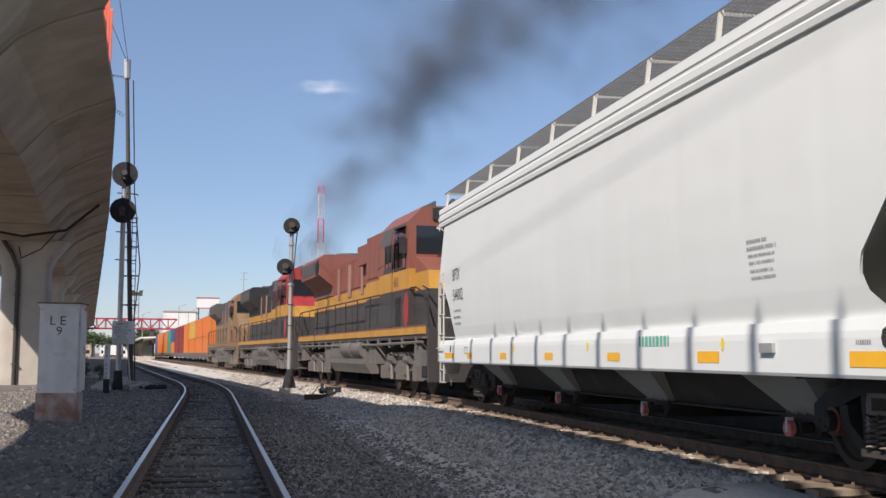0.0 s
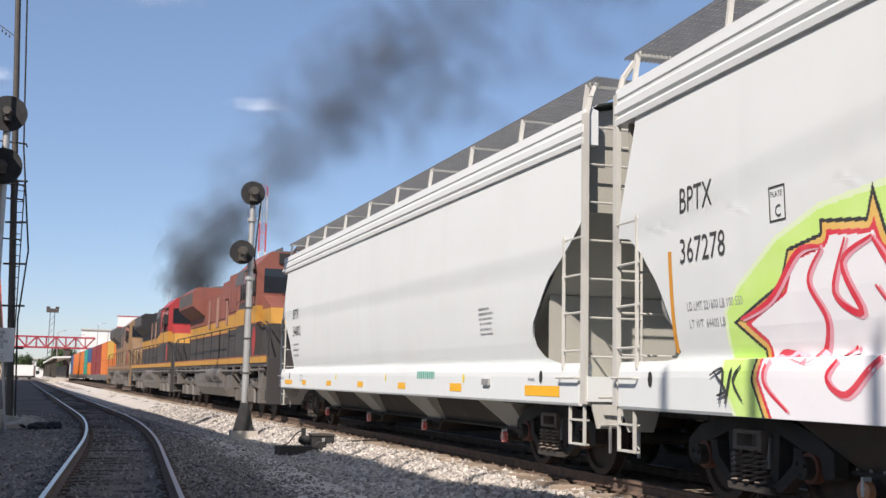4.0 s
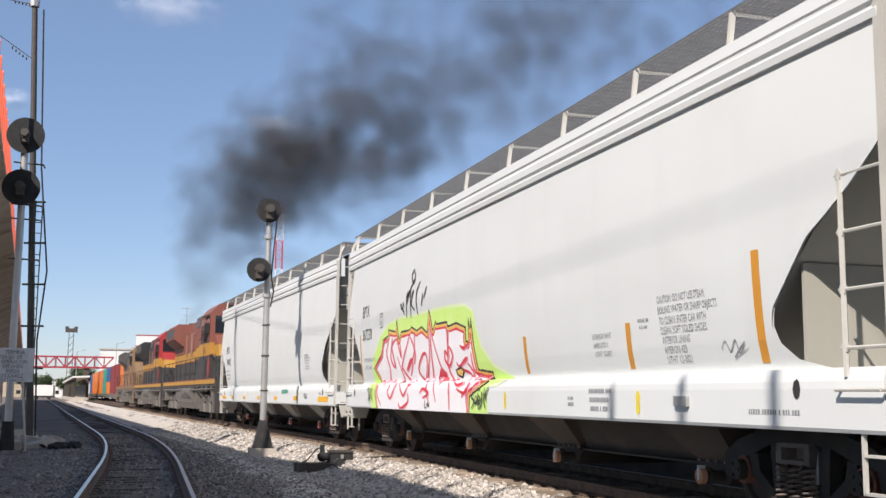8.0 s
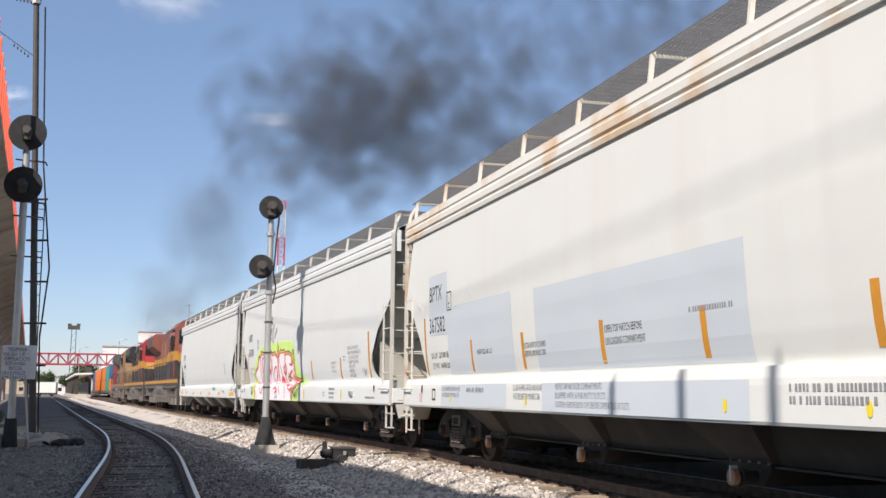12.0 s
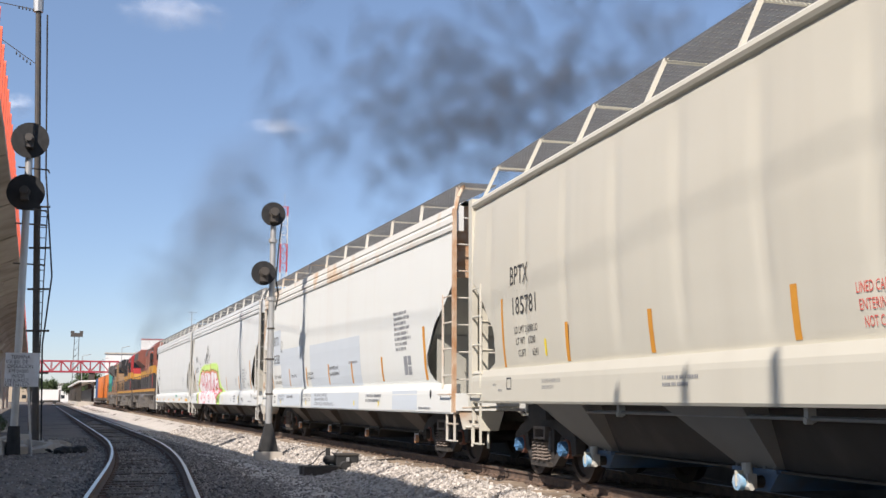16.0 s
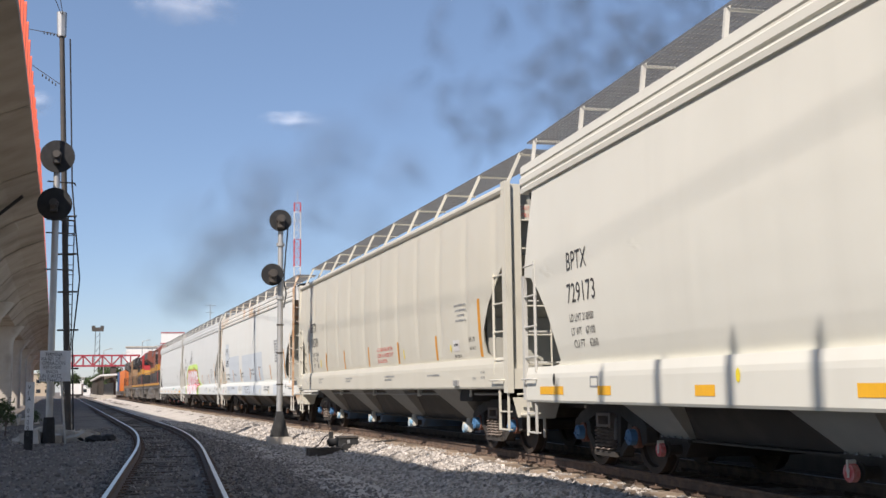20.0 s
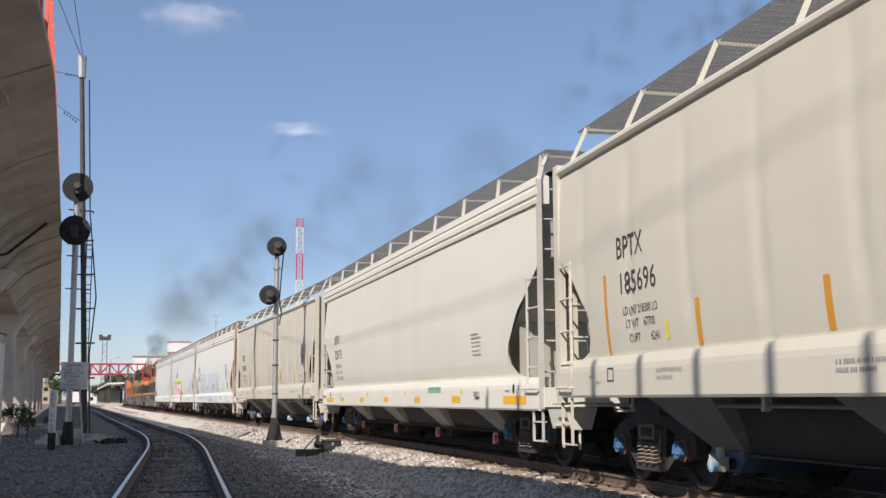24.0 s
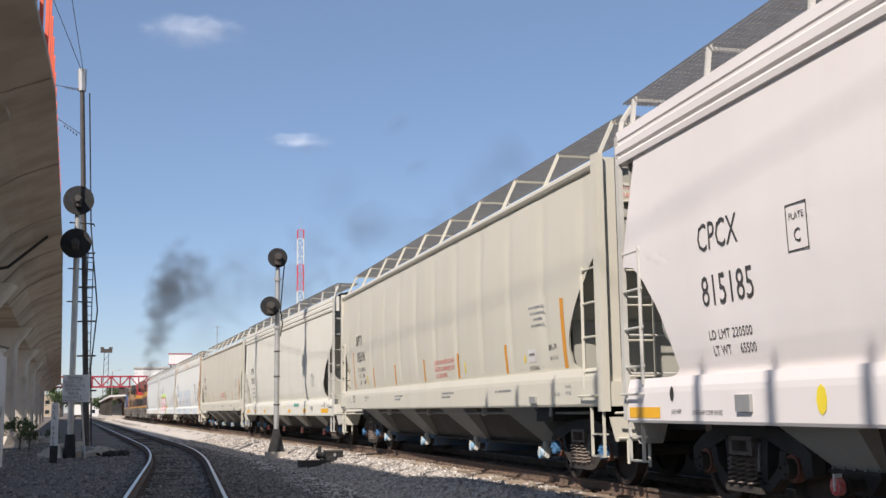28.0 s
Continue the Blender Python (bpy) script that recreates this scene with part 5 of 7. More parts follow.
def locomotive(label, top, band, low, sill, nose, cab_paint, number=""):
    """A six-axle road diesel: origin on the rail top, +y the way it goes; its cab is at the trailing end."""
    lo = thing("locomotive", label, "locomotive", "locomotives at the head")
    f = 1
    made("frame", boxes((-1.5, 1.5, -10.6, 10.6, 1.36, 1.62)), low, lo, bevel=0.02)
    made("sill_stripe", boxes((-1.53, -1.502, -10.5, 10.5, 1.47, 1.64), (1.502, 1.53, -10.5, 10.5, 1.47, 1.64)), sill, lo)
    # long hood in its painted bands
    made("hood_lower", boxes((-0.92, 0.92, -5.9, 10.0, 1.62, 2.62)), low, lo, bevel=0.02)
    made("hood_band", boxes((-0.925, 0.925, -5.9, 10.0, 2.622, 3.08)), band, lo)
    made("hood_line", boxes((-0.935, 0.935, -5.9, 10.0, 2.595, 2.63)), L_RED, lo)
    made("hood_upper", boxes((-0.92, 0.92, -5.9, 5.4, 3.082, 4.12)), top, lo, bevel=0.06)
    for k in range(9):
        y = -5.3 + 1.15 * k
        made("hood_door", boxes((-0.955, -0.925, y, y + 1.05, 1.75, 2.55)), low, lo, bevel=0.01)
        made("upper_panel", boxes((-0.945, -0.922, y, y + 1.05, 3.16, 4.0)), top, lo, bevel=0.008)
    # radiator housing with its overhanging wings
    def wings(bm):
        slab(bm, [(-0.95, 3.1), (-0.95, 3.45), (-1.5, 3.85), (-1.5, 4.45), (-1.3, 4.62), (1.3, 4.62), (1.5, 4.45), (1.5, 3.85), (0.95, 3.45), (0.95, 3.1)], "y", 5.5, 10.05)
    made("radiator_housing", wings, top, lo, bevel=0.02)
    made("radiator_screen", boxes((-1.512, -1.502, 5.7, 9.9, 3.95, 4.4)), L_GREY, lo)
    made("dynamic_brake_hood", boxes((-1.2, 1.2, -2.25, -0.4, 3.75, 4.35)), top, lo, bevel=0.08)
    made("exhaust_stack", boxes((-0.35, 0.35, 0.8, 1.9, 4.1, 4.42)), L_GREY, lo, bevel=0.03)
    made("roof_fan", lambda bm: [rod(bm, (0, y, 4.62), (0, y, 4.74), 0.62, 20) for y in (6.7, 8.7)], L_GREY, lo)
    # cab
    made("cab_lower", boxes((-1.5, 1.5, -8.7, -5.2, 1.62, 2.62)), low, lo, bevel=0.03)
    made("cab_band", boxes((-1.505, 1.505, -8.7, -5.2, 2.622, 3.12)), band, lo, bevel=0.01)
    def cab_top(bm):
        slab(bm, [(-1.5, 3.122), (1.5, 3.122), (1.5, 4.32), (1.1, 4.70), (-1.1, 4.70), (-1.5, 4.32)], "y", -8.7, -5.2)
    cab = made("cab", cab_top, cab_paint, lo, bevel=0.03)
    made("cab_line", boxes((-1.515, 1.515, -8.72, -5.2, 2.595, 2.63)), L_RED, lo)
    for y0, y1, z0, z1 in ((-8.35, -7.55, 3.42, 4.1), (-7.45, -7.1, 3.42, 4.1), (-6.75, -6.4, 3.42, 4.12), (-6.3, -5.95, 3.42, 4.12)):
        w = made("side_window", boxes((-1.508, -1.49, y0, y1, z0, z1)), GLASS, cab, "dark cab window")
        made("window_frame", boxes((-1.52, -1.50, y0 - 0.05, y0, z0 - 0.05, z1 + 0.05), (-1.52, -1.50, y1, y1 + 0.05, z0 - 0.05, z1 + 0.05), (-1.52, -1.50, y0, y1, z1, z1 + 0.05), (-1.52, -1.50, y0, y1, z0 - 0.05, z0)), BLACKPAINT, w)
    made("side_door", boxes((-1.525, -1.50, -6.85, -5.85, 1.7, 3.3)), low, lo, bevel=0.01)
    made("door_band", boxes((-1.53, -1.524, -6.85, -5.85, 2.622, 3.12)), band, lo)
    made("equipment_lower", boxes((-1.28, 1.28, -5.198, -2.3, 1.62, 2.60)), low, lo, bevel=0.02)
    made("equipment_band", boxes((-1.285, 1.285, -5.198, -2.3, 2.602, 3.10)), band, lo)
    made("equipment_upper", boxes((-1.28, 1.28, -5.198, -2.3, 3.102, 4.45)), top, lo, bevel=0.05)
    made("access_window", boxes((-1.295, -1.275, -4.9, -4.2, 3.35, 4.05)), L_GREY, lo, "grey access panel")
    for k in range(3):
        made("equipment_panel", boxes((-1.30, -1.278, -3.95 + 0.55 * k, -3.45 + 0.55 * k, 3.2, 4.3)), top, lo, bevel=0.008)
    for k in range(7):
        made("vent_slat", boxes((-1.30, -1.28, -4.7, -4.3, 1.85 + 0.07 * k, 1.89 + 0.07 * k)), L_GREY, lo)
        made("vent_slat", boxes((-1.30, -1.28, -4.0, -3.6, 1.85 + 0.07 * k, 1.89 + 0.07 * k)), L_GREY, lo)
    for sx in (-1.47, -0.95):
        made("stair_rail", lambda bm: pipe(bm, [(sx, -10.62, 0.5), (sx, -10.64, 1.7), (sx, -10.2, 2.45), (sx, -9.3, 2.62), (sx, -8.75, 2.62)], 0.022, 6), BLACKPAINT, lo, "black stair rail")
    made("mirror", boxes((-1.72, -1.52, -8.52, -8.48, 3.5, 3.9)), BLACKPAINT, cab)
    made("rail_top", lambda bm: pipe(bm, [(-1.49, -5.0, 3.35), (-1.49, -6.6, 3.45), (-1.49, -6.6, 1.7)], 0.018, 6), BLACKPAINT, lo)
    made("sun_visor", lambda bm: slab(bm, [(-1.5, 4.28), (-1.85, 4.16), (-1.95, 3.72), (-1.92, 3.72), (-1.82, 4.12), (-1.5, 4.22)], "y", -8.4, -7.2), L_GREY, cab)
    for x0, x1 in ((-1.3, -0.12), (0.12, 1.3)):
        made("windscreen", boxes((x0, x1, -8.715, -8.69, 3.5, 4.2)), GLASS, cab, "dark windscreen", bevel=0.01)
        made("wiper", lambda bm: rod(bm, ((x0 + x1) / 2, -8.73, 3.42), ((x0 + x1) / 2 + 0.25, -8.73, 3.85), 0.012, 5), BLACKPAINT, cab)
    board = made("number_board", boxes((-0.85, 0.85, -8.76, -8.70, 4.36, 4.66)), BLACKPAINT, cab, "black number board")
    if number:
        written("numerals", [(number, 0.26, -0.78, 4.38, 1.0)], lambda u, v: Vector((u + 0.02, -8.765, v)), NUMBER, board)
        written("side_numerals", [(number, 0.36, 0, 0, 0.8)], lambda u, v: Vector((-1.511, -7.0 - u * 1.0, 2.72 + v)), L_RED, lo)
    made("horn", lambda bm: [rod(bm, (x, -7.6, 4.86), (x, -8.3, 4.9), 0.03, 8, 0.08) for x in (-0.15, 0.0, 0.15)], L_GREY, cab)
    made("roof_box", boxes((-0.6, 0.6, -7.7, -6.3, 4.68, 4.84), (-0.75, -0.7, -8.5, -6.2, 4.68, 4.86)), L_GREY, cab, bevel=0.03)
    # nose
    def snub(bm, z0, z1, inset0, inset1):
        slab(bm, [(-8.71, z0), (-10.2 + inset0, z0), (-10.2 + inset1, z1), (-8.71, z1)], "x", -1.32, 1.32)
    made("nose_lower", lambda bm: snub(bm, 1.62, 2.55, 0.0, 0.05), low, lo, bevel=0.05)
    made("nose_band", lambda bm: snub(bm, 2.553, 3.0, 0.05, 0.2), band, lo, bevel=0.05)
    made("nose_top", lambda bm: slab(bm, [(-8.705, 3.003), (-10.0, 3.003), (-9.7, 3.12), (-8.705, 3.42)], "x", -1.32, 1.32), nose, lo, bevel=0.04)
    made("headlight", lambda bm: [rod(bm, (x, -10.05, 3.02), (x, -10.11, 3.02), 0.1, 12) for x in (-0.14, 0.14)], LAMPGLASS, lo)
    made("emblem", lambda bm: slab(bm, [(-8.45 + 0.26 * math.cos(a) * (1 if abs(math.cos(a)) > .5 else 1), 2.1 + 0.42 * math.sin(a)) for a in [k * math.pi / 10 for k in range(20)]], "x", -1.512, -1.503), L_RED_NEW, lo, "plain red oval emblem")
    for k in range(9):
        made("louvre", boxes((-1.52, -1.503, -7.85, -7.25, 1.72 + 0.085 * k, 1.77 + 0.085 * k)), L_BLACK, lo)
    # pilot, steps, rails
    made("pilot", boxes((-1.5, 1.5, -10.75, -10.6, 0.35, 1.62)), low, lo)
    made("pilot", boxes((-1.5, 1.5, 10.6, 10.75, 0.35, 1.62)), low, lo)
    for ey in (-1, 1):
        for k in range(4):
            made("step", boxes((-1.52, -0.95, *sorted((ey * 10.15, ey * 10.6)), 0.40 + 0.32 * k, 0.44 + 0.32 * k)), L_UNDER, lo)
        made("coupler", boxes((-0.12, 0.12, *sorted((ey * 10.7, ey * 11.25)), 0.72, 1.0)), RUST, lo, bevel=0.02)
        for sx in (-1, 1):
            made("handrail", lambda bm: pipe(bm, [(sx * 1.48, ey * 10.65, 0.9), (sx * 1.48, ey * 10.65, 2.5), (sx * 1.48, ey * 10.1, 2.6)], 0.02, 6), L_BLACK, lo, "black grab rail")
    for sx in (-1, 1):
        made("walkway_rail", lambda bm: pipe(bm, [(sx * 1.47, -5.8, 2.62), (sx * 1.47, 10.2, 2.62)], 0.02, 6), L_BLACK, lo)
        for k in range(9):
            made("rail_post", lambda bm: rod(bm, (sx * 1.47, -5.7 + 1.95 * k, 1.62), (sx * 1.47, -5.7 + 1.95 * k, 2.62), 0.018, 6), L_BLACK, lo)
    # tank and gear under the frame
    def tank(bm):
        slab(bm, [(-1.3, 0.42), (-1.48, 0.7), (-1.48, 1.3), (1.48, 1.3), (1.48, 0.7), (1.3, 0.42)], "y", -3.2, 3.0)
    made("fuel_tank", tank, L_UNDER, lo, "dusty grey fuel tank", bevel=0.04)
    for y0 in (-2.9, -1.2):
        made("air_tank", lambda bm: rod(bm, (-1.4, y0, 1.12), (-1.4, y0 + 1.5, 1.12), 0.24, 14), L_UNDER, lo, smooth=True)
    made("cable_box", boxes((-1.5, -1.2, 0.5, 2.8, 0.9, 1.34)), L_UNDER, lo, bevel=0.02)
    wheels = []
    for ty in (-6.8, 6.8):
        tk = new("truck")
        tk.parent = lo
        tk.location = (0, ty, 0)
        for sx in (-1, 1):
            outline = [(-2.6, 0.5), (-2.6, 0.85), (-1.6, 1.12), (1.6, 1.12), (2.6, 0.85), (2.6, 0.5), (2.15, 0.48), (1.4, 0.7), (0.6, 0.5), (-0.6, 0.5), (-1.4, 0.7), (-2.15, 0.48)]
            made("side_frame", lambda bm: slab(bm, outline, "x", sx * 1.12 - 0.07, sx * 1.12 + 0.07), L_UNDER, tk, bevel=0.02)
            for dy in (-1.9, 0, 1.9):
                made("journal_box", boxes((*sorted((sx * 1.1, sx * 1.32)), dy - 0.22, dy + 0.22, 0.36, 0.74)), L_UNDER, tk, bevel=0.03)
            for dy in (-0.95, 0.95):
                made("brake_cylinder", lambda bm: rod(bm, (sx * 1.22, dy - 0.3, 0.92), (sx * 1.22, dy + 0.3, 0.92), 0.13, 10), L_UNDER, tk)
                made("damper", lambda bm: rod(bm, (sx * 1.24, dy, 0.35), (sx * 1.24, dy + 0.15, 1.1), 0.06, 8), L_UNDER, tk)
        for dy in (-1.9, 0, 1.9):
            ws = new("wheelset")
            ws.parent = lo
            ws.location = (0, ty + dy, 0.52)
            for x in (-0.77, 0.77):
                made("wheel", lambda bm: rod(bm, (x - 0.06, 0, 0), (x + 0.06, 0, 0), 0.52, 24), WHEEL, ws)
            made("axle", lambda bm: rod(bm, (-0.8, 0, 0), (0.8, 0, 0), 0.09, 8), GRIME, ws)
            wheels.append(ws)
    # sand boxes, pipes and brackets along the frame, and streaks of dust on the hood
    for y0, y1, z0, z1 in ((-9.9, -9.2, 0.75, 1.3), (-4.6, -3.6, 0.72, 1.28), (3.2, 4.2, 0.78, 1.3), (9.1, 9.9, 0.75, 1.3)):
        made("sand_box", boxes((-1.46, -1.1, y0, y1, z0, z1)), L_UNDER, lo, bevel=0.04)
    made("air_pipe", lambda bm: pipe(bm, [(-1.5, -10.2, 1.28), (-1.52, -4, 1.24), (-1.52, 4, 1.26), (-1.5, 10.2, 1.28)], 0.035, 6), L_UNDER, lo)
    for k in range(14):
        made("bracket", boxes((-1.53, -1.40, -9.6 + 1.48 * k, -9.5 + 1.48 * k, 1.16, 1.40)), L_UNDER, lo)
    made("lower_line", boxes((-1.534, -1.504, -10.5, 10.5, 1.645, 1.68)), L_RED, lo)
    for y0, w in ((-2.0, 0.5), (-0.2, 0.35), (1.9, 0.6), (4.1, 0.4)):
        made("dust_streak", boxes((-0.958, -0.948, y0, y0 + w, 2.9, 4.0)), L_FADED, lo, "faded dusty streak down the hood")
    # the body stands high over its trucks
    for ob in lo.children:
        if ob.type == "MESH":
            ob.data.transform(Matrix.Diagonal((1, 1, 1.075, 1)))
            for sub_part in ob.children:
                sub_part.data.transform(Matrix.Diagonal((1, 1, 1.075, 1)))
    return lo, wheels


LOCOS = [
    locomotive("dusty black, yellow and brick-red diesel locomotive, cab at its rear", L_RED, L_YELLOW, L_DUST, L_YELLOW, L_RED, L_RED, "4658"),
    locomotive("black and yellow diesel locomotive with a bright red nose", L_BLACK, L_YELLOW, L_DUST, L_YELLOW, L_RED_NEW, L_RED_NEW),
    locomotive("dusty armour-yellow diesel locomotive with a grey roof", L_GREY, L_TAN, L_TAN, L_TAN, L_TAN, L_TAN),
]



# how far the train's head has come: the leading end of car 3 along the track
LAG = [(-1, -9.5), (0, -5.6), (0.5, -2.6), (1.0, -1.0), (1.5, -0.45), (2.0, -0.25), (2.5, -0.05), (3.5, 0.0), (18.3, 0.0), (19.0, -0.45), (19.5, -0.9), (20.0, -1.15), (20.5, -1.3), (21.5, -3.2), (22.5, -5.0), (23.0, -4.8), (24.0, -3.65), (25.0, -2.5), (25.5, -2.2), (26.0, -2.2), (26.5, -2.7), (27.0, -3.6), (27.5, -4.3), (28.0, -4.4), (29, -4.5)]


def smooth_lag(t):
    n = 9
    return sum(table(LAG, t + 0.6 * (k / (n - 1) - 0.5)) for k in range(n)) / n


def lead(t):
    return 9.575 + 3.6706 * (t - 9) + 0.0222 * (t - 9) ** 2 + smooth_lag(t)


def rolling_pose(s, half_base):
    """The pose of a car whose middle is at s on the curve, set on its two trucks."""
    ax, ay, _ = train_line(s - half_base)
    bx, by, _ = train_line(s + half_base)
    return pose((ax + bx) / 2, (ay + by) / 2, RAIL_Z, 0, 0, math.degrees(math.atan2(-(bx - ax), by - ay)))


def car_s(i, t):
    return lead(t) - HALF + PITCH * (3 - i)


def loco_s(k, t):
    return car_s(1, t) + PITCH / 2 + 0.9 + LOCO_PITCH * (k - 0.5)


HALF_SECONDS = [k * 0.5 for k in range(57)]
WHEEL_TIMES = [k * 4 / 30 for k in range(211)]


def roll(ws, home, radius, t0):
    rows = []
    for t in WHEEL_TIMES:
        a = -(lead(t) - lead(0)) / radius
        rows.append((t, Matrix.Translation(home) @ Matrix.Rotation(a, 4, "X")))
    walk(ws, rows)


def motions():
    for i, (car, wheels) in enumerate(CARS, 1):
        walk(car, [(t, rolling_pose(car_s(i, t), 7.25)) for t in HALF_SECONDS])
        for ws in wheels:
            roll(ws, ws.location.copy(), 0.457, 0)
    for k, (lo, wheels) in enumerate(LOCOS, 1):
        walk(lo, [(t, rolling_pose(loco_s(k, t), 6.8)) for t in HALF_SECONDS])
        for ws in wheels:
            roll(ws, ws.location.copy(), 0.52, 0)
    smoke_motions()


# ---------- viaduct ----------
DECK_Z, DECK_BEND = 7.8, 0.0998
EDGE = [(-80, -0.9), (0, -0.93), (4.3, -1.35), (7.5, -2.25), (16, -2.68), (39, -4.85), (62, -7.2), (260, -27.5)]


def along_deck(y, dx, z):
    """A place on the viaduct: y along it, dx to the right of its edge. Before y 7.5, out of sight, the edge is bent to
    place its shadows.
    """
    return Vector((table(EDGE, y) + dx, y + DECK_BEND * dx, z))


def build_viaduct():
    via = thing("viaduct", "stained concrete road viaduct on single round-edged piers", "viaduct", kind="structure")
    prof = [(0.0, DECK_Z), (0.0, DECK_Z + 0.15), (-8.0, DECK_Z + 0.15), (-8.0, DECK_Z), (-6.2, DECK_Z - 0.25), (-5.4, DECK_Z - 0.55), (-4.9, DECK_Z - 1.1), (-4.6, DECK_Z - 1.55), (-2.2, DECK_Z - 1.55), (-1.85, DECK_Z - 1.15), (-1.5, DECK_Z - 0.75), (-0.9, DECK_Z - 0.38)]
    ys = [-70 + 3.0 * k for k in range(20)] + [-10 + 0.5 * k for k in range(52)] + [16 + 3.0 * k for k in range(80)]
    bm = bmesh.new()
    rows = []
    for y in ys:
        rows.append([along_deck(y, a + 0.03 * noise.noise((y * 0.4, a, 0)), b + 0.02 * noise.noise((y * 0.5, a, 5))) for a, b in prof + prof[:1]])
    sheet(bm, rows)
    part("deck", bm, CONCRETE, via, "stained concrete deck")
    for y in [-8.0 + 7.6 * k for k in range(16)]:
        bm = bmesh.new()
        for (a0, b0), (a1, b1) in zip(prof[4:], prof[5:] + prof[:1]):
            rod(bm, along_deck(y, a0, b0 - 0.015), along_deck(y, a1, b1 - 0.015), 0.035, 5)
        part("formwork_joint", bm, CONCRETE, via, "dark formwork joint")
    for k in range(9):
        y = 38.0 + 22.6 * (k - 2)
        bm = bmesh.new()
        for (a0, b0), (a1, b1) in zip(prof[4:], prof[5:]):
            p, q = along_deck(y, a0, b0), along_deck(y, a1, b1)
            vs = [bm.verts.new(v) for v in (p, q, q + Vector((0, 0.9, -0.12)), p + Vector((0, 0.9, -0.12)))]
            bm.faces.new(vs)
            ws = [bm.verts.new(v + Vector((0, 0, 0.3))) for v in (p, q, q + Vector((0, 0.9, -0.12)), p + Vector((0, 0.9, -0.12)))]
            bm.faces.new(ws[::-1])
            for i in range(4):
                j = (i + 1) % 4
                bm.faces.new((vs[i], vs[j], ws[j], ws[i]))
        part("crosshead", bm, CONCRETE, via, "stained concrete crosshead over a pier")
    made("slung_cable", lambda bm: pipe(bm, [along_deck(31, -0.4, 7.2), along_deck(31.5, -1.6, 6.2), along_deck(32, -3.2, 5.95), along_deck(30, -5.2, 6.1)], 0.05, 6), BLACKPAINT, via, "black cable slung under the deck")
    made("slung_cable", lambda bm: pipe(bm, [along_deck(33, -1.9, 6.4), along_deck(33.5, -2.6, 5.6), along_deck(34.5, -3.4, 5.3), along_deck(36, -3.6, 5.9)], 0.025, 6), BLACKPAINT, via)
    return via


VIADUCT = build_viaduct()
# Added wall, hidden from below; its height sets the deck's shadow edge.
bm = bmesh.new()
ring = [(-0.26, 0.0), (-0.33, 1.0), (-0.43, 1.0), (-0.55, 0.0), (-0.25, 0.0)]
sheet(bm, [[along_deck(y, a, DECK_Z + 0.14 + b * table([(12, 1.55), (22, 0.66)], y)) for a, b in ring] for y in [-70 + 5 * k for k in range(14)] + [0, 2, 4.3, 6, 7.5, 10, 12, 16] + [22 + 8 * k for k in range(29)]])
part("parapet", bm, CONCRETE_PALE, VIADUCT, "hidden concrete wall added to set the shadow edge")
for k in range(300):
    y = -41.05 + 1.46 * k
    if y > 245:
        break
    p = along_deck(y, -0.2, DECK_Z + 0.14)
    if k == 0:
        bm = bmesh.new()
        slab(bm, [(-0.05, 0.0), (0.05, 0.0), (0.035, 2.42), (0.0, 2.5), (-0.035, 2.42)], "x", -0.035, 0.035)
        POST_MESH = mesh_of("barrier_post", bm, REDPOST, bevel=0.01)
    ob = new("barrier_post", POST_MESH)
    ob.parent = VIADUCT
    ob.location = p


def pier(y):
    c = along_deck(y, -3.35, 0)

    def shape(bm):
        n = 28
        rows = []
        for z, w, d in ((-0.3, 1.0, 0.75), (5.1, 1.0, 0.75), (5.45, 1.12, 0.8), (5.8, 1.4, 0.88), (DECK_Z - 1.5, 1.75, 0.95)):
            row = []
            for i in range(n + 1):
                a = 2 * math.pi * i / n
                ca, sa = math.cos(a), math.sin(a)
                row.append((c.x + w * math.copysign(abs(ca) ** 0.32, ca), c.y + d * math.copysign(abs(sa) ** 0.32, sa), z))
            rows.append(row)
        sheet(bm, rows)
    p = made("pier", shape, CONCRETE_PALE, VIADUCT, "pale concrete pier", smooth=True)
    made("drain_pipe", lambda bm: pipe(bm, [(c.x - 0.25, c.y - 0.84, 0.0), (c.x - 0.25, c.y - 0.84, 5.0), (c.x - 0.5, c.y - 1.0, 5.7), (c.x - 0.9, c.y - 1.1, 6.3)], 0.09, 10), STEELDARK, p, "dark drain pipe")
    for z in (0.9, 2.4, 3.9):
        made("pipe_clip", boxes((c.x - 0.38, c.x - 0.12, c.y - 0.95, c.y - 0.74, z, z + 0.05)), STEELDARK, p)


for k in range(9):
    pier(38.0 + 22.6 * (k - 2) if k != 1 else -32.0)


# ---------- signals ----------
def signal_head(parent, x, y, z, disc, face_y=-1):
    def plate(bm):
        rod(bm, (x, y, z), (x, y - 0.02, z), disc, 28)
    h = made("target_disc", plate, BLACKPAINT, parent, "round black signal target")
    made("lamp_case", lambda bm: (rod(bm, (x, y, z), (x, y - 0.34, z), 0.13, 14), rod(bm, (x, y - 0.34, z), (x, y - 0.42, z), 0.10, 14), box(bm, x - 0.1, x + 0.1, y - 0.3, y - 0.02, z - 0.24, z - 0.08)), STEELDARK, h, "dark lamp case at the back", smooth=True)
    def hood(bm):
        n = 12
        rows = []
        for k in range(2):
            yy = y + 0.0 + 0.35 * k
            rows.append([(x + 0.12 * math.cos(a), yy, z + 0.12 * math.sin(a)) for a in [math.pi * (-0.15 + 1.3 * i / n) for i in range(n + 1)]])
        sheet(bm, rows)
    made("lamp_hood", hood, BLACKPAINT, h)


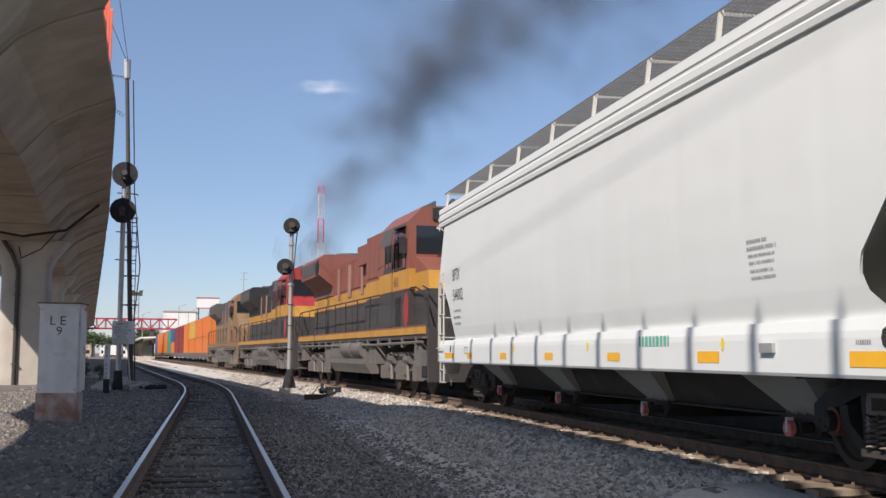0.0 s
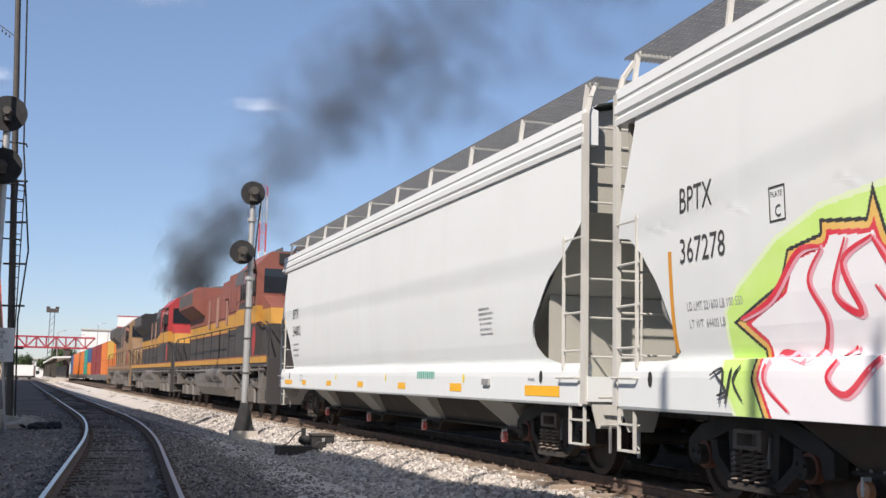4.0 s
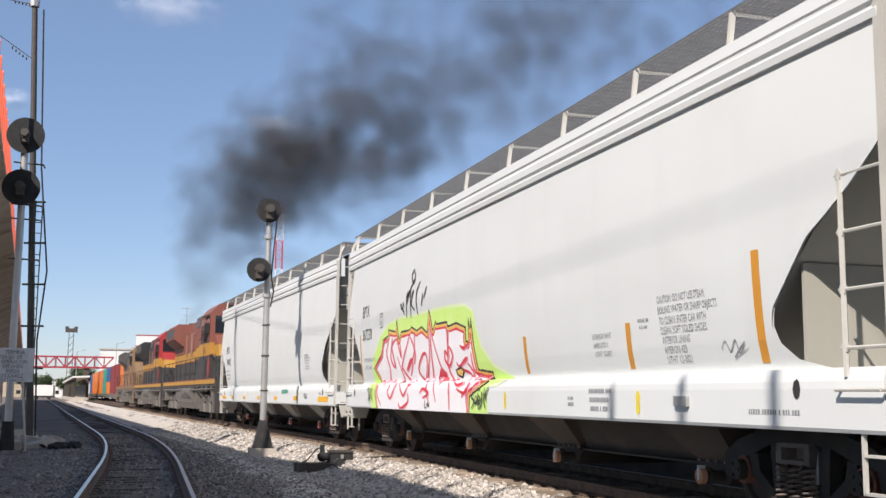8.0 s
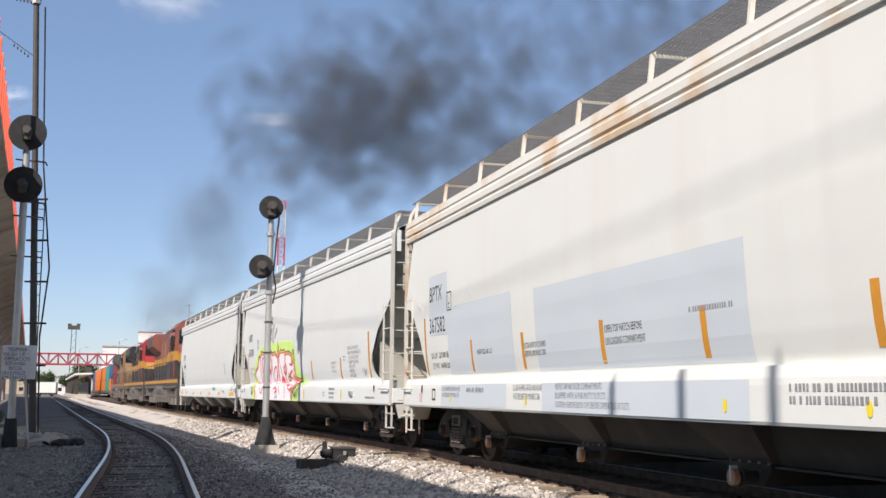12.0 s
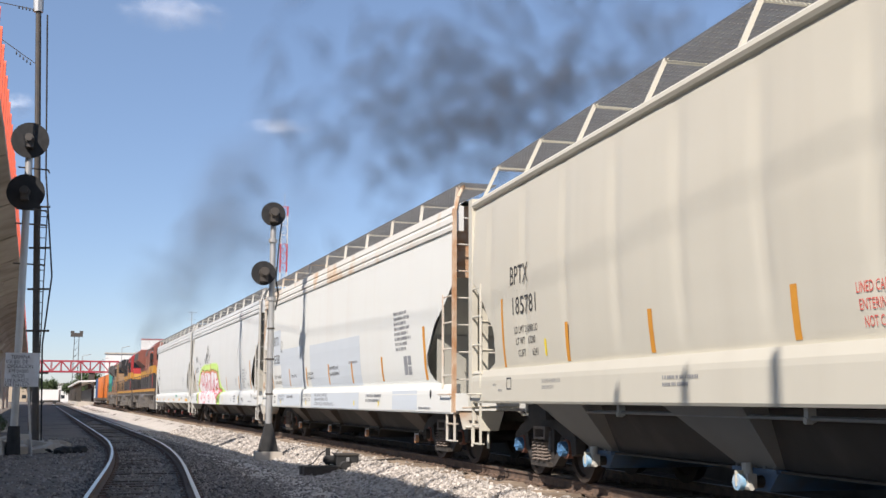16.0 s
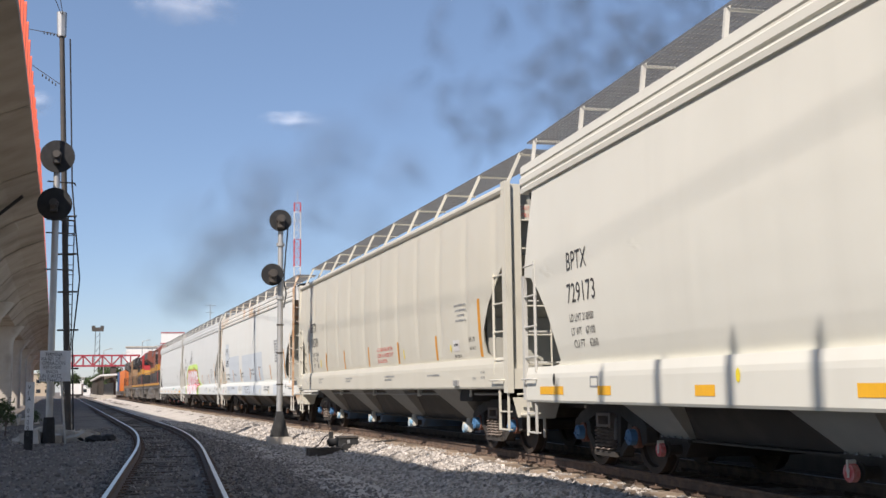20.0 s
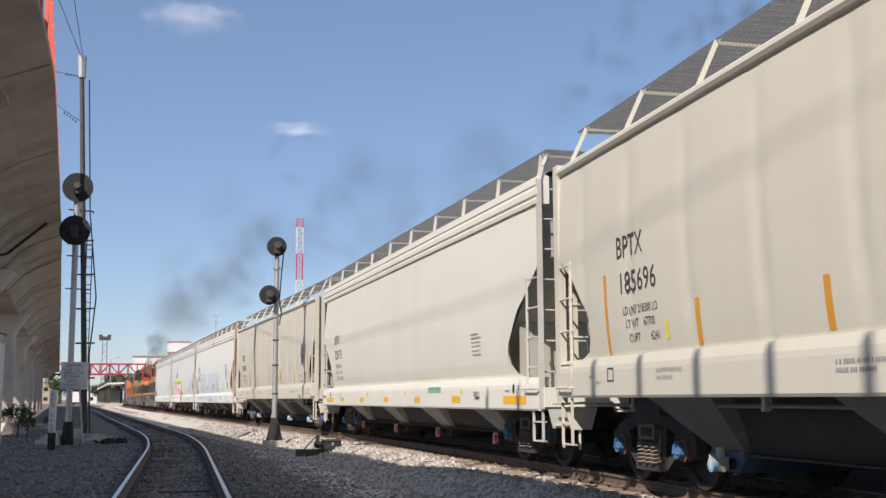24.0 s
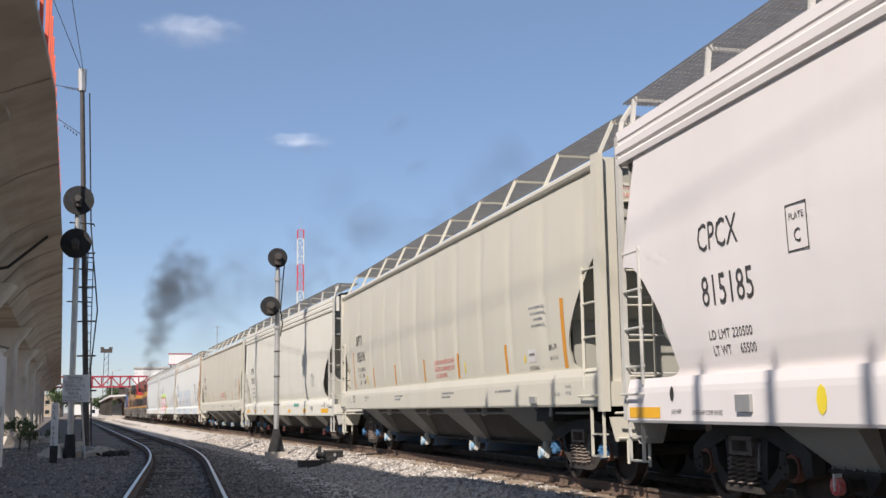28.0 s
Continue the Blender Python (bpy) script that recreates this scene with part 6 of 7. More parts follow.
def near_mast():
    x, y, z0 = 2.86, 29.0, 0.0
    m = thing("signal_mast", "grey two-headed railway signal mast on a black conical foot", "signal", "signals")
    made("pole", lambda bm: rod(bm, (x, y, 0.1), (x, y, 6.3), 0.09, 14, 0.075), GALV, m, smooth=True)
    made("foot", lambda bm: rod(bm, (x, y, 0.14), (x, y, 0.86), 0.36, 4, 0.12), BLACKPAINT, m, "black tapered foot")
    made("footing", boxes((x - 0.34, x + 0.34, y - 0.34, y + 0.34, -0.45, 0.15)), CONCRETE_PALE, m, "concrete footing", bevel=0.03)
    for z in (4.05, 4.85, 5.6):
        made("collar", lambda bm: rod(bm, (x, y, z), (x, y, z + 0.09), 0.12, 12), GALV, m)
    signal_head(m, x - 0.02, y - 0.12, 6.34, 0.32)
    signal_head(m, x - 0.24, y - 0.12, 4.76, 0.32)
    made("bracket", boxes((x - 0.3, x, y - 0.04, y + 0.04, 4.58, 4.64)), STEELDARK, m)
    made("cable", lambda bm: pipe(bm, [(x, y - 0.1, 6.5), (x + 0.2, y - 0.1, 6.1), (x + 0.14, y - 0.1, 5.4), (x + 0.09, y - 0.1, 4.6), (x + 0.16, y - 0.1, 4.2), (x + 0.09, y - 0.1, 3.8)], 0.02, 6), BLACKPAINT, m)
    for z in (1.6, 2.5, 3.3):
        made("clamp", lambda bm: rod(bm, (x, y, z), (x, y, z + 0.04), 0.104, 12), STEELDARK, m)
    return m


near_mast()


def left_mast():
    x, y = -3.62, 31.5
    m = thing("signal_mast", "tall signal mast with two large black round targets and a ladder", "signal", "signals")
    made("pole", lambda bm: rod(bm, (x - 0.0, y, 0.0), (x, y, 9.0), 0.10, 14), GALV, m, smooth=True)
    made("foot", lambda bm: rod(bm, (x, y, 0.0), (x, y, 0.75), 0.20, 12, 0.15), BLACKPAINT, m, "black painted foot")
    signal_head(m, x + 0.02, y - 0.15, 8.50, 0.50)
    signal_head(m, x - 0.02, y - 0.15, 7.05, 0.50)
    def ladder(bm):
        lx = x + 0.42
        for dx in (0, 0.18):
            rod(bm, (lx + dx - 0.1, y + 0.5, 0.6), (lx + dx - 0.1, y + 0.5, 6.8), 0.018, 6)
        for k in range(20):
            rod(bm, (lx - 0.1, y + 0.5, 0.8 + 0.3 * k), (lx + 0.08, y + 0.5, 0.8 + 0.3 * k), 0.012, 5)
    made("ladder", ladder, STEELDARK, m, "narrow steel ladder")
    for z in (5.1, 6.2, 7.75, 6.6):
        made("ladder_bracket", lambda bm: pipe(bm, [(x - 0.25, y - 0.1, z), (x + 0.5, y + 0.1, z), (x + 0.5, y + 0.5, z)], 0.022, 6), STEELDARK, m)
    return m


left_mast()


def wood_pole():
    x, y = -3.40, 33.5
    m = thing("utility_pole", "dark concrete utility pole with insulators and stay wires", "utility pole")
    made("pole", lambda bm: rod(bm, (x + 0.15, y, 0), (x - 0.42, y, 13.0), 0.105, 10, 0.08), STEELDARK, m, smooth=True)
    made("cap", lambda bm: rod(bm, (x - 0.42, y, 12.9), (x - 0.44, y, 13.7), 0.14, 8, 0.16), GALV, m)
    for z, dz in ((12.95, 0.1), (11.3, 0.6)):
        made("insulator", lambda bm: [rod(bm, (x - 0.55 - 0.1 * k, y, z + dz * 0.12 * k), (x - 0.58 - 0.1 * k, y, z + dz * 0.12 * k), 0.05, 8) for k in range(5)], STEELDARK, m)
        made("stay_wire", lambda bm: pipe(bm, [(x - 0.4, y, z), (x - 1.5, y - 0.1, z + dz * 1.2)], 0.012, 5), STEELDARK, m)
    made("conduit", lambda bm: pipe(bm, [(x + 0.3, y - 0.1, 0.3), (x + 0.2, y - 0.12, 3), (x + 0.36, y - 0.1, 5), (x + 0.05, y - 0.12, 8), (x - 0.15, y - 0.12, 12.8)], 0.025, 6), BLACKPAINT, m)
    for z in (2.2, 3.4, 4.6, 5.8, 7.0):
        made("band", lambda bm: rod(bm, (x - 0.2 - 0.02 * z, y, z), (x + 0.5 - 0.04 * z, y - 0.2, z), 0.03, 6), STEELDARK, m)
    made("overhead_wire", lambda bm: pipe(bm, [(x - 0.44, y, 13.6), (x - 1.5, y - 14, 15.2), (x - 3.0, y - 33, 18.5), (x - 3.4, y - 60, 21)], 0.012, 5), STEELDARK, m)
    made("overhead_wire", lambda bm: pipe(bm, [(x - 0.40, y, 13.6), (x - 0.2, y - 14, 15.6), (x + 0.1, y - 33, 19), (x + 0.4, y - 60, 22)], 0.012, 5), STEELDARK, m)


wood_pole()


# ---------- lineside boxes and boards ----------
CHIPPED = material("chipped red paint on concrete", (0.42, 0.38, 0.33), 0.9, second=(0.30, 0.13, 0.09), scale=3.2, amount=1.0, stain=(0.2, 0.16, 0.13), stain_scale=1.6, stain_amount=0.6, bump=0.4, bump_scale=18)


def relay_box():
    m = thing("relay_cabinet", "white steel lineside cabinet on a chipped concrete plinth", "cabinet", at=pose(-3.25, 11.5, 0, 0, 0, -3))
    made("plinth", boxes((-0.42, 0.42, -0.32, 0.45, -0.1, 0.58)), CHIPPED, m, "chipped reddish concrete plinth", bevel=0.03)
    b = made("body", boxes((-0.40, 0.40, -0.30, 0.42, 0.58, 2.42)), WHITEPAINT, m, bevel=0.015)
    made("lid", boxes((-0.43, 0.43, -0.33, 0.46, 2.42, 2.47)), WHITEPAINT, m, bevel=0.012)
    made("hinge", boxes((0.40, 0.425, -0.25, -0.19, 0.9, 1.0), (0.40, 0.425, -0.25, -0.19, 2.0, 2.1)), GALV, m)
    made("hasp", boxes((0.40, 0.44, 0.2, 0.28, 1.4, 1.55)), STEELDARK, m)
    made("door", boxes((0.402, 0.44, -0.24, 0.50, 0.62, 2.34)), WHITEPAINT, m, "door standing a little ajar", bevel=0.01)
    made("roof_edge", boxes((-0.45, 0.47, -0.35, 0.50, 2.47, 2.495)), STEELDARK, m, bevel=0.006)
    made("scrawl", lambda bm: [rod(bm, (-0.1 + 0.03 * k, -0.303, 1.40 + 0.05 * math.sin(k * 2.3)), (-0.07 + 0.03 * k, -0.303, 1.40 + 0.05 * math.sin((k + 1) * 2.3)), 0.004, 4) for k in range(9)], FADED, b, "pencil scrawl")
    made("stud", lambda bm: [rod(bm, (x, -0.30, z), (x, -0.312, z), 0.012, 6) for x in (-0.36, 0.36) for z in (0.65, 2.35)], STEELDARK, b)
    written("stencil", [("L E", 0.27, -0.20, 2.02, 1.0), ("9", 0.27, -0.06, 1.80, 1.0)], lambda u, v: Vector((u, -0.304, v)), INK, b, "black stencilled letters")


relay_box()


def board_sign():
    x, y = -3.40, 30.6
    m = thing("lineside_sign", "white board with black stencilled notice on two steel posts", "sign")
    made("board", boxes((x - 0.42, x + 0.42, y - 0.02, y + 0.0, 1.78, 2.66)), WHITEPAINT, m, bevel=0.006)
    made("post", lambda bm: rod(bm, (x + 0.12, y + 0.05, 2.3), (x + 0.32, y + 0.2, 0), 0.03, 8), GALV, m)
    lines = ["TERMINA", "VIA 601 DE", "OPERACION", "KM 0+000", "INICIA", "LIN JUAREZ", "KM 194+517"]
    written("notice", [(t, 0.145, -0.052 * len(t) * 0.78, -0.122 * i, 0.78) for i, t in enumerate(lines)], lambda u, v: Vector((x + u, y - 0.026, 2.50 + v)), INK, m, "black stencilled notice")


board_sign()


def kilometre_post():
    x, y = -3.72, 27.8
    m = thing("kilometre_post", "narrow white post with black letters and a black foot", "kilometre post")
    made("body", boxes((x - 0.1, x + 0.1, y - 0.06, y + 0.06, 0.5, 1.75)), WHITEPAINT, m, bevel=0.01)
    made("foot", boxes((x - 0.105, x + 0.105, y - 0.065, y + 0.065, -0.1, 0.5)), BLACKPAINT, m, bevel=0.01)
    written("letters", [(t, 0.17, -0.055, -0.15 * i, 0.8) for i, t in enumerate("VIA 0+000")], lambda u, v: Vector((x + u, y - 0.066, 1.55 + v)), INK, m)


kilometre_post()


def switch_machine():
    x, y, z = 3.95, 23.0, 0.01
    m = thing("point_machine", "black cast switch machine on a dark timber beside the track", "switch machine")
    for dy in (0.0, 0.50):
        made("timber", boxes((x - 0.95, x + 1.3, y - 0.12 + dy, y + 0.12 + dy, z - 0.12, z + 0.09)), WOOD, m, bevel=0.015)
    made("base_plate", boxes((x - 0.34, x + 0.30, y - 0.14, y + 0.64, z + 0.09, z + 0.11)), STEELDARK, m)
    made("gear_case", boxes((x - 0.25, x + 0.20, y - 0.02, y + 0.5, z + 0.11, z + 0.32)), BLACKPAINT, m, bevel=0.02)
    made("lid", boxes((x - 0.27, x + 0.22, y - 0.04, y + 0.52, z + 0.32, z + 0.35)), STEELDARK, m, bevel=0.01)
    made("motor", lambda bm: (rod(bm, (x - 0.46, y + 0.30, z + 0.22), (x - 0.25, y + 0.30, z + 0.22), 0.09, 14), rod(bm, (x - 0.49, y + 0.30, z + 0.22), (x - 0.46, y + 0.30, z + 0.22), 0.06, 12)), BLACKPAINT, m)
    made("hand_lever", lambda bm: box(bm, x - 0.98, x - 0.12, y - 0.33, y - 0.27, z + 0.09, z + 0.12), STEELDARK, m, "flat hand lever", bevel=0.008)
    made("lever_weight", lambda bm: rod(bm, (x - 0.12, y - 0.36, z + 0.11), (x - 0.12, y - 0.12, z + 0.11), 0.105, 16), BLACKPAINT, m)
    made("junction_box", boxes((x - 0.42, x - 0.33, y + 0.40, y + 0.50, z + 0.11, z + 0.46)), BLACKPAINT, m, bevel=0.01)
    made("padlock", boxes((x - 0.06, x + 0.0, y - 0.065, y - 0.042, z + 0.20, z + 0.28)), GALV, m)
    made("throw_rod", lambda bm: rod(bm, (x + 0.2, y + 0.15, z + 0.17), (x + 1.15, y + 0.15, z + 0.25), 0.022, 6), STEELDARK, m)
    made("throw_rod", lambda bm: rod(bm, (x + 0.2, y + 0.36, z + 0.15), (x + 1.15, y + 0.36, z + 0.23), 0.022, 6), RUST, m)
    made("cable", lambda bm: pipe(bm, [(x - 0.38, y + 0.45, z + 0.42), (x - 0.50, y + 0.6, z + 0.34), (x - 0.62, y + 0.9, z + 0.12), (x - 0.75, y + 1.6, z - 0.02)], 0.014, 6), BLACKPAINT, m)


switch_machine()


# ---------- far things ----------
def containers():
    cols = {"orange": (0.62, 0.17, 0.03), "maroon": (0.22, 0.03, 0.03), "teal": (0.03, 0.28, 0.22), "blue": (0.03, 0.09, 0.22), "yellow": (0.55, 0.33, 0.06)}
    mats = {k: material(k + " container paint", c, 0.55, second=tuple(v * 0.8 for v in c), scale=1, streak=0.2) for k, c in cols.items()}
    order = [("orange", "orange"), ("orange", "orange"), ("orange", "yellow"), ("orange", "orange"), ("maroon", "maroon"), ("maroon", "maroon"), ("orange", "blue"), ("teal", "teal"), ("orange", "orange"), ("orange", "orange"), ("orange", "orange"), ("orange", "orange"), ("blue", "blue")]
    s = 128.0
    for low, high in order:
        x, y, a = far_line(s + 6.2)
        at = pose(x, y, RAIL_Z - 0.05, 0, 0, math.degrees(a))
        w = thing("well_wagon", "dark low well wagon under a container stack", "container wagon", "parked container train", at=at)
        made("floor", boxes((-1.4, 1.4, -6.6, 6.6, 0.45, 0.75), (-1.42, -1.36, -6.6, 6.6, 0.75, 1.2), (1.36, 1.42, -6.6, 6.6, 0.75, 1.2)), L_UNDER, w)
        for dy in (-6.4, 6.4):
            made("wheel", lambda bm: [rod(bm, (sx * 0.76 - 0.06, dy, 0.46), (sx * 0.76 + 0.06, dy, 0.46), 0.457, 16) for sx in (-1, 1)], WHEEL, w)
        for lev, c in ((0, low), (1, high)):
            z = 0.76 + 2.62 * lev
            b = thing("shipping_container", f"{c} corrugated steel shipping container, stacked {'above' if lev else 'below'}", "shipping container", "parked containers", at=at @ Matrix.Translation((0, 0, z)))
            bm = bmesh.new()
            n = 60
            zz = (0.12, 2.48)
            rows = [[(-1.2 - (0.03 if (i // 2) % 2 else 0), -6.05 + 12.1 * i / n, h) for i in range(n + 1)] for h in zz]
            sheet(bm, rows)
            part("corrugated_side", bm, mats[c], b)
            made("box", boxes((-1.19, 1.22, -6.08, 6.08, 0.0, 2.6)), mats[c], b)
            made("rail", boxes((-1.235, -1.19, -6.1, 6.1, 0, 0.12), (-1.235, -1.19, -6.1, 6.1, 2.48, 2.6), (-1.235, -1.19, -6.1, -5.95, 0, 2.6), (-1.235, -1.19, 5.95, 6.1, 0, 2.6)), mats[c], b)
        s += 13.4


containers()


def footbridge():
    red = material("red bridge paint", (0.32, 0.032, 0.05), 0.5, second=(0.27, 0.03, 0.04), scale=0.5)
    y, z0, z1, x0, x1 = 250.0, 6.9, 9.5, -32.0, -8.0
    m = thing("footbridge", "red steel truss footbridge across the tracks", "bridge")
    for yy in (y, y + 2.4):
        made("chord", boxes((x0, x1, yy - 0.12, yy + 0.12, z0, z0 + 0.35), (x0, x1, yy - 0.12, yy + 0.12, z1 - 0.3, z1)), red, m)
        n = 12
        for k in range(n):
            a = x0 + (x1 - x0) * k / n
            b = x0 + (x1 - x0) * (k + 1) / n
            p, q = ((a, yy, z0 + 0.2), (b, yy, z1 - 0.1)) if k % 2 else ((a, yy, z1 - 0.1), (b, yy, z0 + 0.2))
            made("diagonal", rods(0.11, (p, q), seg=6), red, m)
            made("upright", rods(0.09, ((a, yy, z0), (a, yy, z1)), seg=6), red, m)
    made("walkway", boxes((x0, x1, y, y + 2.4, z0 + 0.1, z0 + 0.2)), STEELDARK, m)
    made("pier", boxes((-14.2, -13.0, y + 0.2, y + 2.2, -0.3, z0)), STEELDARK, m, "dark pier")
    made("pier", boxes((-9.6, -8.6, y + 0.2, y + 2.2, -0.3, z0)), STEELDARK, m, "dark pier")


footbridge()


def flood_mast():
    m = thing("floodlight_mast", "distant two-legged floodlight mast with a lamp platform", "light mast")
    x, y, h = -20.4, 300.0, 17.2
    made("leg", rods(0.08, ((x - 0.7, y, 0), (x - 0.55, y, h))), STEELDARK, m)
    made("leg", rods(0.08, ((x + 0.7, y, 0), (x + 0.55, y, h))), STEELDARK, m)
    for k in range(9):
        made("brace", rods(0.05, ((x - 0.65, y, 1.5 + 1.7 * k), (x + 0.62, y, 3.0 + 1.7 * k)), seg=5), STEELDARK, m)
    made("platform", boxes((x - 1.5, x + 1.5, y - 0.5, y + 0.5, h, h + 0.15), (x - 1.5, x + 1.5, y - 0.5, y - 0.44, h + 0.15, h + 1.0)), STEELDARK, m)
    for dx in (-1.1, 1.1):
        made("floodlight", boxes((x + dx - 0.45, x + dx + 0.45, y - 0.4, y + 0.2, h + 0.9, h + 1.5)), STEELDARK, m)


flood_mast()


def lamp_posts():
    for x, y, h in ((-9.0, 300, 14.5), (-6.6, 310, 13.5), (-17.5, 280, 11.5), (-1.0, 300, 13.0), (-15.0, 320, 12.0)):
        m = thing("lamp_post", "slender distant street lamp post", "lamp post", "far lamp posts")
        made("post", rods(0.10, ((x, y, 0), (x, y, h))), GALV, m)
        made("arm", rods(0.07, ((x, y, h), (x + 1.4, y, h + 0.4))), GALV, m)
        made("lamp", boxes((x + 1.2, x + 2.0, y - 0.15, y + 0.15, h + 0.32, h + 0.48)), GALV, m)


lamp_posts()


def radio_mast():
    red = material("signal red mast paint", (0.55, 0.06, 0.06), 0.5, second=(0.48, 0.05, 0.05), scale=1)
    m = thing("radio_mast", "red and white lattice radio mast behind the train", "radio mast")
    x, y, w = 10.3, 95.0, 0.28
    n = 22
    for k in range(n):
        z0, z1 = 18.1 * k / n, 18.1 * (k + 1) / n
        mat = red if (k // 3) % 2 else WHITEPAINT
        def bay(bm):
            cs = [(x - w, y - w), (x + w, y - w), (x + w, y + w), (x - w, y + w)]
            for i in range(4):
                a, b = cs[i], cs[(i + 1) % 4]
                rod(bm, (*a, z0), (*a, z1), 0.035, 5)
                rod(bm, (*a, z0), (*b, z1), 0.022, 4)
                rod(bm, (*a, z1), (*b, z1), 0.022, 4)
        made("mast_bay", bay, mat, m)
    made("aerial", rods(0.02, ((x, y, 18.1), (x, y, 19.3))), GALV, m)
    m2 = thing("aerial_mast", "thin distant aerial with cross arms", "aerial")
    x, y = 7.4, 260.0
    made("pole", rods(0.09, ((x, y, 0), (x, y, 21.5))), GALV, m2)
    made("cross_arm", rods(0.05, ((x - 1.2, y, 21.2), (x + 1.2, y, 21.2))), GALV, m2)
    made("cross_arm", rods(0.05, ((x - 0.9, y, 19.6), (x + 0.9, y, 19.6))), GALV, m2)


radio_mast()


def house(name, label, x0, x1, y0, y1, h, mat, floors, per, roof=None):
    b = thing(name, label, "building", "far buildings")
    made("wall", boxes((x0, x1, y0, y1, -0.3, h)), mat, b)
    made("roof", boxes((x0 - 0.3, x1 + 0.3, y0 - 0.3, y1 + 0.3, h, h + 0.4)), roof or CONCRETE_PALE, b)
    for f in range(floors):
        for k in range(per):
            w = (x1 - x0) / per
            z = 1.2 + (h - 1) * f / floors
            made("window", boxes((x0 + w * k + 0.25 * w, x0 + w * k + 0.75 * w, y0 - 0.06, y0 - 0.01, z, z + 1.3)), GLASS, b)


OFFWHITE = material("off-white wall paint", (0.70, 0.69, 0.66), 0.7, second=(0.62, 0.61, 0.58), scale=0.3, streak=0.1)
DUSTY = material("dusty ochre wall", (0.42, 0.34, 0.25), 0.8, second=(0.36, 0.3, 0.22), scale=0.3, streak=0.1)
house("warehouse", "large white windowless warehouse beyond the footbridge", -15.0, -5.0, 345, 365, 14.6, OFFWHITE, 0, 0)
house("warehouse", "low grey warehouse beyond the tracks", -5.0, 14.0, 345, 365, 11.0, CONCRETE_PALE, 0, 0)
house("house", "far ochre house with dark windows", -62, -44, 420, 432, 8.0, DUSTY, 2, 6)
house("house", "far pale house with dark windows", -43, -30, 440, 452, 6.5, OFFWHITE, 2, 5)
house("house", "far grey house with dark windows", -90, -66, 400, 415, 10.0, CONCRETE_PALE, 3, 8)


def billboard():
    m = thing("billboard", "empty white billboard on a frame above the roofs", "billboard")
    x0, x1, y, z0, z1 = -4.6, 2.0, 330.0, 15.4, 18.2
    made("panel", boxes((x0, x1, y - 0.1, y + 0.1, z0, z1)), OFFWHITE, m)
    made("frame", boxes((x0 - 0.2, x1 + 0.2, y - 0.15, y + 0.15, z1, z1 + 0.35), (x0 - 0.2, x1 + 0.2, y - 0.15, y + 0.15, z0 - 0.3, z0)), material("dull red frame", (0.35, 0.1, 0.1), 0.6), m)
    for x in (x0 + 0.6, x1 - 0.6):
        made("post", rods(0.2, ((x, y + 0.3, 0), (x, y + 0.3, z1))), STEELDARK, m)


billboard()


def white_truck():
    m = thing("box_truck", "white box truck parked far down the line", "truck")
    x, y = -24.3, 277.0
    made("box_body", boxes((x - 2.4, x + 2.0, y, y + 6, 0.9, 3.4)), OFFWHITE, m, bevel=0.05)
    made("chassis", boxes((x - 2.4, x + 2.0, y + 0.2, y + 5.8, 0.5, 0.9)), STEELDARK, m)
    for dx in (-1.6, 1.2):
        made("wheel", rods(0.45, ((x + dx, y - 0.05, 0.45), (x + dx, y + 0.25, 0.45)), seg=16), BLACKPAINT, m)


white_truck()


def platform_canopy():
    m = thing("platform_canopy", "low grey station canopy on posts between the tracks", "canopy")
    def at(s, dx, z):
        return (6.8 - 0.088 * s + dx, s, z)

    def run(profile, s0, s1, name, mat):
        bm = bmesh.new()
        sheet(bm, [[at(s, dx, z) for dx, z in profile + profile[:1]] for s in (s0, (s0 + s1) / 2, s1)])
        for s in (s0, s1):
            bm.faces.new([bm.verts.new(at(s, dx, z)) for dx, z in profile])
        part(name, bm, mat, m)
    run([(-1.9, 4.35), (-1.9, 4.65), (1.2, 4.8), (1.2, 4.5)], 215, 330, "canopy_roof", OFFWHITE)
    run([(-1.7, -0.2), (-1.7, 0.75), (1.0, 0.75), (1.0, -0.2)], 213, 330, "platform_edge", CONCRETE_PALE)
    run([(0.7, 0.75), (0.7, 3.2), (0.9, 3.2), (0.9, 0.75)], 220, 325, "rear_wall", STEELDARK)
    for k in range(12):
        made("post", rods(0.12, (at(217 + 10 * k, -1.3, 0.7), at(217 + 10 * k, -1.3, 4.4))), STEELDARK, m)


platform_canopy()

LEAF = material("dusty tree leaf", (0.055, 0.085, 0.03), 0.8, second=(0.09, 0.12, 0.05), scale=2, island=0.35)
BARK = material("grey-brown bark", (0.12, 0.09, 0.07), 0.9, second=(0.08, 0.06, 0.05), scale=4, bump=0.4)


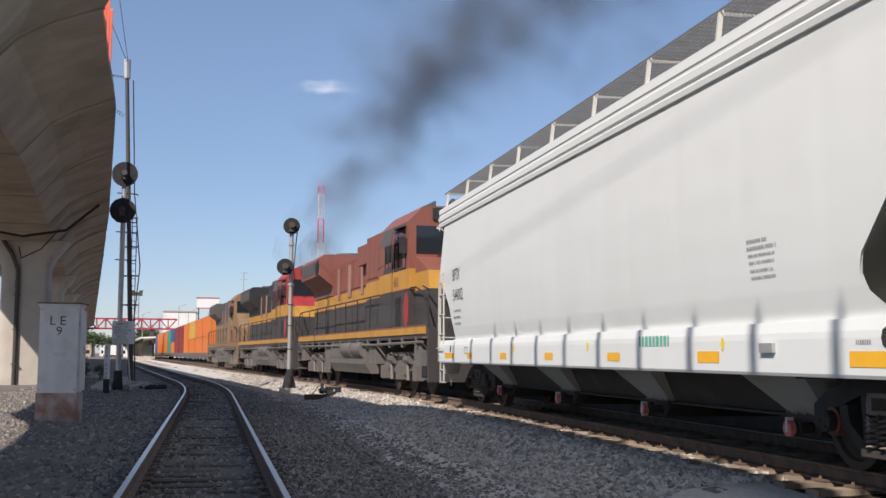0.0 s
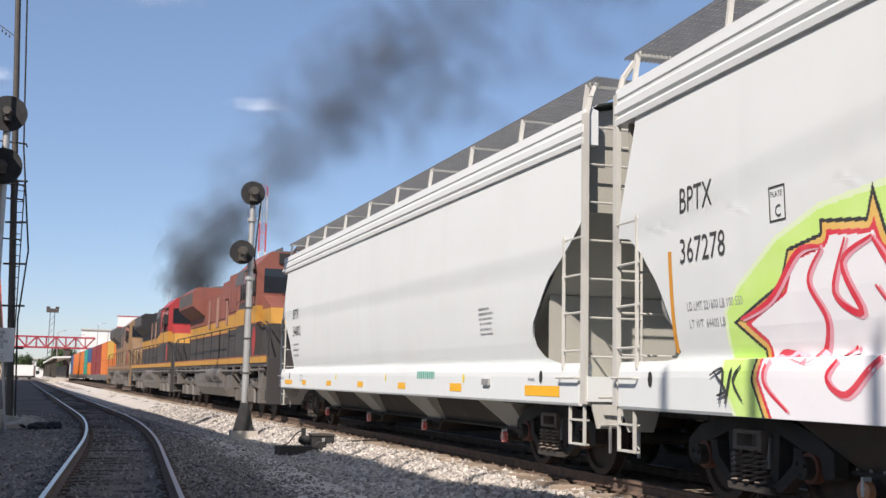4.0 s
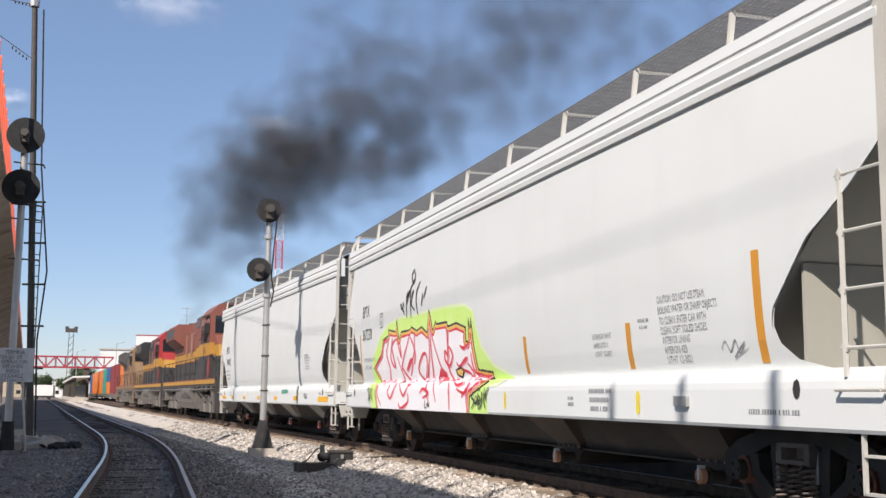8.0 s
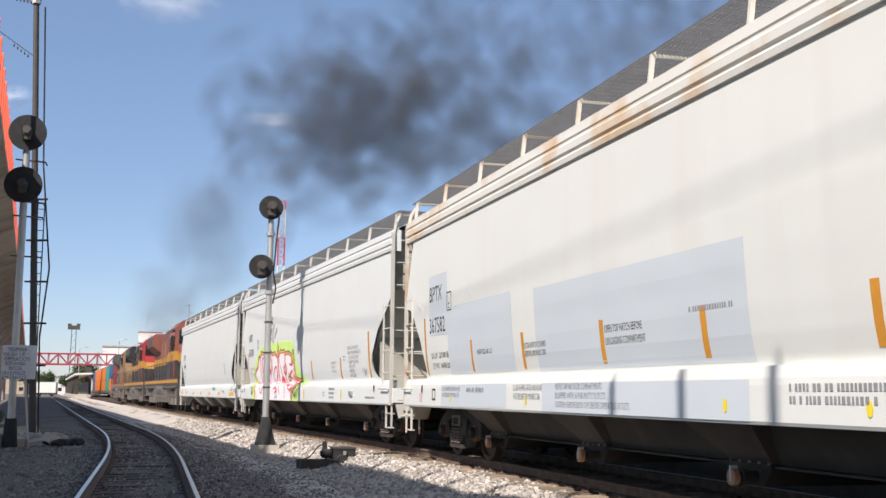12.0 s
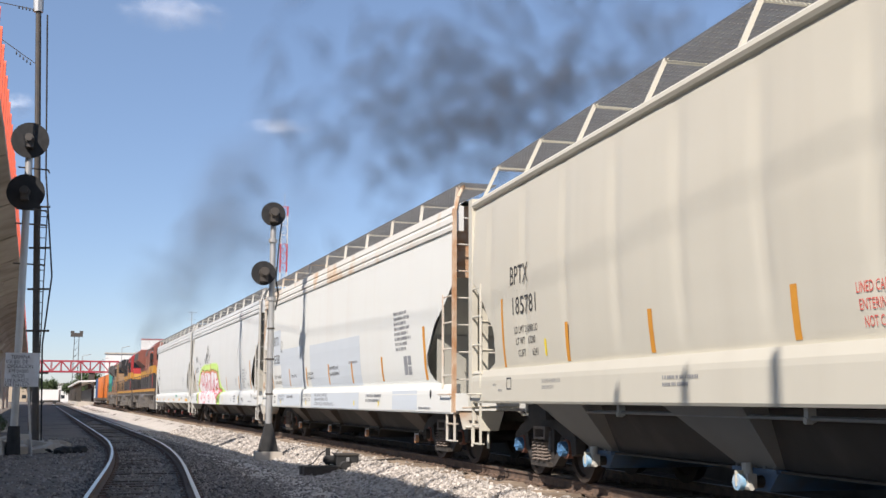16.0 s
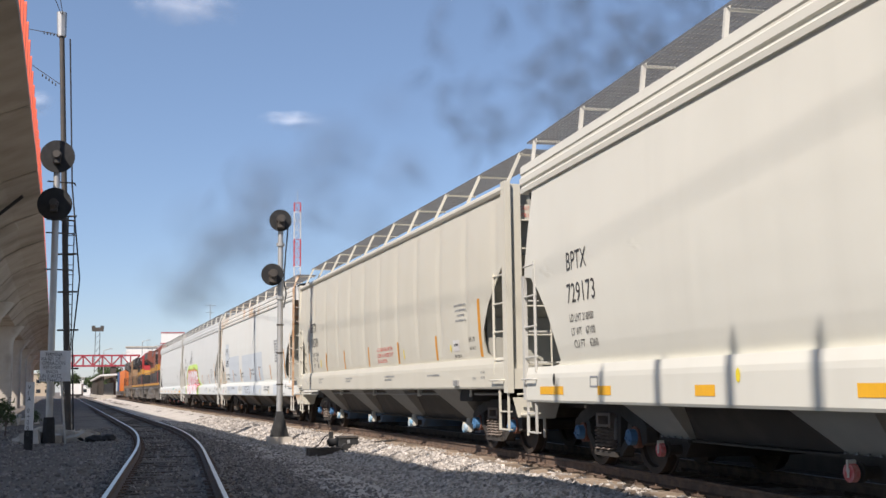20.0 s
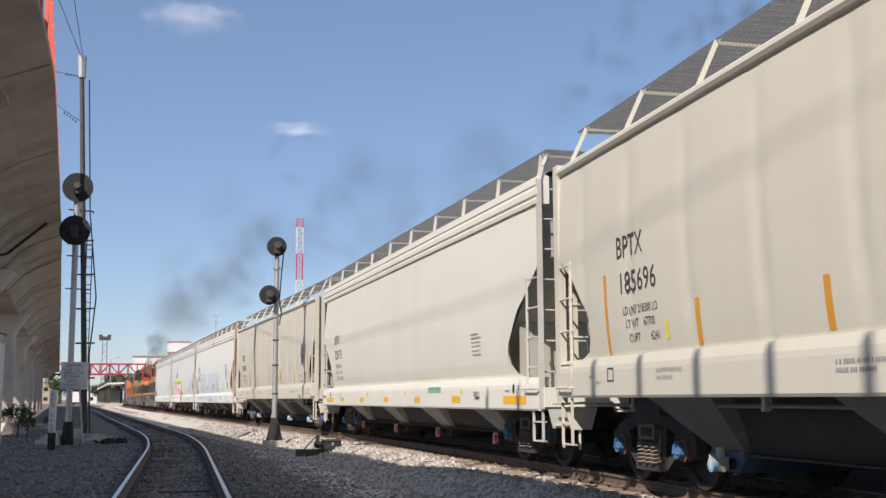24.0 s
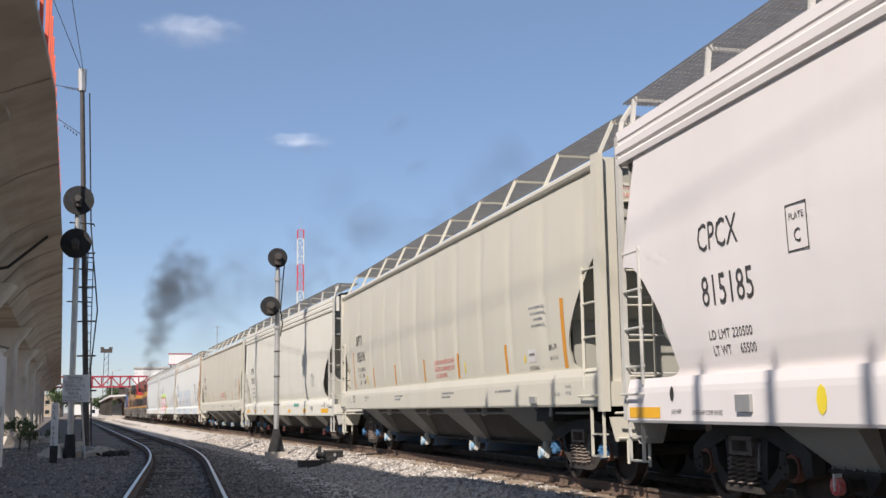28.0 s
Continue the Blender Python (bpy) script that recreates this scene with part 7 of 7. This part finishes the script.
def tree(x, y, h, seed, name="tree", label="dusty green tree with an uneven crown", leaf=0.16, count=2600):
    rng = np.random.default_rng(seed)
    t = thing(name, label, name, "trees" if name == "tree" else "weeds")
    z0 = ground_z(x, y) if abs(x) < 60 and y < 90 else 0.0
    bm = bmesh.new()
    tips = []
    rod(bm, (x, y, z0 - 0.1), (x + 0.05 * h, y, z0 + 0.45 * h), 0.035 * h, 8, 0.022 * h)
    for k in range(7):
        a = k * 2.4 + rng.uniform(0, 0.8)
        p = Vector((x + 0.05 * h * (k / 7), y, z0 + h * (0.3 + 0.03 * k)))
        q = Vector((x + math.cos(a) * h * rng.uniform(0.15, 0.3), y + math.sin(a) * h * rng.uniform(0.15, 0.3), z0 + h * rng.uniform(0.55, 0.92)))
        rod(bm, p, q, 0.016 * h, 6, 0.006 * h)
        tips.append(q)
    part("trunk", bm, BARK, t)
    c = np.array([tips[i] for i in rng.integers(0, len(tips), count)]) + rng.normal(0, h * 0.085, (count, 3))
    s = leaf * h / 6
    tri = c[:, None] + rng.normal(0, s, (count, 3, 3))
    me = bpy.data.meshes.new("crown")
    me.from_pydata(tri.reshape(-1, 3).tolist(), [], np.arange(count * 3).reshape(-1, 3).tolist())
    me.materials.append(LEAF)
    ob = new("crown", me)
    ob.parent = t


for k, (x, y, h) in enumerate(((-38, 360, 9), (-33, 372, 7.5), (-48, 350, 8), (-27.5, 380, 6.5), (-56, 380, 9), (-20, 350, 9.5), (-22, 362, 8), (-70, 330, 9), (-40, 200, 6), (-47, 170, 7), (-36, 120, 5), (-30, 95, 4.5))):
    tree(x, y, h, 100 + k)


# ---------- rubble and weeds under the viaduct ----------
def rubble():
    rng = random.Random(8)
    bm = bmesh.new()
    box(bm, -0.5, 0.5, -0.4, 0.4, -0.3, 0.3)
    for v in bm.verts:
        v.co += Vector((rng.uniform(-.12, .12), rng.uniform(-.12, .12), rng.uniform(-.1, .1)))
    meshes = [mesh_of("concrete_chunk", bm, CONCRETE_PALE, bevel=0.05)]
    bm = bmesh.new()
    slab(bm, [(-0.5, -0.3), (0.3, -0.4), (0.55, 0.1), (0.1, 0.45), (-0.45, 0.25)], "z", -0.22, 0.2)
    meshes.append(mesh_of("concrete_chunk", bm, CONCRETE_PALE, bevel=0.05))
    spots = [(rng.uniform(-4.6, -2.7), rng.uniform(31.5, 37.5), rng.uniform(0.3, 0.75)) for _ in range(34)]
    spots += [(rng.uniform(-12.5, -6.5), rng.uniform(40, 52), rng.uniform(0.4, 0.95)) for _ in range(46)]
    for i, (x, y, s) in enumerate(spots):
        ob = new("concrete_chunk", meshes[i % 2])
        ob.matrix_basis = pose(x, y, ground_z(x, y) + 0.12 * s, rng.uniform(-20, 20), rng.uniform(-20, 20), rng.uniform(0, 360)) @ Matrix.Diagonal((s, s, s, 1))
        tagged(ob, "broken pale concrete chunk lying under the viaduct", "rubble", "rubble under the viaduct")
    for x, y, r in ((-2.35, 31.8, 10), (-2.9, 32.3, 60), (-2.0, 32.6, -20)):
        ob = new("dark_sack", SACK)
        ob.matrix_basis = pose(x, y, ground_z(x, y) + 0.07, 0, 0, r) @ Matrix.Diagonal((0.6, 0.6, 0.6, 1))
        tagged(ob, "crumpled black sack on the ground", "sack", "sacks by the mast")


bm = bmesh.new()
bmesh.ops.create_icosphere(bm, subdivisions=3, radius=0.42)
for v in bm.verts:
    v.co *= 1 + 0.35 * noise.noise(v.co * 4)
    v.co.z *= 0.5
    v.co.z = max(v.co.z, -0.13)
SACK = mesh_of("dark_sack", bm, BLACKPAINT, smooth=True)
rubble()
for k, (x, y, h) in enumerate(((-5.6, 37, 1.0), (-6.2, 39, 1.3), (-7.4, 42, 1.1), (-5.2, 41, 0.8), (-9.5, 47, 1.5), (-11, 50, 1.2), (-13.5, 49, 1.6))):
    tree(x, y, h, 200 + k, "weed", "dusty green weed bush under the viaduct", leaf=0.22, count=500)



# ---------- exhaust smoke and clouds ----------
def haze(name, base, peak, grain, lo, hi, size, uneven=0.85):
    """A thin drifting veil: clear towards its rim, uneven inside."""
    m = bpy.data.materials.new(name)
    m.use_nodes = True
    n, l = m.node_tree.nodes, m.node_tree.links
    n.remove(n["Principled BSDF"])
    co, info = n.new("ShaderNodeTexCoord"), n.new("ShaderNodeObjectInfo")

    def math_node(op, a, b):
        q = n.new("ShaderNodeMath")
        q.operation = op
        for k, v in ((0, a), (1, b)):
            if isinstance(v, (int, float)):
                q.inputs[k].default_value = v
            else:
                l.new(v, q.inputs[k])
        return q.outputs[0]

    def smooth_range(v, f0, f1, t0, t1):
        r = n.new("ShaderNodeMapRange")
        r.interpolation_type = "SMOOTHSTEP"
        for k, w in (("From Min", f0), ("From Max", f1), ("To Min", t0), ("To Max", t1)):
            r.inputs[k].default_value = w
        l.new(v, r.inputs["Value"])
        return r.outputs["Result"]

    flat = n.new("ShaderNodeVectorMath")
    flat.operation = "MULTIPLY"
    flat.inputs[1].default_value = (0.0, 1 / size[0], 1 / size[1])
    l.new(co.outputs["Object"], flat.inputs[0])
    far = n.new("ShaderNodeVectorMath")
    far.operation = "LENGTH"
    l.new(flat.outputs[0], far.inputs[0])
    shift = n.new("ShaderNodeCombineXYZ")
    l.new(math_node("MULTIPLY", info.outputs["Random"], 90.0), shift.inputs[0])
    place = n.new("ShaderNodeVectorMath")
    place.operation = "ADD"
    l.new(co.outputs["Object"], place.inputs[0])
    l.new(shift.outputs[0], place.inputs[1])
    t = n.new("ShaderNodeTexNoise")
    t.inputs["Scale"].default_value, t.inputs["Detail"].default_value, t.inputs["Roughness"].default_value = grain, 3.5, 0.55
    t.inputs["Distortion"].default_value = 0.5
    l.new(place.outputs[0], t.inputs["Vector"])
    body = math_node("ADD", far.outputs["Value"], math_node("MULTIPLY", math_node("SUBTRACT", t.outputs["Fac"], 0.5), uneven))
    alpha = math_node("MULTIPLY", smooth_range(body, lo, hi, peak, 0.0), smooth_range(far.outputs["Value"], 0.7, 0.99, 1.0, 0.0))
    clear, soot, both = n.new("ShaderNodeBsdfTransparent"), n.new("ShaderNodeBsdfDiffuse"), n.new("ShaderNodeMixShader")
    soot.inputs["Color"].default_value = (*base, 1)
    l.new(alpha, both.inputs[0])
    l.new(clear.outputs[0], both.inputs[1])
    l.new(soot.outputs[0], both.inputs[2])
    l.new(both.outputs[0], n["Material Output"].inputs["Surface"])
    return m


SMALL, LARGE = (2.5, 1.2), (4.2, 3.2)
SMOKE = haze("soot-grey smoke", (0.056, 0.058, 0.062), 0.225, 0.5, -0.3, 1.0, SMALL, 0.7)
SMOKE_OLD = haze("thinned grey smoke", (0.085, 0.09, 0.10), 0.15, 0.25, -0.35, 1.0, LARGE, 0.5)
SMOKE_THIN = haze("faint grey smoke", (0.085, 0.09, 0.10), 0.13, 0.35, -0.35, 1.0, SMALL, 0.5)


def veil_mesh(name, size, depth, mat, seed):
    """A billow: a bowl-shaped, crumpled skin, wider than deep."""
    bm = bmesh.new()
    rows = []
    for i in range(9):
        r = 0.0005 + 0.9995 * i / 8
        row = []
        for k in range(25):
            a = 2 * math.pi * k / 24
            ca, sa = math.cos(a), math.sin(a)
            bulge = depth * (r * r - 0.4) + 0.45 * depth * noise.noise((ca * r * 1.8, sa * r * 1.8, seed * 3.1))
            row.append((bulge, size[0] * r * ca, size[1] * r * sa))
        rows.append(row)
    sheet(bm, rows)
    return mesh_of(name, bm, mat, smooth=True)


SMALL_PUFFS = [veil_mesh("puff", SMALL, 0.75, SMOKE, 20 + k) for k in range(5)]
THIN_PUFFS = [veil_mesh("puff", SMALL, 0.75, SMOKE_THIN, 40 + k) for k in range(3)]
LARGE_PUFFS = [veil_mesh("puff", LARGE, 1.6, SMOKE_OLD, 30 + k) for k in range(4)]
SMOKE_RNG = random.Random(11)
PUFFS = []


def stack(t):
    """The mouth of the second locomotive's exhaust at t."""
    x, y, a = train_line(loco_s(2, t) - 4.0)
    return Vector((x, y, RAIL_Z + 4.4))


def emit(t0, t1, count, big, wide=1.0):
    for _ in range(count):
        te = SMOKE_RNG.uniform(t0, t1)
        PUFFS.append((te, big, wide, [SMOKE_RNG.gauss(0, 1) for _ in range(6)]))


emit(-7.0, -0.8, 34, 2)
emit(-3.5, 2.6, 190, 1)
emit(-3.0, 1.8, 80, 0, 0.8)
emit(0.6, 2.6, 40, 0, 0.8)
emit(1.4, 3.5, 90, 1)
emit(2.7, 3.5, 26, 0)
emit(3.4, 6.4, 300, 0, 1.05)
emit(3.5, 4.6, 70, 0, 1.25)
emit(4.9, 6.2, 60, 0, 0.6)
emit(6.4, 7.4, 18, 0)
emit(7.5, 15.0, 26, 1, 0.9)
emit(8.0, 15.0, 34, 2, 0.8)
emit(15.0, 23.0, 22, 1, 0.8)
emit(15.0, 23.0, 22, 2, 0.7)
emit(23.4, 26.2, 90, 0, 0.55)
emit(26.2, 27.9, 34, 0, 0.6)
RISE = [(2.8, 14.5), (4.5, 12.5), (6.5, 10.5), (7.2, 9.0), (15, 8.0), (22.5, 8.0), (23.4, 13.5)]
LEAN = [(2.8, 20.0), (4.5, 14.0), (6.5, 5.5), (15, 6.0), (22, 5.0), (23.4, 3.5)]


def puff_place(te, t, wide, g):
    """Where a puff is at t: it leaves the stack, slows, leans with the wind and drifts apart from the rest."""
    age = t - te
    base = stack(te)
    h = (table(RISE, te) * (1 - math.exp(-age / 1.5)) + 0.35 * age) * (1 + 0.10 * g[5])
    drift = Vector((table(LEAN, te) * (1 - math.exp(-age / 4.0)) * age / (age + 0.5) + 0.25 * age + 1.3 * max(0.0, age - 8.0) ** 1.35, 0.0, h))
    s = wide * (0.25 + 0.66 * age ** 0.66)
    swirl = Vector((1.25 * g[0], 1.0 * g[1], 0.85 * g[2])) * s
    wave = 0.5 * s * Vector((math.sin(0.5 * te * 2.4 + g[3] * 0.3), 0, math.cos(0.9 * te + g[4] * 0.3)))
    return base + drift + swirl + wave


def inside(t, g):
    x, y, a = train_line(loco_s(2, t) - 0.5 + 1.2 * max(-1, min(1, g[5])))
    return Vector((x, y, RAIL_Z + 2.85))


PLUME = thing("smoke_plume", "dark diesel smoke rising from a locomotive and thinning out", "smoke")
PUFF_OBS = []
for i, (te, big, wide, g) in enumerate(PUFFS):
    ob = tagged(new("puff", (SMALL_PUFFS[i % 5], THIN_PUFFS[i % 3], LARGE_PUFFS[i % 4])[big]), kind="stuff")
    ob.parent = PLUME
    PUFF_OBS.append((ob, te, wide, g))


def smoke_motions():
    for ob, te, wide, g in PUFF_OBS:
        rows = []
        for t in HALF_SECONDS:
            if t < te:
                p = inside(t, g)
            else:
                p = puff_place(te, t, wide, g)
            turn = min(1.0, max(0.0, (t - te) / 0.9))
            heading = train_line(loco_s(2, min(t, te)))[2]
            facing = heading + turn * (1.45 + 0.30 * max(-1.5, min(1.5, g[3])) - heading)
            spin = turn * (0.9 * g[4]) + 0.10 * max(0.0, t - te) * g[3]
            rows.append((t, Matrix.Translation(p) @ Matrix.Rotation(facing, 4, "Z") @ Matrix.Rotation(spin, 4, "X")))
        walk(ob, rows)


def cloud(x, y, z, w, h, seed):
    size = (w * 2.2, h * 3.6)
    mat = haze("thin white cloud", (0.9, 0.9, 0.9), 0.26, 1.6 / w, -0.25, 0.9, size)
    me = veil_mesh("cloud", size, 9.0, mat, seed)
    ob = tagged(new("cloud", me), "small thin white cloud", "cloud", "clouds")
    ob.matrix_world = pose(x, y, z, 0, 0, 90)


cloud(0.103 * 900, 900, 0.250 * 900, 17, 3.6, 61)
cloud(0.004 * 900, 900, 0.352 * 900, 26, 6.0, 62)
cloud(-0.126 * 900, 900, 0.255 * 900, 10, 4.0, 63)


motions()
